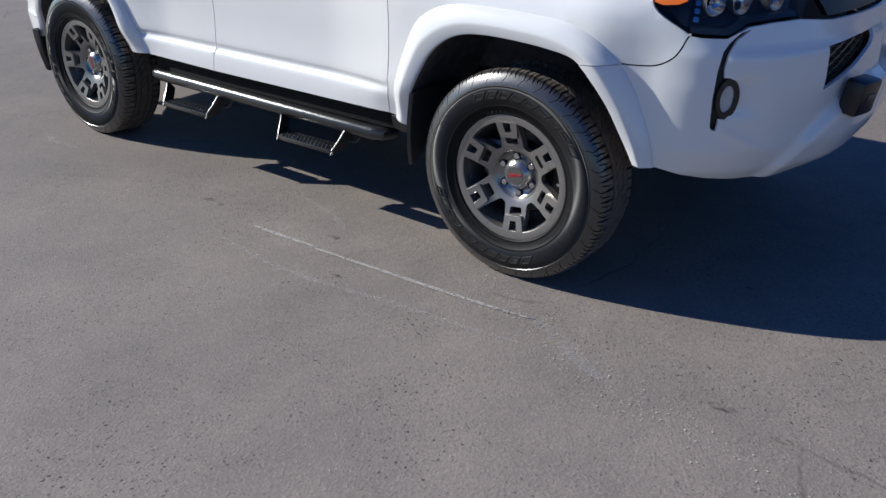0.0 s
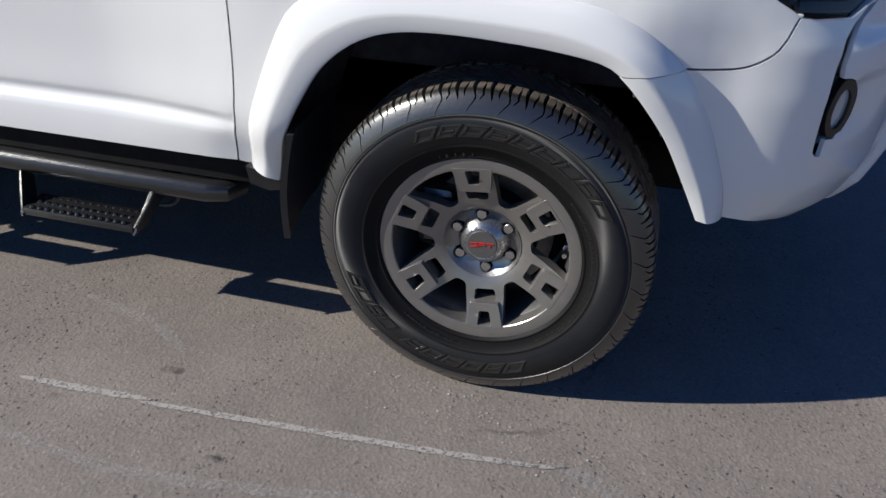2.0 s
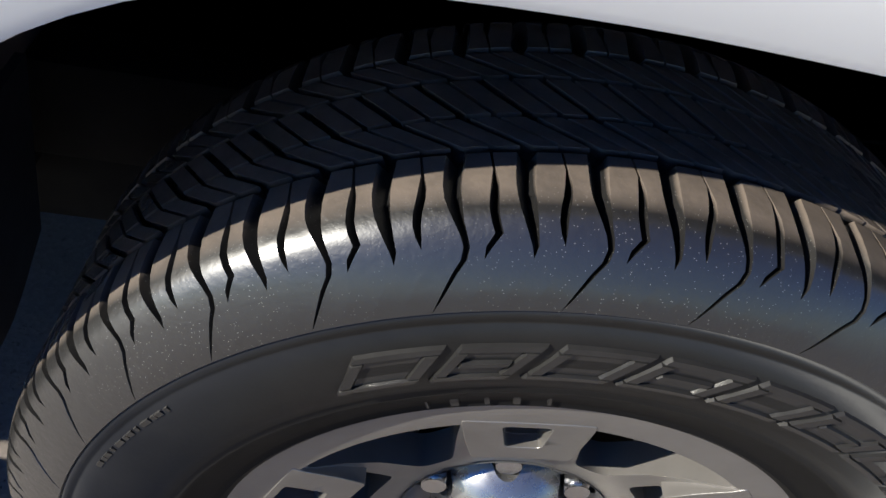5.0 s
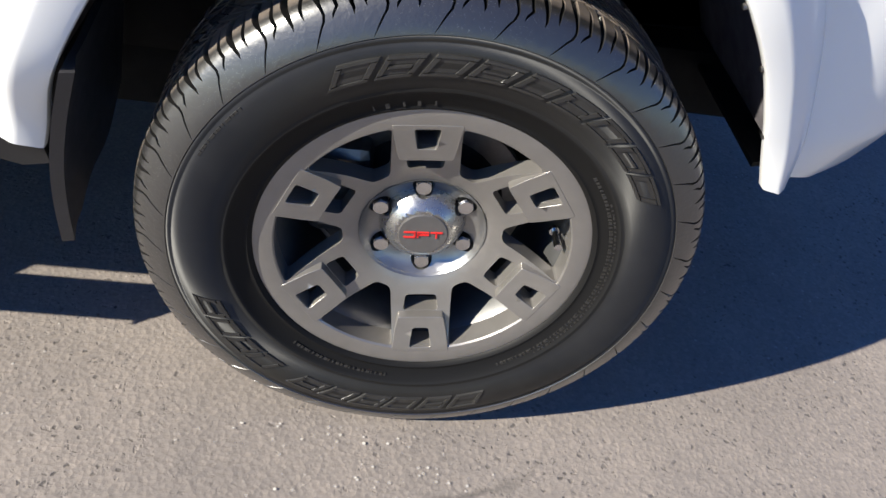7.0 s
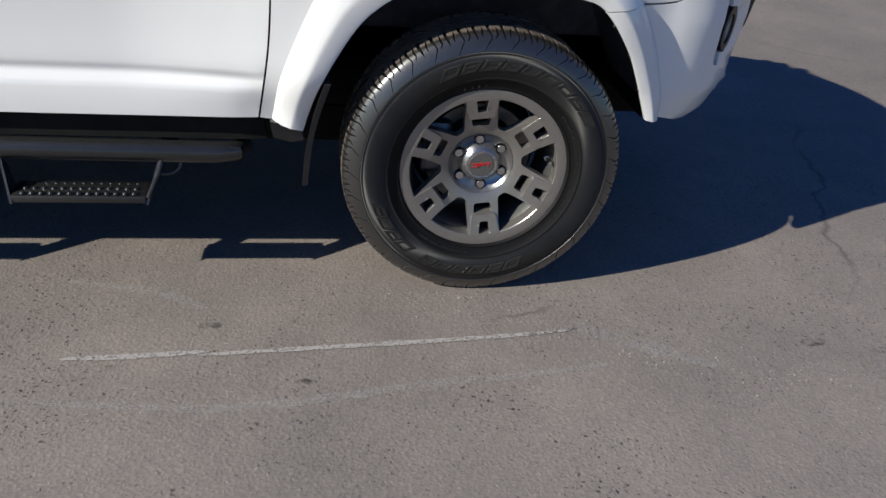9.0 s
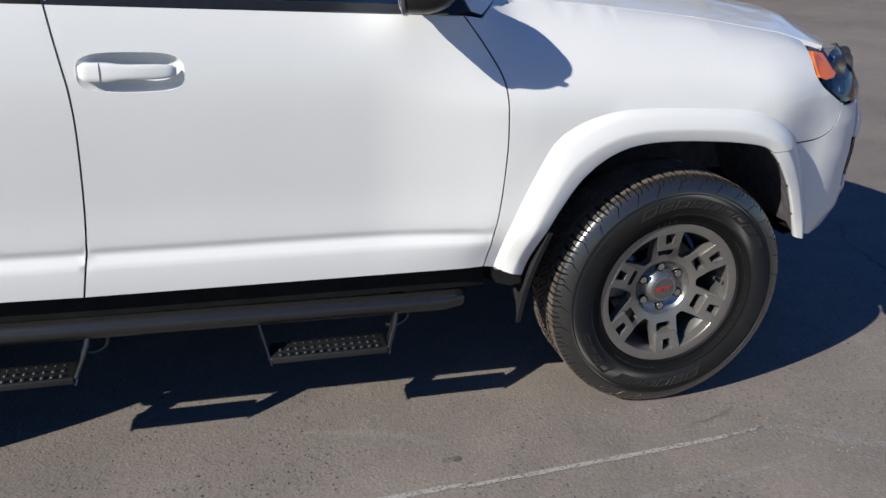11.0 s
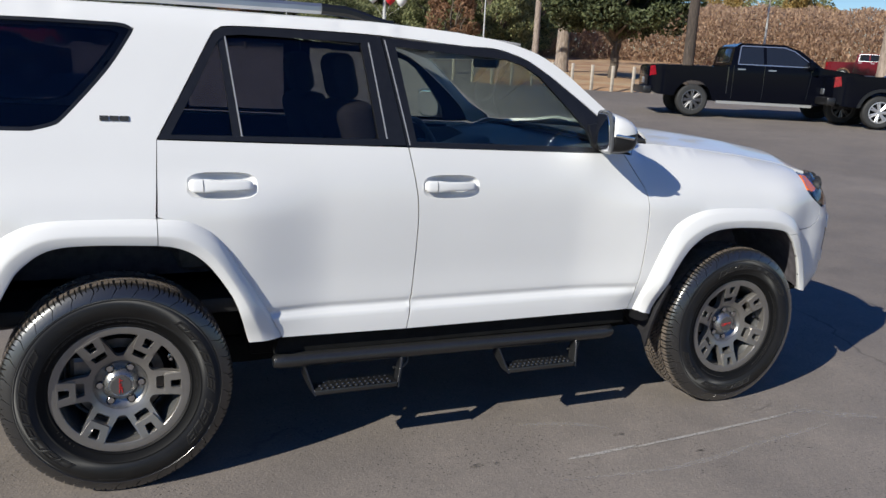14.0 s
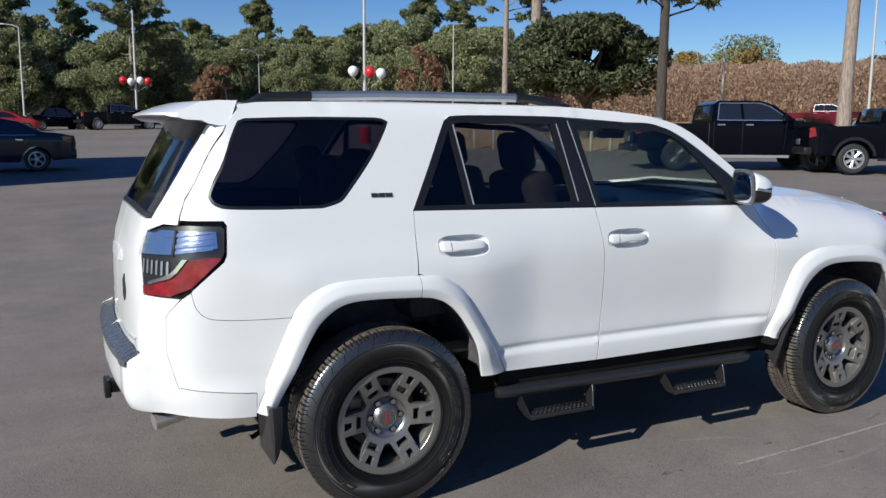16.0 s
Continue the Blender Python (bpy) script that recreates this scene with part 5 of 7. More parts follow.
# ---------------------------------------------------------------- wheels
def arc_box(r0, r1, y0, y1, a0, a1, skew=0.0, taper=0.0):
    """A block of tread between two radii, widths and angles."""
    vs = []
    for r in (r0, r1):
        k = taper if r == r1 else 0.0
        for y, a in ((y0, a0 + k), (y0, a1 - k), (y1, a1 - k + skew), (y1, a0 + k + skew)):
            vs.append((r * math.cos(a), y, r * math.sin(a)))
    return vs, [(0, 1, 2, 3), (7, 6, 5, 4), (0, 4, 5, 1), (1, 5, 6, 2), (2, 6, 7, 3), (3, 7, 4, 0)]


def gather(items):
    vs, fs = [], []
    for v, f in items:
        n = len(vs)
        vs += v
        fs += [tuple(i + n for i in q) for q in f]
    return vs, fs


def mesh_of(name, data, mat, smooth=35):
    ob = raw(name, *data, mat, None, "", smooth)
    me = ob.data
    bpy.data.objects.remove(ob)
    return me


half = [(0.2330, -0.0990), (0.2372, -0.1050), (0.2410, -0.1078), (0.2440, -0.1068), (0.2470, -0.1076), (0.253, -0.1104), (0.2672, -0.1172), (0.2690, -0.1192), (0.2712, -0.1200), (0.2738, -0.1190), (0.2765, -0.1200), (0.284, -0.1238), (0.292, -0.1268), (0.300, -0.1288), (0.308, -0.1298), (0.316, -0.1297), (0.324, -0.1286), (0.3335, -0.1260), (0.3350, -0.1246), (0.3368, -0.1240), (0.3384, -0.1247), (0.3430, -0.1230), (0.345, -0.1180), (0.355, -0.1120), (0.365, -0.1050), (0.373, -0.0955), (0.3785, -0.080), (0.381, -0.05), (0.382, -0.01)]
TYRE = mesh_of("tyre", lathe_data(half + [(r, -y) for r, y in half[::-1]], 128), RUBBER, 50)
NB = 33
SHOULDER = [(0.3840, 0.053), (0.3925, 0.055), (0.3928, 0.070), (0.3922, 0.080), (0.3908, 0.0885), (0.3886, 0.0955), (0.3852, 0.1010), (0.3808, 0.1056), (0.3756, 0.1094), (0.3700, 0.1128), (0.3640, 0.1160), (0.3570, 0.1195), (0.3500, 0.1224), (0.3440, 0.1240)]
# how four kinds of slot lean and how wide they are on their way down the flank: a long one that kinks into
# a slash, a short cut, one that closes in a point, and a cut that hooks back
WIND = ([0.0, 0.0, 0.002, 0.003, 0.002, -0.001, -0.005, -0.010, -0.013, -0.008, 0.006, 0.020, 0.034, 0.046],
        [0.0, 0.0, -0.004, -0.005, -0.003, 0.001, 0.003, 0.002, 0.0, 0.002, 0.008, 0.020, 0.034, 0.046],
        [0.0, 0.0, 0.002, 0.003, 0.002, 0.000, -0.003, -0.006, -0.009, -0.007, 0.005, 0.020, 0.034, 0.046],
        [0.0, 0.0, -0.004, -0.005, -0.004, -0.003, -0.005, -0.009, 0.004, 0.012, 0.014, 0.020, 0.034, 0.046])
WIDE = ([1.0, 1.0, 0.98, 0.92, 0.84, 0.66, 0.48, 0.36, 0.32, 0.32, 0.28, 0.22, 0.14, 0.0],
        [0.25, 0.25, 0.30, 0.85, 1.0, 1.0, 0.9, 0.65, 0.0, 0.0, 0.0, 0.0, 0.0, 0.0],
        [1.0, 1.0, 0.98, 0.95, 0.90, 0.80, 0.66, 0.50, 0.34, 0.0, 0.0, 0.0, 0.0, 0.0],
        [0.25, 0.25, 0.30, 0.85, 1.0, 1.0, 0.95, 0.90, 0.75, 0.0, 0.0, 0.0, 0.0, 0.0])
HALFGAP = (0.0140, 0.0064, 0.0136, 0.0064)


def shoulder_block(a0, a1, sg, left, right):
    """A tread block that rolls over the shoulder into the flank between two kinds of slot."""
    vs, fs = [], []
    n = len(SHOULDER)
    ends = ((a0, left, 1), (a1, right, -1))
    rim_ = []
    for k, (r, y) in enumerate(SHOULDER):
        e = [(a + q * HALFGAP[kind] * WIDE[kind][k] - sg * WIND[kind][k], a - sg * WIND[kind][k]) for a, kind, q in ends]
        rim_.append(e)
        for b in (e[0][0], (e[0][0] + e[1][0]) / 2, e[1][0]):
            vs.append((r * math.cos(b), sg * y, r * math.sin(b)))
    for k, (r, y) in enumerate(SHOULDER):
        d = 0.010 if k < 9 else 0.005
        e = rim_[k]
        for b in (e[0][1], (e[0][1] + e[1][1]) / 2, e[1][1]):
            vs.append(((r - d) * math.cos(b), sg * (y - d if k > 3 else y), (r - d) * math.sin(b)))
    for k in range(n - 1):
        p, q = 3 * k, 3 * n + 3 * k
        fs += [(p, p + 3, p + 4, p + 1), (p + 1, p + 4, p + 5, p + 2), (p, q, q + 3, p + 3), (p + 2, p + 5, q + 5, q + 2)]
    fs += [(0, 1, 2, 3 * n + 2, 3 * n), (3 * n - 3, 6 * n - 3, 6 * n - 1, 3 * n - 1, 3 * n - 2)]
    return vs, fs


blocks = []
for i in range(NB):
    w = 2 * math.pi / NB
    for sg in (-1, 1):
        a = w * (i + (0.5 if sg > 0 else 0))
        for k in range(4):
            blocks.append(shoulder_block(a + w * k / 4, a + w * (k + 1) / 4, sg, *((k, (k + 1) % 4) if sg < 0 else ((4 - k) % 4, 3 - k))))
        for s0, s1 in ((0.03, 0.24), (0.255, 0.47), (0.53, 0.74), (0.755, 0.97)):
            blocks.append(arc_box(0.376, 0.3925, sg * 0.049, sg * 0.022, a + w * s0, a + w * s1, -0.085 * sg, 0.003))
    a = w * i
    for s0, s1 in ((0.0, 0.22), (0.235, 0.45), (0.5, 0.72), (0.735, 0.95)):
        blocks.append(arc_box(0.376, 0.3925, -0.018, 0.018, a + w * s0, a + w * s1, 0.07, 0.003))
TREADS = mesh_of("tread", gather(blocks), TREAD, 40)


def flank(r):
    """How far the side-wall stands out at a radius."""
    return float(np.interp(r, [p[0] for p in half], [-p[1] for p in half]))


def plate_letters(mid, n, pitch, r0, r1):
    """Raised slanted frames in the place of a side-wall word."""
    out = []
    lean = 0.075
    for i in range(n):
        a = radians(mid + (n - 1) / 2 * pitch - i * pitch)
        w = radians(pitch) * (0.47, 0.42, 0.45, 0.46, 0.43)[i % 5]

        def pt(s, t, y):
            r = r0 + (r1 - r0) * t
            b = a - w + 2 * w * s - lean * (t - 0.5)
            return (r * math.cos(b), -flank(r) - y, r * math.sin(b))

        def bar(s0, s1, t0, t1, h=0.0026):
            m = 4
            for k in range(m):
                sa, sb = s0 + (s1 - s0) * k / m, s0 + (s1 - s0) * (k + 1) / m
                vs = []
                for y, g in ((-0.002, 0.0), (h, 0.035)):
                    g0, g1 = (g if k == 0 else 0), (g if k == m - 1 else 0)
                    vs += [pt(sa + g0, t0 + g, y), pt(sb - g1, t0 + g, y), pt(sb - g1, t1 - g, y), pt(sa + g0, t1 - g, y)]
                out.append((vs, [(0, 1, 2, 3), (7, 6, 5, 4), (0, 4, 5, 1), (1, 5, 6, 2), (2, 6, 7, 3), (3, 7, 4, 0)]))
        e = 0.20
        bar(0, 1, 0, 0.19), bar(0, 1, 0.81, 1), bar(0, e, 0.17, 0.83), bar(1 - e, 1, 0.17, 0.83)
        # the plate within, lower, and on every other one a bar across it
        bar(e * 0.8, 1 - e * 0.8, 0.15, 0.85, 0.0006)
        if i % 2:
            bar(e * 0.9, 1 - e * 0.9, 0.42, 0.58)
    return gather(out)


LETTERS = [mesh_of("raised_marking", plate_letters(*q), LETTER, 30) for q in ((66.6, 9, 10.0, 0.2955, 0.3250), (260.0, 6, 9.7, 0.2920, 0.3210), (207.2, 4, 8.2, 0.2915, 0.3250))]


def fine_bars(angles, r0, r1, h=0.0012):
    """Small raised bars along the bead, in the place of fine writing."""
    return gather([arc_box(r0, r1, -flank((r0 + r1) / 2) + 0.003, -flank((r0 + r1) / 2) - h, radians(a), radians(a + d)) for a, d in zip(angles, [0.5, 1.0, 0.7, 1.2, 0.4] * 30)])


FINE = [mesh_of("fine_marking", fine_bars(*q), LETTER, 30) for q in ((list(np.arange(-62, 34, 1.5)), 0.2560, 0.2605), (list(np.arange(-48, 22, 1.7)), 0.2625, 0.2650), (list(np.arange(222, 258, 1.6)), 0.2545, 0.2605), (list(np.arange(131, 146, 1.1)), 0.3285, 0.3320), (list(np.arange(88, 108, 4.3)), 0.2455, 0.2540))]


def rim_front(r):
    return float(np.interp(r, [0.088, 0.0925, 0.12, 0.15, 0.175, 0.20, 0.2085], [-0.0500, -0.0545, -0.0640, -0.0715, -0.0810, -0.0935, -0.0962]))


def plate_front(r):
    return float(np.interp(r, [0.146, 0.18, 0.205, 0.212], [-0.0850, -0.0925, -0.0985, -0.0995]))


def polar(pts, ang):
    c, s = math.cos(ang), math.sin(ang)
    return [(x * c - y * s, x * s + y * c) for x, y in pts]


def rounded(poly, r=0.004, n=3):
    """Corners of a flat outline softened."""
    p = [np.array(q, float) for q in poly]
    out = []
    for i in range(len(p)):
        a, b, c = p[i - 1], p[i], p[(i + 1) % len(p)]
        d0, d1 = (a - b), (c - b)
        k = min(r, 0.45 * np.linalg.norm(d0), 0.45 * np.linalg.norm(d1))
        e0, e1 = b + d0 / np.linalg.norm(d0) * k, b + d1 / np.linalg.norm(d1) * k
        for j in range(n + 1):
            t = j / n
            out.append((1 - t) ** 2 * e0 + 2 * t * (1 - t) * b + t * t * e1)
    return out


LUG_AT = [math.pi / 2 + i * math.pi / 3 for i in range(6)]


def round_hole(x, z, r, n=20):
    return [(x + r * math.cos(a), z + r * math.sin(a)) for a in np.linspace(0, 2 * math.pi, n, endpoint=False)]


holes = [round_hole(0, 0, 0.0885, 72)]
for th in LUG_AT:
    side = [(s_ * math.cos(math.pi / 6) + d_ * 0.5, s_ * 0.5 - d_ * math.cos(math.pi / 6)) for s_, d_ in ((0.105, 0.0465), (0.150, 0.0452), (0.1985, 0.0434))]
    a1 = math.atan2(side[-1][1], side[-1][0])
    arc = [(0.2065 * math.cos(a), 0.2065 * math.sin(a)) for a in np.linspace(a1, -a1, 9)]
    holes.append(polar(rounded(side[:2] + arc + [(x, -y) for x, y in side[:2]][::-1], 0.008, 3), th + math.pi / 6))
    holes.append(polar(rounded([(0.168, -0.0120), (0.203, -0.0166), (0.203, 0.0166), (0.168, 0.0120)], 0.004), th))
    holes.append(polar(rounded([(0.1195, -0.0235), (0.1470, -0.0272), (0.1470, 0.0272), (0.1195, 0.0235)], 0.006), th))
v2, f2 = cut_sheet(round_hole(0, 0, 0.2085, 96), holes, 0.012, 0.012)
face = sheet_solid(v2, f2, lambda x, z: Vector((x, rim_front(math.hypot(x, z)), z)), lambda x, z: Vector((x, rim_front(math.hypot(x, z)) + 0.030, z)))
lip = lathe_data([(0.2065, -0.058), (0.2065, -0.0958), (0.2085, -0.0982), (0.2310, -0.1022), (0.2348, -0.1014), (0.2365, -0.0980), (0.2365, -0.082), (0.214, -0.055)], 128)
RIM = mesh_of("wheel", weld(face, lip), GUNMETAL, 28)
# the raised outer half of a spoke, with its own opening
p2, q2 = cut_sheet(rounded([(0.1474, -0.0345), (0.1474, 0.0345), (0.1700, 0.0392), (0.2000, 0.0432), (0.2100, 0.0445), (0.2100, -0.0445), (0.2000, -0.0432), (0.1700, -0.0392)], 0.003, 2), [rounded([(0.1676, -0.0123), (0.2034, -0.0169), (0.2034, 0.0169), (0.1676, 0.0123)], 0.004)], 0.012, 0.012)
SPOKE = mesh_of("spoke_face", sheet_solid(p2, q2, lambda x, z: Vector((x, plate_front(math.hypot(x, z)), z)), lambda x, z: Vector((x, rim_front(math.hypot(x, z)) + 0.006, z))), GUNMETAL, 28)
RIMB = mesh_of("rim_barrel", lathe_data([(0.2135, -0.070), (0.2085, -0.055), (0.201, -0.040), (0.198, -0.010), (0.193, 0.05), (0.205, 0.10), (0.226, 0.105), (0.215, 0.108), (0.188, 0.06), (0.193, -0.01), (0.205, -0.060)], 72), BARREL, 40)
DISC = mesh_of("brake_disc", lathe_data([(0.06, 0.012), (0.155, 0.012), (0.155, 0.034), (0.06, 0.034)], 60), DARKSTEEL, 30)
bm = bmesh.new()
bm_box(bm, (0.09, 0.09, 0.16), pose(-0.125, 0.02, 0.03), 0.02)
CAL = bpy.data.meshes.new("brake_caliper")
bm.to_mesh(CAL), bm.free()
CAL.materials.append(DARKSTEEL)
HUBBACK = mesh_of("hub_back", lathe_data([(0.0, -0.008), (0.095, -0.012), (0.11, 0.006), (0.17, 0.04), (0.185, 0.09), (0.0, 0.09)], 40, False), CHASSIS, 40)


def cap_edge(a):
    """The dome's outline, scalloped round the lug nuts."""
    out = 0.0625
    for t in LUG_AT:
        d = 0.0697 * math.sin(a - t)
        if abs(d) < 0.0160 and math.cos(a - t) > 0:
            out = min(out, 0.0697 * math.cos(a - t) - math.sqrt(0.0160 ** 2 - d * d))
    return out


v2, f2 = cut_sheet([(cap_edge(a) * math.cos(a), cap_edge(a) * math.sin(a)) for a in np.linspace(0, 2 * math.pi, 144, endpoint=False)], [], 0.005, 0.02)
CAP = mesh_of("centre_cap", sheet_solid(v2, f2, lambda x, z: Vector((x, float(np.interp(math.hypot(x, z), [0, 0.0365, 0.0385, 0.0405, 0.047, 0.054, 0.060, 0.0625], [-0.0595, -0.0595, -0.0618, -0.0612, -0.0562, -0.0488, -0.0405, -0.035])), z)), lambda x, z: Vector((x, -0.018, z))), CAPMETAL, 30)
CAPF = mesh_of("cap_face", lathe_data([(0.0, -0.0622), (0.0345, -0.0622), (0.0362, -0.0610), (0.0362, -0.0585), (0, -0.0585)], 48, False), CAPFACE, 25)
v2, f2 = cut_sheet(round_hole(0, 0, 0.0915, 72), [round_hole(0.0697 * math.cos(t), 0.0697 * math.sin(t), 0.0160) for t in LUG_AT] + [round_hole(0, 0, 0.050, 40)], 0.006, 0.006)
HUBRING = mesh_of("hub_ring", sheet_solid(v2, f2, lambda x, z: Vector((x, float(np.interp(math.hypot(x, z), [0.05, 0.062, 0.070, 0.080, 0.087, 0.0892, 0.0915], [-0.0300, -0.0320, -0.0350, -0.0405, -0.0470, -0.0515, -0.0545])), z)), lambda x, z: Vector((x, -0.018, z))), HUBGLEAM, 30)


def logo():
    """Three red angular marks across the cap."""
    b = bmesh.new()
    y = -0.0630
    for x in (-0.0192, 0.0, 0.0192):
        bm_box(b, (0.0172, 0.0016, 0.0022), pose(x, y, 0.0046))
        bm_box(b, (0.0024, 0.0016, 0.0105), pose(x + (0.0 if x > 0 else -0.0074 if x == 0 else 0.0074), y, 0.0))
        if x < 0.01:
            bm_box(b, (0.0172, 0.0016, 0.0022), pose(x, y, -0.0046 if x < -0.01 else 0.0))
    me = bpy.data.meshes.new("cap_bars")
    b.to_mesh(me), b.free()
    me.materials.append(RED)
    return me


LOGO = logo()
bm = bmesh.new()
bm_cyl(bm, 0.0120, 0.030, pose(0, -0.025, 0, 90), 6)
bm_cyl(bm, 0.0085, 0.005, pose(0, -0.0425, 0, 90), 18, 0.0108)
bm_cyl(bm, 0.0138, 0.005, pose(0, -0.0125, 0, 90), 18)
LUG = bpy.data.meshes.new("lug_nut")
bm.to_mesh(LUG), bm.free()
LUG.materials.append(STEEL)
bm = bmesh.new()
bm_cyl(bm, 0.0048, 0.034, pose(0, 0.006, 0, 90), 12)
bm_cyl(bm, 0.0058, 0.016, pose(0, -0.014, 0, 90), 12)
bm_cyl(bm, 0.0080, 0.006, pose(0, 0.016, 0, 90), 12)
VALVE = bpy.data.meshes.new("valve_stem")
bm.to_mesh(VALVE), bm.free()
VALVE.materials.append(STEEL)


def add(name, me, parent, m=None, label=""):
    o = new(name, me)
    o.parent = parent
    if m is not None:
        o.matrix_basis = m
    if label:
        o["label"] = label
    return o


def suv_wheel(x, y, turn, slip=0.0, cap=0.0, left=False):
    """A wheel at its hub; turn: degrees by which it has rolled; slip: how its tyre and cap are set on it."""
    m = Matrix.Translation((x, y, 0.391)) @ (pose(0, 0, 0, 0, 0, 180) if left else Matrix()) @ pose(0, 0, 0, 0, -turn)
    w = add("wheel", RIM, suv, m, "six-spoke gunmetal alloy wheel")
    bv = w.modifiers.new("worn_edge", "BEVEL")
    bv.width, bv.segments, bv.limit_method, bv.angle_limit = 0.0017, 2, "ANGLE", radians(40)
    for a in LUG_AT:
        o = add("spoke_face", SPOKE, w, pose(0, 0, 0, 0, -math.degrees(a)))
        bv = o.modifiers.new("worn_edge", "BEVEL")
        bv.width, bv.segments, bv.limit_method, bv.angle_limit = 0.0017, 2, "ANGLE", radians(40)
    set_on = pose(0, 0, 0, 0, -slip)
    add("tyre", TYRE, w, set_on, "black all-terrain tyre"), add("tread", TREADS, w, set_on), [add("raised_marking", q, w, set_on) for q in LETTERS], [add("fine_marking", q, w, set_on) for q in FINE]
    add("rim_barrel", RIMB, w), add("brake_disc", DISC, w), add("brake_caliper", CAL, w, pose(0, 0, 0, 0, turn)), add("hub_back", HUBBACK, w), add("hub_ring", HUBRING, w)
    add("centre_cap", CAP, w, None, "brushed centre cap"), add("cap_face", CAPF, w), add("cap_bars", LOGO, w, pose(0, 0, 0, 0, -cap), "red enamel bars")
    for a in LUG_AT:
        add("lug_nut", LUG, w, pose(0.0697 * math.cos(a), 0, 0.0697 * math.sin(a)))
    add("valve_stem", VALVE, w, pose(0.193, -0.060, -0.006))


suv_wheel(0, -0.835, 6.8, 0, -2), suv_wheel(-2.79, -0.835, 30, 94, 58)
suv_wheel(0, 0.835, 40, 30, 20, True), suv_wheel(-2.79, 0.835, 75, 60, 10, True)

# ---------------------------------------------------------------- cabin
for sgn in (1, -1):
    f = (lambda d: d) if sgn == 1 else flip
    for nm, o in (("door_trim", [(-0.80, 0.55), (-1.70, 0.55), (-1.71, 1.225), (-0.86, 1.21)]), ("door_trim", [(-1.74, 0.55), (-2.30, 0.55), (-2.45, 0.80), (-2.60, 0.95), (-2.62, 1.24), (-1.74, 1.235)])):
        vs, fs = cut_sheet(o, (), 0.12, 0.1)
        raw(nm, *f(sheet_solid(vs, fs, lambda u, z: S(u, z, -0.045), lambda u, z: S(u, z, -0.075))), DASH, suv)
    vs, fs = cut_sheet([(-2.68, 1.02), (-2.68, 1.25), (-2.98, 1.26), (-3.45, 1.27), (-3.45, 1.02)], (), 0.12, 0.1)
    raw("cargo_trim", *f(sheet_solid(vs, fs, lambda u, z: S(u, z, -0.04), lambda u, z: S(u, z, -0.07))), DASH, suv)
box("cabin_floor", (2.9, 1.5, 0.06), pose(-2.1, 0, 0.62), DASH, suv, 0.01)
raw("headlining", *patch(lambda s, t: (-3.28 + 2.15 * s, (2 * t - 1) * 0.60, 1.672 + 0.03 * (1 - (2 * t - 1) ** 2)), 8, 8, 0.01), speckled("headlining_cloth", (0.30, 0.29, 0.28), 0.9), suv)
box("cargo_cover", (0.75, 1.4, 0.02), pose(-3.08, 0, 1.16), DASH, suv, 0.005)


def seat(x, y, w=0.50, rest=True):
    """A front seat: cushion, raked back, headrest on two posts."""
    o = box("seat_cushion", (0.52, w, 0.17), pose(x, y, 0.80, 0, -6), SEAT, suv, 0.05, "dark cloth seat", 3)
    b = box("seat_back", (0.15, w * 0.96, 0.62), pose(x - 0.31, y, 1.10, 0, -15), SEAT, suv, 0.055, "dark cloth seat back", 4)
    headrest(x - 0.405, y)


def headrest(x, y, z=1.50):
    box("headrest", (0.10, 0.26, 0.20), pose(x, y, z, 0, -12), SEAT, suv, 0.045, "padded headrest", 4)
    for d in (-0.06, 0.06):
        raw("headrest_post", *tube_data([(x + 0.005, y + d, z - 0.06), (x + 0.03, y + d, z - 0.18)], 0.006, 8), CHROME, suv)


seat(-1.45, -0.37), seat(-1.45, 0.37)
box("seat_cushion", (0.50, 1.25, 0.16), pose(-2.32, 0, 0.82, 0, -4), SEAT, suv, 0.05)
for y in (-0.40, 0.0, 0.40):
    box("seat_back", (0.15, 0.40, 0.56), pose(-2.62, y, 1.08, 0, -14), SEAT, suv, 0.05, "", 3)
    headrest(-2.72, y, 1.42 if y else 1.38)
raw("dashboard", *patch(lambda s, t: (-1.02 + 0.45 * s, (2 * t - 1) * 0.72, 1.215 - 0.02 * math.cos(3.1 * s) + 0.035 * math.exp(-(((2 * t - 1) * 0.72 - 0.37) / 0.2) ** 2) * (1 - s)), 8, 30, 0.22), CABIN, suv, "black dashboard")
box("centre_stack", (0.22, 0.28, 0.38), pose(-1.02, 0, 1.02, 0, -22), CABIN, suv, 0.03)
box("dash_screen", (0.012, 0.19, 0.11), pose(-1.115, 0, 1.10, 0, -22), SCREEN, suv, 0.003, "glossy dash screen")
for y in (-0.125, 0.125):
    box("air_vent", (0.012, 0.05, 0.10), pose(-1.12, y, 1.10, 0, -22), ALU, suv, 0.004)
for y in (-0.07, 0.07):
    bm = bmesh.new()
    bm_cyl(bm, 0.022, 0.03, pose(-1.09, y, 0.99, 0, 68), 18)
    part("dash_knob", bm, ALU, suv)
box("centre_console", (0.75, 0.22, 0.22), pose(-1.42, 0, 0.78), CABIN, suv, 0.03)


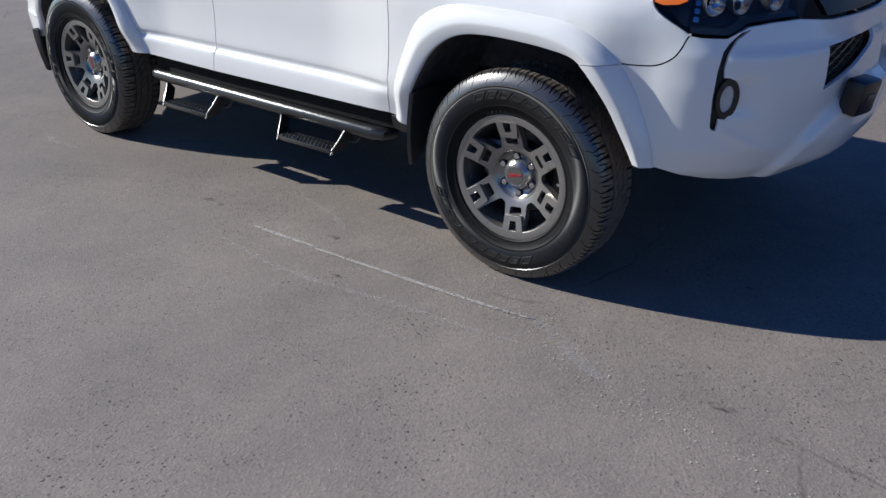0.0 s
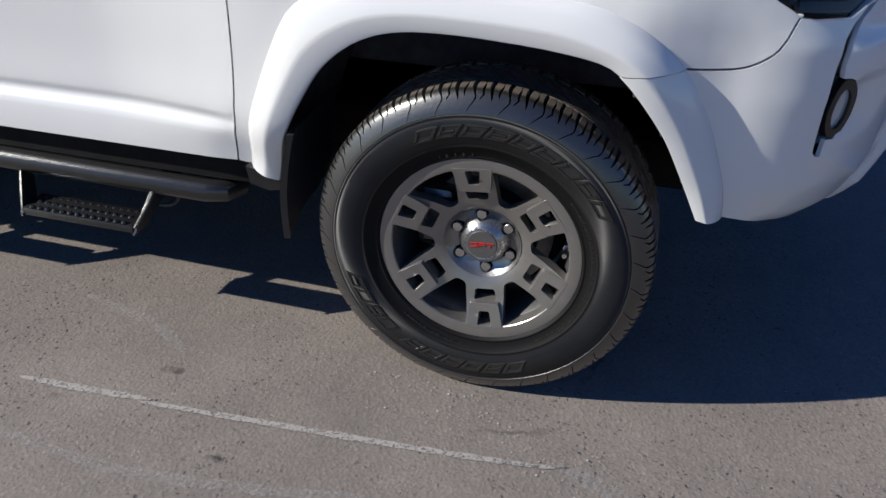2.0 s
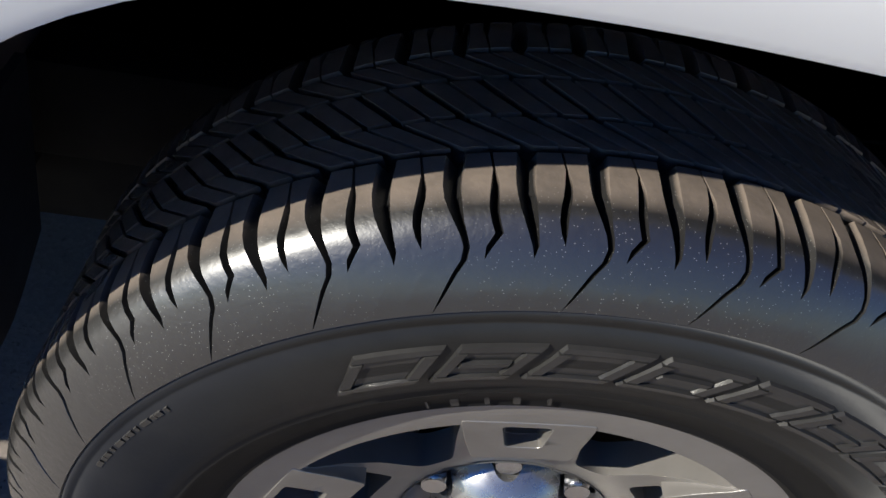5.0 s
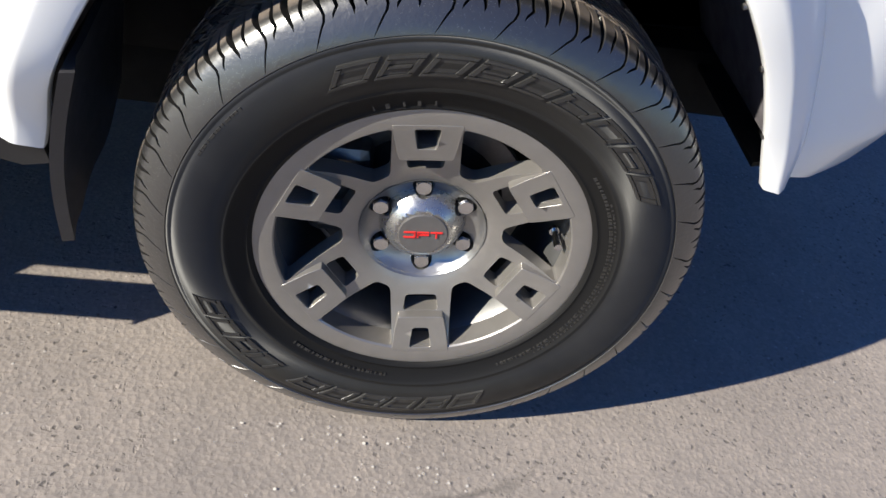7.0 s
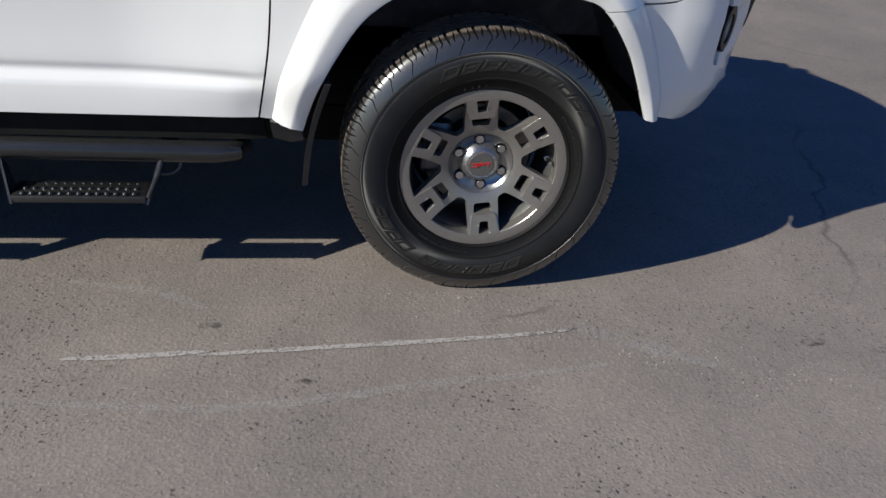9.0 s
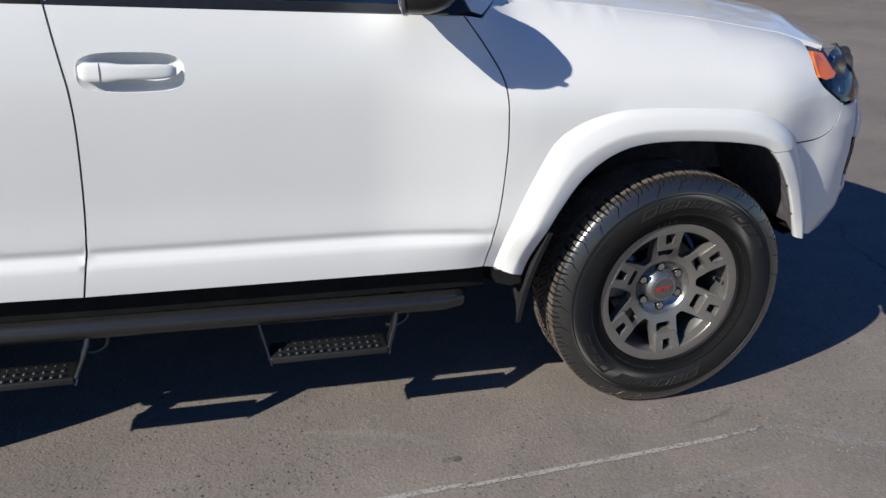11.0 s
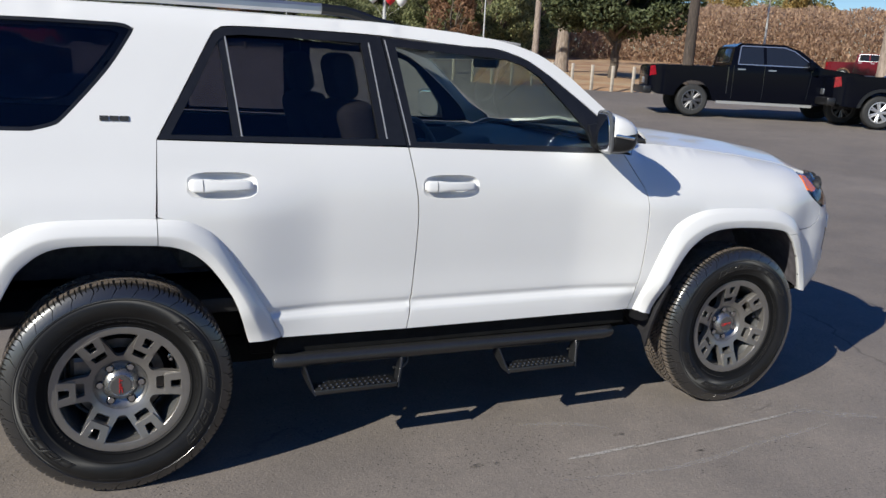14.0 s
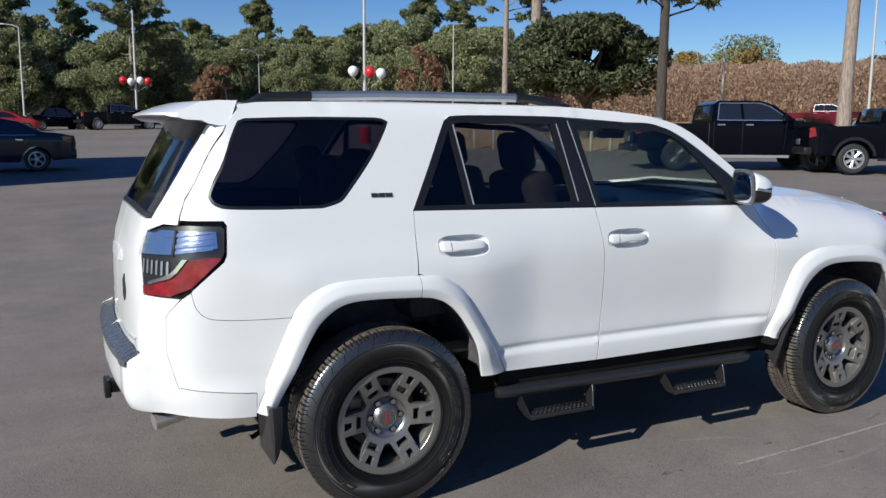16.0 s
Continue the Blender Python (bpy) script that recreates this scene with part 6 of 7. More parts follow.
def steering_wheel():
    m = pose(-1.13, 0.37, 1.10, 0, 66)
    vs, fs = [], []
    n, k = 36, 10
    for i in range(n):
        a = 2 * math.pi * i / n
        for j in range(k):
            b = 2 * math.pi * j / k
            r = 0.185 + 0.016 * math.cos(b)
            vs.append(m @ Vector((r * math.cos(a), r * math.sin(a), 0.016 * math.sin(b))))
    for i in range(n):
        for j in range(k):
            fs.append((i * k + j, i * k + (j + 1) % k, ((i + 1) % n) * k + (j + 1) % k, ((i + 1) % n) * k + j))
    w = raw("steering_wheel", vs, fs, CABIN, suv, "leather steering wheel")
    b = bmesh.new()
    bm_box(b, (0.34, 0.045, 0.02), m @ pose(0, 0, -0.01, 0, 0, 90), 0.008)
    bm_box(b, (0.17, 0.05, 0.02), m @ pose(0.09, 0, -0.01), 0.008)
    bm_box(b, (0.13, 0.15, 0.045), m @ pose(0, 0, 0.0), 0.02)
    part("wheel_spokes", b, CABIN, w)


steering_wheel()
box("rear_view_mirror", (0.03, 0.22, 0.065), pose(-0.97, 0, 1.60, 0, 10, 8), CABIN, suv, 0.02)
raw("mirror_stalk", *tube_data([(-0.955, 0, 1.62), (-0.90, 0, 1.665)], 0.012, 8), CABIN, suv)
rng = random.Random(11)


def earth_mat():
    m = Mat("pine_straw", rough=0.95)
    co = m.coords()
    a, b = m.noise(0.35, 5, 0.6, co), m.noise(14, 5, 0.7, co)
    c = m.ramp(a, [(0.35, (0.31, 0.165, 0.085)), (0.55, (0.43, 0.285, 0.165)), (0.7, (0.38, 0.30, 0.19))])
    m.color(m.mix(0.6, c, m.ramp(b, [(0.3, (0.3, 0.3, 0.3)), (0.7, (0.65, 0.62, 0.58))]), "OVERLAY"))
    m.bump(b, 0.8, 0.05)
    return m.m


def leaf_mat(name, lo, hi):
    m = Mat(name, rough=0.6)
    g = m.t.nodes.new("ShaderNodeNewGeometry")
    c = m.ramp(g.outputs["Random Per Island"], [(0.0, lo), (1.0, hi)])
    m.color(m.mix(0.5, c, m.ramp(m.noise(0.5, 3), [(0.3, (0.35, 0.35, 0.35)), (0.7, (0.65, 0.65, 0.6))]), "OVERLAY"))
    m.set("Specular IOR Level", 0.3)
    # thin leaves let part of the light through
    tl, mx = m.t.nodes.new("ShaderNodeBsdfTranslucent"), m.t.nodes.new("ShaderNodeMixShader")
    mx.inputs[0].default_value = 0.42
    m.link(m.b.inputs["Base Color"].links[0].from_socket, tl.inputs["Color"])
    m.link(m.b.outputs[0], mx.inputs[1]), m.link(tl.outputs[0], mx.inputs[2])
    m.link(mx.outputs[0], m.t.nodes["Material Output"].inputs[0])
    return m.m


def bark_mat(name, lo, hi, scale=(9, 9, 1.6)):
    m = Mat(name, rough=0.95)
    mp = m.t.nodes.new("ShaderNodeMapping")
    mp.inputs["Scale"].default_value = scale
    m.link(m.coords(), mp.inputs["Vector"])
    n = m.noise(1.6, 6, 0.7, mp.outputs[0])
    m.color(m.ramp(n, [(0.35, lo), (0.65, hi)]))
    m.bump(n, 1.0, 0.03)
    return m.m


EARTH = earth_mat()
OAKLEAF = leaf_mat("oak_leaf", (0.018, 0.028, 0.014), (0.165, 0.190, 0.095))
WOODLEAF = leaf_mat("wood_leaf", (0.070, 0.095, 0.048), (0.420, 0.425, 0.215))
PINELEAF = leaf_mat("pine_needle", (0.060, 0.085, 0.040), (0.29, 0.30, 0.135))
DRYLEAF = leaf_mat("dry_leaf", (0.17, 0.09, 0.055), (0.36, 0.215, 0.13))
TWIG = leaf_mat("bare_twig", (0.27, 0.175, 0.122), (0.50, 0.345, 0.240))
GOLDLEAF = leaf_mat("golden_leaf", (0.20, 0.145, 0.05), (0.46, 0.32, 0.13))
PINEBARK = bark_mat("pine_bark", (0.15, 0.115, 0.09), (0.34, 0.28, 0.24))
DARKBARK = bark_mat("dark_pine_bark", (0.030, 0.024, 0.020), (0.085, 0.066, 0.054))
OAKBARK = bark_mat("oak_bark", (0.05, 0.04, 0.03), (0.14, 0.11, 0.085))
GREYPOLE = speckled("galvanised_pole", (0.42, 0.42, 0.41), 0.5, 0.1, 8)
WHITEBALL = Mat("white_balloon", (0.78, 0.78, 0.76), 0.25).m
REDBALL = Mat("red_balloon", (0.62, 0.02, 0.03), 0.25).m
BLACKPAINT = paint_mat("black_paint", (0.0025, 0.003, 0.006), 0.08, 0.0)
BLACKPAINT.node_tree.nodes["Principled BSDF"].inputs["Specular IOR Level"].default_value = 0.09
NAVYPAINT = paint_mat("dark_blue_paint", (0.018, 0.022, 0.034), 0.12, 0.0)
DARKREDPAINT = paint_mat("dark_red_paint", (0.10, 0.004, 0.010), 0.2, 0.0)
REDPAINT = paint_mat("red_paint", (0.45, 0.015, 0.02), 0.25)
CARGLASS = Mat("car_glass", (0.012, 0.014, 0.018), 0.05, 0.0, 0.5).m
OLDRUBBER = speckled("old_rubber", (0.02, 0.02, 0.02), 0.7, 0.2, 20)
SILVERRIM = speckled("silver_rim", (0.5, 0.5, 0.51), 0.35, 0.1, 20, 0, 0.7)


def at(az, d, eye=(-4.0, -3.9)):
    """A place by bearing and distance from the rear end's side of the lot, on the ground."""
    x, y = eye[0] + d * math.cos(radians(az)), eye[1] + d * math.sin(radians(az))
    return Vector((x, y, rise(x, y)))


def verge():
    """Pine-straw bed beyond the edge of the asphalt, one sheet, a hand high."""
    vs, fs = [], []
    rows = [27.5, 28.0, 34, 42, 55, 75, 110, 170, 300]
    azs = np.linspace(-5, 63, 40)
    for i, d in enumerate(rows):
        for a in azs:
            dd = d * (1.22 + 0.004 * (a - 45) + 0.02 * math.sin(a * 0.9)) if i < 3 else d * 1.2
            p = at(a, dd)
            vs.append((p.x, p.y, p.z + (0.0 if i == 0 else 0.10) + (0.03 * math.sin(3 * p.x) * math.sin(2.3 * p.y) if i > 1 else 0)))
    n = len(azs)
    for i in range(len(rows) - 1):
        for j in range(n - 1):
            fs.append((i * n + j, (i + 1) * n + j, (i + 1) * n + j + 1, i * n + j + 1))
    return raw("verge", vs, fs, EARTH, None, "", 60, False)


tagged(verge(), "brown pine-straw verge beside the asphalt", "ground", kind="structure")


# ---------------------------------------------------------------- trees
def leaf_cards(blobs, count, size, rg, flat=0.0, long=1.0):
    """Small bent leaf tufts scattered on the skins of blobs."""
    vs, fs = [], []
    tot = sum(b[3] ** 2 for b in blobs)
    for bx, by, bz, br, sq in blobs:
        for _ in range(max(3, int(count * br * br / tot))):
            d = Vector((rg.gauss(0, 1), rg.gauss(0, 1), rg.gauss(0, 1) + 0.25)).normalized()
            r = br * (0.72 + 0.38 * rg.random())
            c = Vector((bx, by, bz)) + Vector((d.x * r, d.y * r, d.z * r * sq))
            s = size * (0.6 + 0.8 * rg.random())
            a = Vector((rg.gauss(0, 1), rg.gauss(0, 1), rg.gauss(0, 1) * (1 - flat))).normalized()
            b = a.cross(d + Vector((rg.gauss(0, 0.5), rg.gauss(0, 0.5), rg.gauss(0, 0.5)))).normalized()
            k = len(vs)
            n = a.cross(b) * s * 0.35
            vs += [c - a * s * long, c + b * s * 0.55 + n, c + a * s * long, c - b * s * 0.55 + n]
            fs += [(k, k + 1, k + 2), (k, k + 2, k + 3)]
    return vs, fs


def limb(p0, p1, r0, r1, rg, bend=0.1):
    p0, p1 = Vector(p0), Vector(p1)
    n = 6
    pts = []
    for i in range(n + 1):
        t = i / n
        w = math.sin(math.pi * t) * bend * (p1 - p0).length
        pts.append(p0.lerp(p1, t) + Vector((rg.gauss(0, 0.3), rg.gauss(0, 0.3), 0)) * w)
    return tube_data(pts, [r0 + (r1 - r0) * i / n for i in range(n + 1)], 8)


def broad_tree(name, h, w, leaf, bark, seed, count=5000, size=0.22, clear=0.22, dens=26, clump=0.10):
    """A spreading tree: tapered trunk, forked limbs and a ragged crown."""
    rg = random.Random(seed)
    blobs = []
    for i in range(dens):
        a, t = rg.random() * 2 * math.pi, rg.random()
        z = h * (clear + 0.08 + (0.92 - clear - 0.12) * t)
        reach = w / 2 * (0.9 * math.sin(math.pi * (0.18 + 0.74 * t)) ** 0.8) * rg.random() ** 0.45
        br = w * clump * (1.0 + 0.9 * rg.random())
        blobs.append((reach * math.cos(a), reach * math.sin(a), z, br, 0.75))
    thing = empty(name)
    items = [limb((0, 0, -0.2), (rg.gauss(0, 0.2), rg.gauss(0, 0.2), h * (clear + 0.1)), h * 0.035, h * 0.026, rg, 0.05)]
    for b in blobs[::2]:
        items.append(limb((0, 0, h * (clear * 0.8 + 0.1 * rg.random())), (b[0] * 0.9, b[1] * 0.9, b[2]), h * 0.017, h * 0.004, rg))
    raw("trunk", *gather(items), bark, thing, "", 60)
    raw("crown", *leaf_cards(blobs, count, size, rg), leaf, thing, "", 0, False)
    return thing


def pine_tree(name, h, leaf, bark, seed, r=0.26, low=0.62, count=3500, spread=3.0):
    """A tall bare bole with tufted boughs near its top."""
    rg = random.Random(seed)
    thing = empty(name)
    items, blobs = [], []
    top = (rg.gauss(0, 0.25), rg.gauss(0, 0.25), h)
    n = 10
    pts = [Vector((top[0] * (i / n) ** 1.5, top[1] * (i / n) ** 1.5, -0.2 + (h + 0.2) * i / n)) for i in range(n + 1)]
    items.append(tube_data(pts, [r * (1.15 if i == 0 else 1.0) * (1 - 0.75 * (i / n) ** 1.3) for i in range(n + 1)], 14))
    for i in range(34):
        t = low + (1 - low) * (i + rg.random()) / 34
        a = rg.random() * 2 * math.pi
        l = spread * (1.15 - 0.75 * (t - low) / (1 - low)) * (0.6 + 0.5 * rg.random())
        up = rg.gauss(0.22, 0.16)
        e = (l * math.cos(a), l * math.sin(a), h * t + l * up)
        items.append(limb((0, 0, h * t), e, r * 0.22, r * 0.06, rg, 0.12))
        for k in range(5):
            q = 0.35 + 0.17 * k
            blobs.append((e[0] * q + rg.gauss(0, 0.30), e[1] * q + rg.gauss(0, 0.30), h * t + l * up * q + rg.gauss(0.10, 0.18), 0.24 + 0.34 * rg.random(), 0.72))
    raw("trunk", *gather(items), bark, thing, "", 60)
    raw("crown", *leaf_cards(blobs, count, 0.12, rg, 0.0, 1.9), leaf, thing, "", 0, False)
    return thing


def plant(tree, p, s=1.0, turn=0.0):
    tree.matrix_world = Matrix.Translation(p) @ pose(0, 0, 0, 0, 0, turn)
    return tree


# tall pines by the edge of the lot
for az, d, h, r, sd in ((57.5, 50, 26, 0.37, 1), (49.0, 38, 18, 0.24, 2), (37.75, 44, 26, 0.33, 3), (59.6, 66, 20, 0.26, 4)):
    tagged(plant(pine_tree("pine_tree", h, PINELEAF, DARKBARK if sd == 2 else PINEBARK, 20 + sd, r, {1: 0.315, 2: 0.315, 3: 0.36, 4: 0.42}[sd], 9000, 4.6), at(az, d)), "tall pine with a bare straight bole on the verge", "tree", "pines on the verge")
# the dark evergreen oak
tagged(plant(broad_tree("oak_tree", 7.0, 9.2, OAKLEAF, OAKBARK, 5, 30000, 0.125, 0.31, 64, 0.068), at(54.0, 45)), "dense dark evergreen oak on the verge", "tree")
# the wood behind the lot
proto = [broad_tree("wood_tree", 12.0, 12.0, WOODLEAF, OAKBARK, 30 + i, 30000, 0.155, 0.05, 95, 0.066) for i in range(3)]
spots = [(66.0, 84, 0), (70.5, 92, 1), (73.5, 80, 2), (77.0, 90, 0), (80.5, 96, 1), (83.0, 86, 2), (86.0, 82, 0), (89.0, 90, 1), (92.0, 84, 2), (95.0, 88, 0), (98.5, 85, 1), (102, 88, 2), (68, 105, 1), (60.8, 88, 2), (62.8, 80, 0), (75.5, 108, 0), (85, 110, 2), (91, 112, 1), (72.0, 101, 2), (79.0, 102, 1), (82.0, 104, 0), (94.0, 106, 2), (97.0, 100, 0), (88.0, 108, 1), (65.0, 104, 2)]
for i, (az, d, k) in enumerate(spots):
    t = copy_thing(proto[k], Matrix())
    p = at(az, d)
    s = (0.9 + 0.2 * rng.random()) * (0.93 if az > 88 else 0.77 if az > 66.5 else 0.90) * d / 88
    t.matrix_world = Matrix.Translation(p) @ pose(0, 0, 0, 0, 0, 360 * rng.random()) @ Matrix.Diagonal((s, s, s * (0.9 + 0.2 * rng.random()), 1))
    tagged(t, "leafy evergreen tree in the wood behind the lot", "tree", "trees behind the lot")
for t in proto:
    for c in list(t.children):
        bpy.data.objects.remove(c)
    bpy.data.objects.remove(t)
for az, d, h, sd, sp in ((84.6, 80, 13.2, 1, 4.6), (76.7, 92, 13.4, 2, 2.6), (91.4, 90, 14.0, 3, 3.6), (73.4, 100, 10.4, 4, 3.0), (98.0, 96, 15, 6, 4.0), (65.4, 92, 13.4, 7, 3.4), (88.0, 96, 12.5, 8, 3.2), (62.4, 96, 13.5, 9, 3.2), (80.6, 100, 10.8, 10, 3.0), (69.6, 98, 10.4, 11, 3.0)):
    tagged(plant(pine_tree("pine_tree", h, PINELEAF, PINEBARK, 50 + sd, 0.20, 0.42, 12000, sp), at(az, d)), "tall pine rising above the wood", "tree", "pines in the wood")
for az, d, h, w, sd in ((79.2, 76, 5.5, 4.5, 1), (65.4, 74, 7.5, 5.0, 2)):
    tagged(plant(broad_tree("dry_tree", h, w, DRYLEAF, OAKBARK, 70 + sd, 3500, 0.16, 0.1, 24), at(az, d)), "small brown-leaved winter tree", "tree")
for az, d, h, w, sd, lf in ((44.0, 150, 12.8, 20, 1, WOODLEAF), (48.0, 150, 12.0, 10, 2, GOLDLEAF), (43.2, 140, 11.5, 9, 3, GOLDLEAF), (34.0, 120, 11, 12, 4, DRYLEAF), (28, 120, 12, 12, 5, WOODLEAF)):
    tagged(plant(broad_tree("far_tree", h, w, lf, OAKBARK, 80 + sd, 9000, 0.24, 0.12, 34), at(az, d)), "distant tree with autumn colouring", "tree")


def shrub_bank():
    """A band of bare reddish twigs in winter."""
    rg = random.Random(9)
    vs, fs = [], []
    for _ in range(230000):
        az = 8 + 56 * rg.random()
        d = 92 + 26 * rg.random()
        p = at(az, d)
        t = rg.random()
        h = 7.2 * (0.96 + 0.03 * math.sin(az * 2.1) + 0.06 * rg.random()) * (0.86 + 0.14 * (d - 92) / 26)
        z = p.z + h * t ** 1.1
        s = 0.05 + 0.15 * rg.random()
        w = 0.016 + 0.032 * rg.random()
        lean = Vector((rg.gauss(0, 0.55), rg.gauss(0, 0.55), 1)).normalized() * s
        side = Vector((rg.gauss(0, 1), rg.gauss(0, 1), 0)).normalized() * w
        k = len(vs)
        c = Vector((p.x, p.y, z))
        vs += [c - side - lean, c + side - lean, c + side * 2.2 + lean, c - side * 2.2 + lean]
        fs.append((k, k + 1, k + 2, k + 3))
    return raw("winter_shrubs", vs, fs, TWIG, None, "", 0, False)


tagged(shrub_bank(), "thicket of bare reddish-brown winter shrubs", "shrubs", kind="stuff")


# ---------------------------------------------------------------- poles, balloons, posts
def lamp_pole(p, h, balloons=(), bh=4.0, arm=True, r=0.07, turn=0.0, bsize=0.21):
    thing = tagged(empty("light_pole", Matrix.Translation(p) @ pose(0, 0, 0, 0, 0, turn)), "slim grey car-park light pole" + (" with a red base" if balloons else ""), "light pole")
    raw("pole", *tube_data([(0, 0, 0), (0, 0, h / 2), (0, 0, h)], [r, r * 0.85, r * 0.6], 12), GREYPOLE, thing)
    if balloons:
        bm = bmesh.new()
        bm_cyl(bm, 0.30, 0.8, pose(0, 0, 0.4), 20)
        part("pole_base", bm, REDPAINT, thing, "red concrete base")
    if arm:
        raw("lamp_arm", *tube_data([(0, 0, h - 0.05), (0.5, 0, h + 0.15), (1.1, 0, h + 0.2)], 0.035, 8), GREYPOLE, thing)
        box("lamp_head", (0.6, 0.26, 0.12), pose(1.3, 0, h + 0.2), GREYPOLE, thing, 0.04)
    for i, (dx, dz, red) in enumerate(balloons):
        bm = bmesh.new()
        bmesh.ops.create_uvsphere(bm, u_segments=20, v_segments=14, radius=bsize)
        for v in bm.verts:
            if v.co.z < 0:
                v.co.z *= 1.2
                v.co.x *= 1 - 0.25 * (v.co.z / bsize) ** 2
                v.co.y *= 1 - 0.25 * (v.co.z / bsize) ** 2
        bm_cyl(bm, 0.012, 0.05, pose(0, 0, -bsize * 1.2 - 0.01), 8, 0.025)
        bmesh.ops.transform(bm, matrix=Matrix.Translation((dx, -0.25, bh + dz)), verts=bm.verts)
        b = part("balloon", bm, REDBALL if red else WHITEBALL, thing, ("red" if red else "white") + " balloon")
        raw("balloon_string", *tube_data([(dx, -0.25, bh + dz - bsize * 1.2), (0, 0, bh - 0.9)], 0.006, 5), WHITEBALL, thing)
    return thing


lamp_pole(at(69.35, 40), 9.0, [(-0.55, 0.03, 0), (0.26, 0.0, 1), (0.78, -0.06, 0)], 3.42, True, 0.085, -20, 0.25)
lamp_pole(at(84.4, 68), 9.0, [(-0.9, 0.0, 1), (-0.35, -0.1, 0), (0.35, 0.0, 0), (0.9, -0.05, 1)], 3.7, False, 0.10, -5, 0.28)
lamp_pole(at(91.0, 75), 8.0, (), 0, True, 0.09, 160)
lamp_pole(at(63.2, 70), 8.5, (), 0, True, 0.07, 20)
lamp_pole(at(45.1, 75), 6.5, (), 0, False, 0.11)
lamp_pole(at(36.4, 46), 9.0, (), 0, True, 0.07, 60)
lamp_pole(at(76.5, 70), 6.0, (), 0, True, 0.05, 200)
post = box("fence_post", (0.10, 0.10, 1.0), pose(0, 0, 0.5), speckled("weathered_wood", (0.40, 0.345, 0.28), 0.9, 0.2, 6, 0.3), None, 0.012)
tagged(post, "short weathered wooden bollard at the asphalt's edge", "post", "posts along the verge")
for i in range(22):
    az = 36 + 1.35 * i
    p = at(az, 27.3 * (1.22 + 0.004 * (az - 45) + 0.02 * math.sin(az * 0.9)))
    if i:
        copy_thing(post, Matrix.Translation(p))
    else:
        post.matrix_world = Matrix.Translation(p)


# ---------------------------------------------------------------- other vehicles
def simple_wheel(parent, x, y, r, w, rim, spokes=6):
    wh = lathe_data([(r * 0.62, -w / 2), (r * 0.70, -w / 2 - 0.01), (r * 0.9, -w / 2 - 0.005), (r * 0.98, -w / 2 + 0.03), (r, 0), (r * 0.98, w / 2 - 0.03), (r * 0.7, w / 2), (r * 0.55, w / 2)], 40)
    sg = 1 if y < 0 else -1
    m = Matrix.Translation((x, y, r)) @ Matrix.Diagonal((1, sg, 1, 1))
    ty = raw("wheel", [m @ Vector(v) for v in wh[0]], wh[1], OLDRUBBER, parent)
    items = [lathe_data([(r * 0.56, -w / 2 + 0.03), (r * 0.60, -w / 2 - 0.008), (r * 0.66, -w / 2 - 0.006), (r * 0.64, 0.02), (r * 0.56, 0.04)], 40)]
    for i in range(spokes):
        a = 2 * math.pi * i / spokes
        for da in (-0.12, 0.12):
            c, s = math.cos(a + da), math.sin(a + da)
            p0, p1 = Vector((0.1 * r * c, -w / 2 + 0.025, 0.1 * r * s)), Vector((0.6 * r * c, -w / 2 + 0.01, 0.6 * r * s))
            items.append(tube_data([p0, p1], [0.07 * r, 0.05 * r], 6))
    items.append(lathe_data([(0.0, -w / 2 + 0.0), (0.13 * r, -w / 2 + 0.0), (0.16 * r, -w / 2 + 0.03), (0, -w / 2 + 0.05)], 20, False))
    d = gather(items)
    raw("rim", [m @ Vector(v) for v in d[0]], d[1], rim, ty)
    raw("wheel_well", [m @ Vector(v) for v in lathe_data([(0.0, 0.02), (r * 0.55, 0.02), (r * 0.55, 0.06), (0.0, 0.06)], 24, False)[0]], lathe_data([(0.0, 0.02), (r * 0.55, 0.02), (r * 0.55, 0.06), (0.0, 0.06)], 24, False)[1], OLDRUBBER, ty)


def arc_pts(cx, cz, r, a0, a1, n=10):
    return [(cx + r * math.cos(radians(a)), cz + r * math.sin(radians(a))) for a in np.linspace(a0, a1, n)]


def vehicle(name, m, label, paint, outline, half, belt, top, wheels, r, glass, rim, extras, lean=0.30, spokes=6, category="car"):
    """A vehicle from its side outline; half width narrows above the belt. extras: (name, side outline, material, proud)."""
    thing = tagged(empty(name, m), label, category)

    def wy(x, z):
        w = half - 0.05 * max(0, (0.55 - z) / 0.4) ** 2
        if z > belt:
            w -= lean * (z - belt)
        x0, x1 = outline_x
        e = max(0, (x - (x1 - 0.55)) / 0.55, ((x0 + 0.45) - x) / 0.45)
        return w - 0.20 * e ** 2.2
    xs = [p[0] for p in outline]
    outline_x = (min(xs), max(xs))
    vs, fs = cut_sheet(outline, (), 0.16, 0.10)
    d = sheet_solid(vs, fs, lambda x, z: Vector((x, -wy(x, z), z)), lambda x, z: Vector((x, wy(x, z), z)))
    body = raw("body", *d, paint, thing, "", 40)
    bv = body.modifiers.new("soft", "BEVEL")
    bv.width, bv.segments, bv.limit_method, bv.angle_limit = 0.03, 2, "ANGLE", radians(50)
    for nm, o, mat, off in [("window", g, CARGLASS, 0.004) for g in glass] + list(extras):
        v, f = cut_sheet(o, (), 0.2, 0.12)
        q = sheet_solid(v, f, lambda x, z: Vector((x, -wy(x, z) - off, z)), lambda x, z: Vector((x, -wy(x, z) + 0.02, z)))
        raw(nm, *q, mat, thing), raw(nm, *flip(q), mat, thing)
    for x in wheels:
        for y in (-half + 0.12, half - 0.12):
            simple_wheel(thing, x, y, r, 0.25, rim, spokes)
    return thing, wy


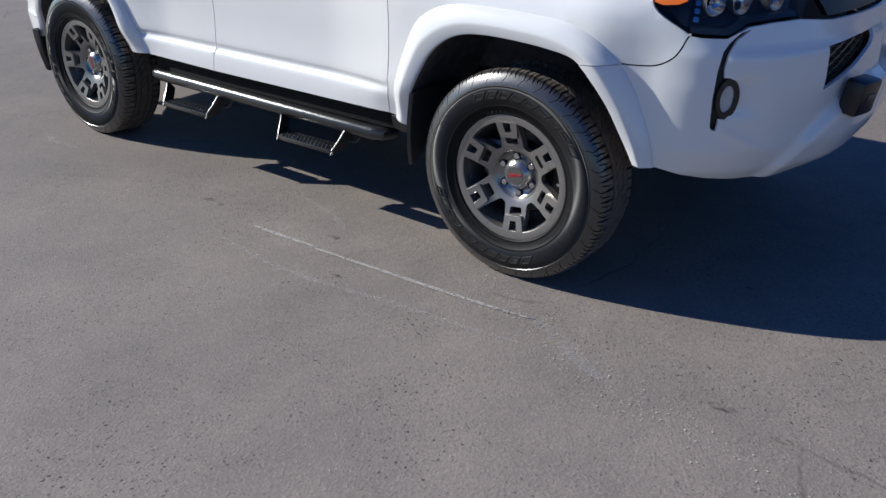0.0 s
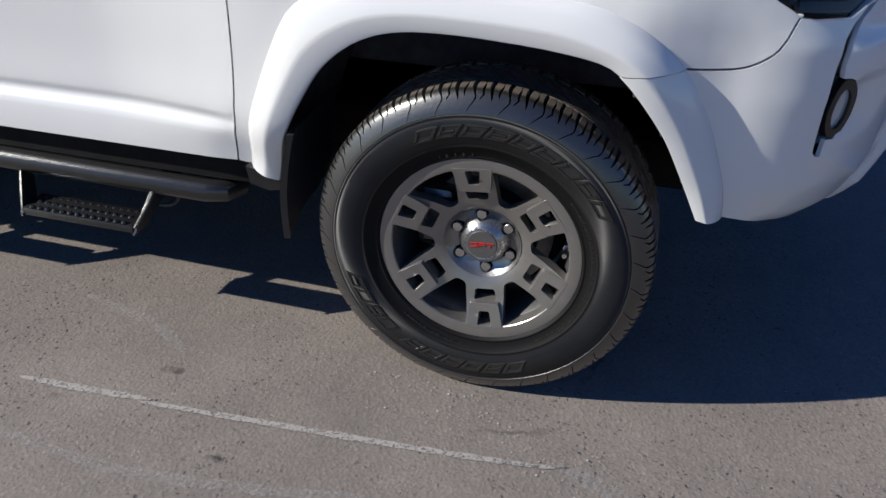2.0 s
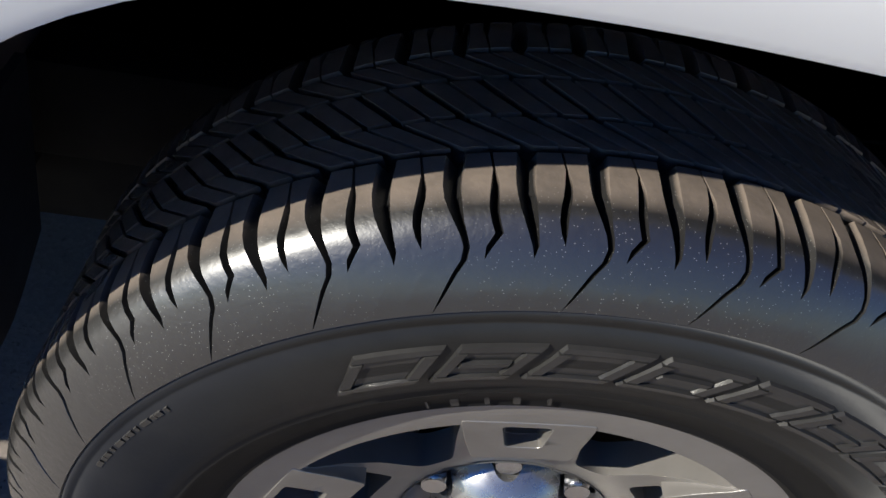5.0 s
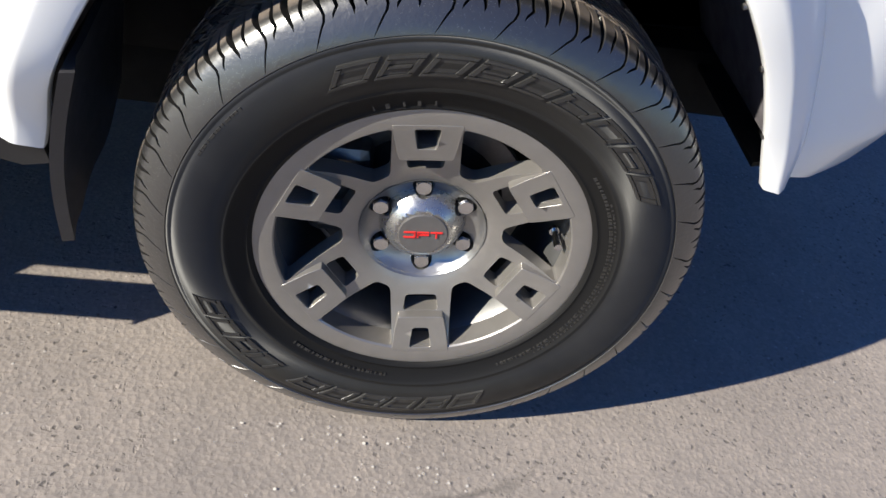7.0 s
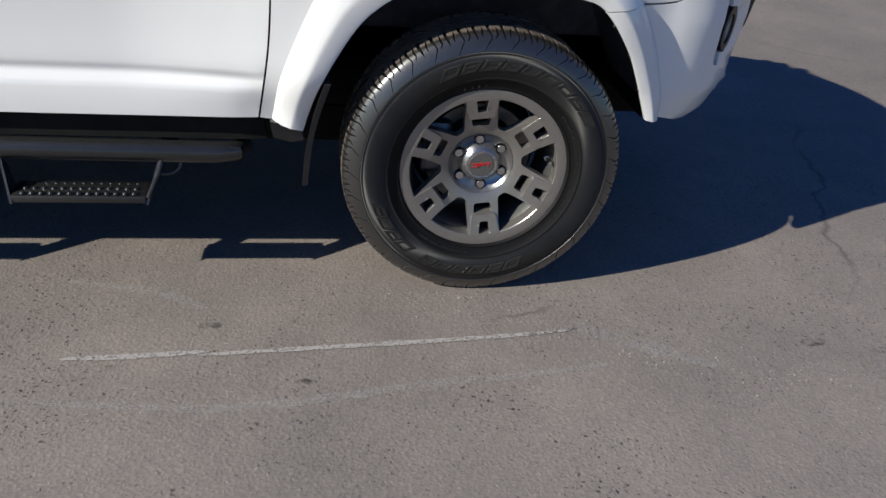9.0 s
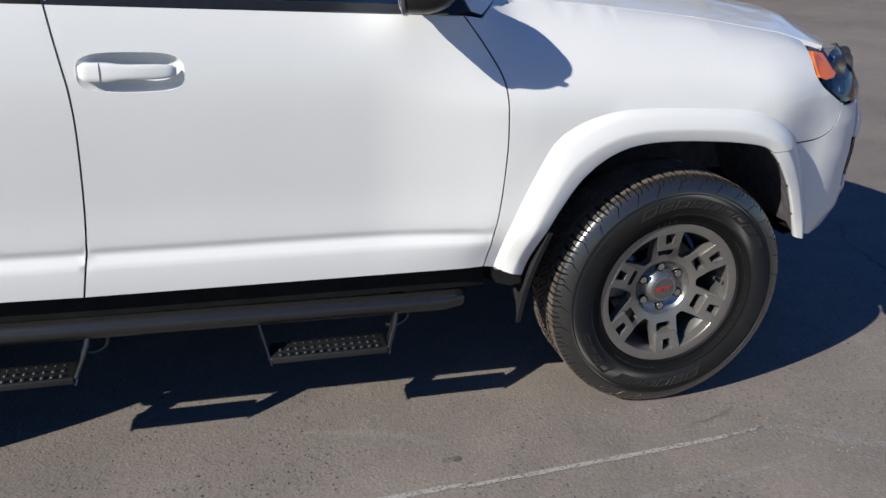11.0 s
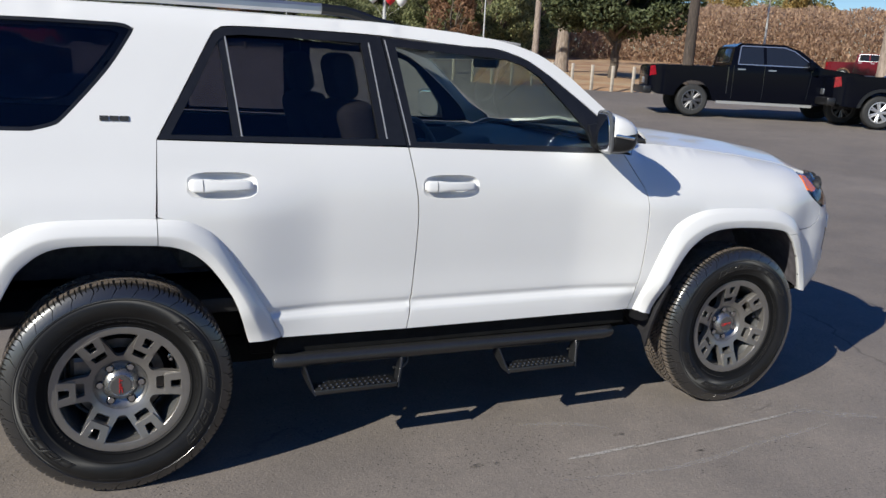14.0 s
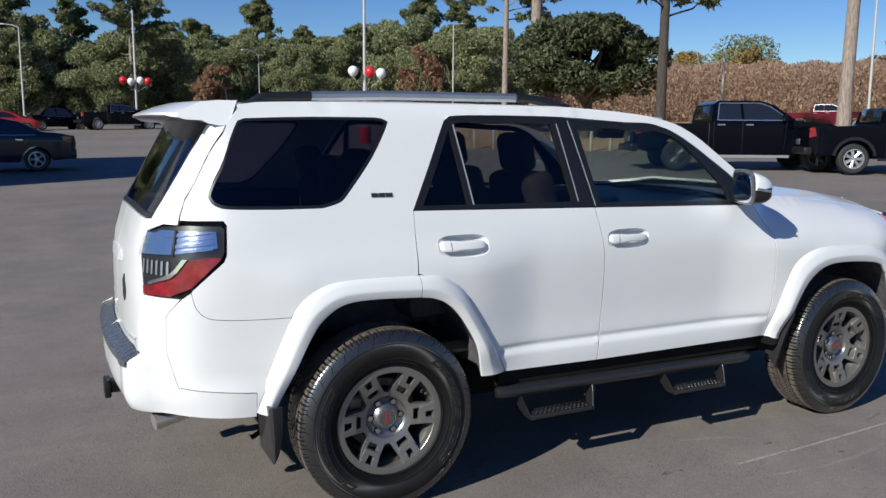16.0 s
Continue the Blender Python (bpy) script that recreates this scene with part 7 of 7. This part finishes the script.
def pickup(m, label, paint, rim, spokes=6, tall=1.92, wb=3.75, chrome=True, cab=0.0):
    """A crew-cab pickup; the rear axle is at its origin."""
    r = 0.41
    o = [(-1.12, 0.62), (-1.14, 1.18), (-1.10, 1.28), (0.62, 1.30), (0.72, 1.36), (0.80, tall - 0.10), (0.95, tall), (2.05, tall), (2.45, tall - 0.12), (3.05, 1.38), (4.25, 1.27), (4.55, 1.12), (4.62, 0.9), (4.60, 0.55), (4.30, 0.45)]
    o += [(wb + 0.52, 0.50)] + arc_pts(wb, 0.42, 0.50, 10, 170, 9) + [(wb - 0.52, 0.42), (0.52, 0.42)] + arc_pts(0, 0.42, 0.50, 10, 170, 9) + [(-0.52, 0.5), (-0.9, 0.52)]
    g = [[(0.92, 1.40), (0.98, tall - 0.10), (1.52, tall - 0.08), (1.55, 1.40)], [(1.63, 1.40), (1.60, tall - 0.08), (2.05, tall - 0.08), (2.32, tall - 0.17), (2.80, 1.40)]]
    ex = [("tail_light", [(-1.13, 0.98), (-1.13, 1.24), (-1.02, 1.25), (-0.98, 1.02)], REDLENS, 0.012),
          ("door_seam", [(0.80, 0.5), (0.81, 0.5), (0.81, 1.34), (0.80, 1.34)], CARGLASS, 0.003),
          ("door_seam", [(1.585, 0.5), (1.595, 0.5), (1.595, 1.36), (1.585, 1.36)], CARGLASS, 0.003),
          ("door_seam", [(2.72, 0.55), (2.73, 0.55), (2.80, 1.34), (2.79, 1.34)], CARGLASS, 0.003),
          ("side_step", [(0.62, 0.36), (3.05, 0.36), (3.05, 0.43), (0.62, 0.43)], PALESTRIP if chrome else BLACKTRIM, 0.06),
          ("door_handle", [(0.90, 1.24), (1.10, 1.24), (1.10, 1.275), (0.90, 1.275)], ALU if chrome else paint, 0.02),
          ("door_handle", [(1.68, 1.24), (1.88, 1.24), (1.88, 1.275), (1.68, 1.275)], ALU if chrome else paint, 0.02),
          ("headlight", [(4.30, 0.98), (4.56, 0.95), (4.55, 1.12), (4.32, 1.18)], LENS, 0.01)]
    if chrome:
        ex.append(("window_trim", [(0.90, 1.372), (2.86, 1.372), (2.86, 1.395), (0.90, 1.395)], ALU, 0.010))
        ex.append(("window_trim", [(0.885, 1.395), (0.945, tall - 0.085), (0.985, tall - 0.055), (2.06, tall - 0.055), (2.34, tall - 0.145), (2.88, 1.385), (2.855, 1.395), (2.325, tall - 0.165), (2.055, tall - 0.078), (0.99, tall - 0.078), (0.965, tall - 0.10), (0.912, 1.395)], ALU, 0.010))
        ex.append(("cab_gap", [(0.66, 0.62), (0.685, 0.62), (0.685, 1.30), (0.66, 1.30)], CARGLASS, 0.004))
    else:
        for c in (0.0, wb):
            ex.append(("arch_flare", arc_pts(c, 0.42, 0.58, 8, 172, 12) + arc_pts(c, 0.42, 0.50, 172, 8, 12), BLACKTRIM, 0.03))
    if cab:
        ahead = lambda pts: [(x + cab if 0.6 < x < 3.2 and z > 0.45 else x, z) for x, z in pts]
        o, g, ex = ahead(o), [ahead(q) for q in g], [(nm, ahead(q), mt, k) for nm, q, mt, k in ex]
    th, wy = vehicle("pickup_truck", m, label, paint, o, 1.0, 1.38, tall, (0, wb), r, g, rim, ex, 0.30, spokes, "pickup truck")
    box("rear_bumper", (0.22, 1.85, 0.20), pose(-1.17, 0, 0.62), BLACKTRIM, th, 0.04)
    box("rear_window", (0.03, 1.35, 0.38), pose(0.76 + cab, 0, 1.60, 0, 10), CARGLASS, th, 0.02)
    box("tailgate_panel", (0.02, 1.45, 0.50), pose(-1.145, 0, 0.97), paint, th, 0.02)
    box("number_plate", (0.02, 0.30, 0.15), pose(-1.165, 0, 0.86), ALU, th, 0.004)
    for y in (-1, 1):
        box("door_mirror", (0.16, 0.26, 0.22), pose(2.72 + cab, y * 1.12, 1.42), paint, th, 0.05)
        box("mirror_arm", (0.06, 0.22, 0.05), pose(2.75 + cab, y * 0.98, 1.36), BLACKTRIM, th, 0.01)
    w = 0.72
    raw("windscreen", [(x + cab, y, z) for x, y, z in [(2.50, -w, tall - 0.13), (2.50, w, tall - 0.13), (3.06, w + 0.12, 1.405), (3.06, -w - 0.12, 1.405), (2.44, -w, tall - 0.17), (2.44, w, tall - 0.17), (3.0, w + 0.12, 1.365), (3.0, -w - 0.12, 1.365)]], [(0, 1, 2, 3), (7, 6, 5, 4), (0, 4, 5, 1), (1, 5, 6, 2), (2, 6, 7, 3), (3, 7, 4, 0)], CARGLASS, th)
    return th


def sedan(m, label, paint, rim, tall=1.46, name="sedan"):
    """A saloon; the rear axle is at its origin, its nose towards +x."""
    r = 0.33
    o = [(-0.98, 0.42), (-1.02, 0.80), (-0.98, 0.98), (-0.55, 1.06), (-0.1, 1.10), (0.45, tall - 0.08), (0.85, tall), (1.55, tall - 0.01), (1.95, tall - 0.12), (2.55, 1.02), (3.3, 0.88), (3.68, 0.72), (3.75, 0.5), (3.65, 0.30)]
    o += [(3.2, 0.27)] + arc_pts(2.78, 0.30, 0.39, 5, 175, 9) + [(2.36, 0.25), (0.43, 0.25)] + arc_pts(0, 0.30, 0.39, 5, 175, 9) + [(-0.43, 0.30), (-0.9, 0.34)]
    g = [[(0.05, 1.04), (0.22, 1.17), (0.50, tall - 0.12), (1.02, tall - 0.08), (1.05, 1.02)], [(1.12, 1.02), (1.10, tall - 0.08), (1.52, tall - 0.09), (1.86, tall - 0.19), (2.25, 1.0)]]
    ex = [("tail_light", [(-0.99, 0.80), (-0.94, 0.96), (-0.66, 0.97), (-0.72, 0.84)], REDLENS, 0.01),
          ("window_trim", [(0.0, 1.005), (2.3, 0.975), (2.3, 0.99), (0.0, 1.02)], CHROME, 0.008),
          ("door_seam", [(1.08, 0.32), (1.088, 0.32), (1.088, 0.99), (1.08, 0.99)], CARGLASS, 0.003),
          ("door_seam", [(0.36, 0.62), (0.368, 0.62), (0.15, 1.0), (0.142, 1.0)], CARGLASS, 0.003),
          ("door_handle", [(0.32, 0.86), (0.50, 0.86), (0.50, 0.89), (0.32, 0.89)], CHROME, 0.02),
          ("door_handle", [(1.18, 0.85), (1.36, 0.85), (1.36, 0.88), (1.18, 0.88)], CHROME, 0.02),
          ("headlight", [(3.35, 0.68), (3.70, 0.62), (3.66, 0.74), (3.36, 0.82)], LENS, 0.01)]
    th, wy = vehicle(name, m, label, paint, o, 0.91, 0.98, tall, (0, 2.78), r, g, rim, ex, 0.42, 5)
    box("rear_bumper", (0.16, 1.6, 0.28), pose(-0.95, 0, 0.48), paint, th, 0.06)
    w = 0.62
    raw("rear_window", [(-0.08, -w, 1.125), (-0.08, w, 1.125), (0.44, w - 0.06, tall - 0.075), (0.44, -w + 0.06, tall - 0.075), (-0.04, -w, 1.09), (-0.04, w, 1.09), (0.48, w - 0.06, tall - 0.11), (0.48, -w + 0.06, tall - 0.11)], [(0, 1, 2, 3), (7, 6, 5, 4), (0, 4, 5, 1), (1, 5, 6, 2), (2, 6, 7, 3), (3, 7, 4, 0)], CARGLASS, th)
    return th


def placed(p, head, s=1.0):
    return Matrix.Translation((p[0], p[1], rise(p[0], p[1]))) @ pose(0, 0, 0, 0, 0, head) @ Matrix.Diagonal((s, s, s, 1))


pickup(placed((12.70, 14.88), -28, 1.03), "black crew-cab pickup truck with dark alloy wheels", BLACKPAINT, speckled("dark_rim", (0.12, 0.12, 0.125), 0.35, 0.1, 20, 0, 0.7), 8, wb=3.85, cab=0.18)
pickup(placed((16.1, 11.68), -32, 1.0), "black pickup truck with silver wheels, seen tail first", BLACKPAINT, SILVERRIM, 7, 1.80, 3.2, False)
sedan(placed((-4.2, 22.4), 178), "dark blue saloon parked across the lot", NAVYPAINT, SILVERRIM)
pickup(placed(at(87.0, 66), 12), "black pickup truck in the far row of cars", BLACKPAINT, SILVERRIM, 6)
sedan(placed(at(90.3, 67), 20), "dark saloon in the far row of cars", BLACKPAINT, SILVERRIM, 1.7, "wagon")
sedan(placed(at(93.5, 64), 10), "red car in the far row", REDPAINT, SILVERRIM)
sedan(placed(at(95.5, 52), 175), "dark saloon parked across the lot", BLACKPAINT, SILVERRIM)
pickup(placed(at(40.3, 66), -50), "dark red pickup truck beyond the verge", DARKREDPAINT, SILVERRIM, 6)

# an unseen block, added off view so that its shade lies across the lot
tagged(box("shade_block", (9.0, 8.2, 6.6), pose(-14.0, 19.6, 3.3), speckled("block_render", (0.55, 0.53, 0.50), 0.9, 0.1, 3), None, 0.05), "plain unseen block added to shade the lot", "building", kind="structure")
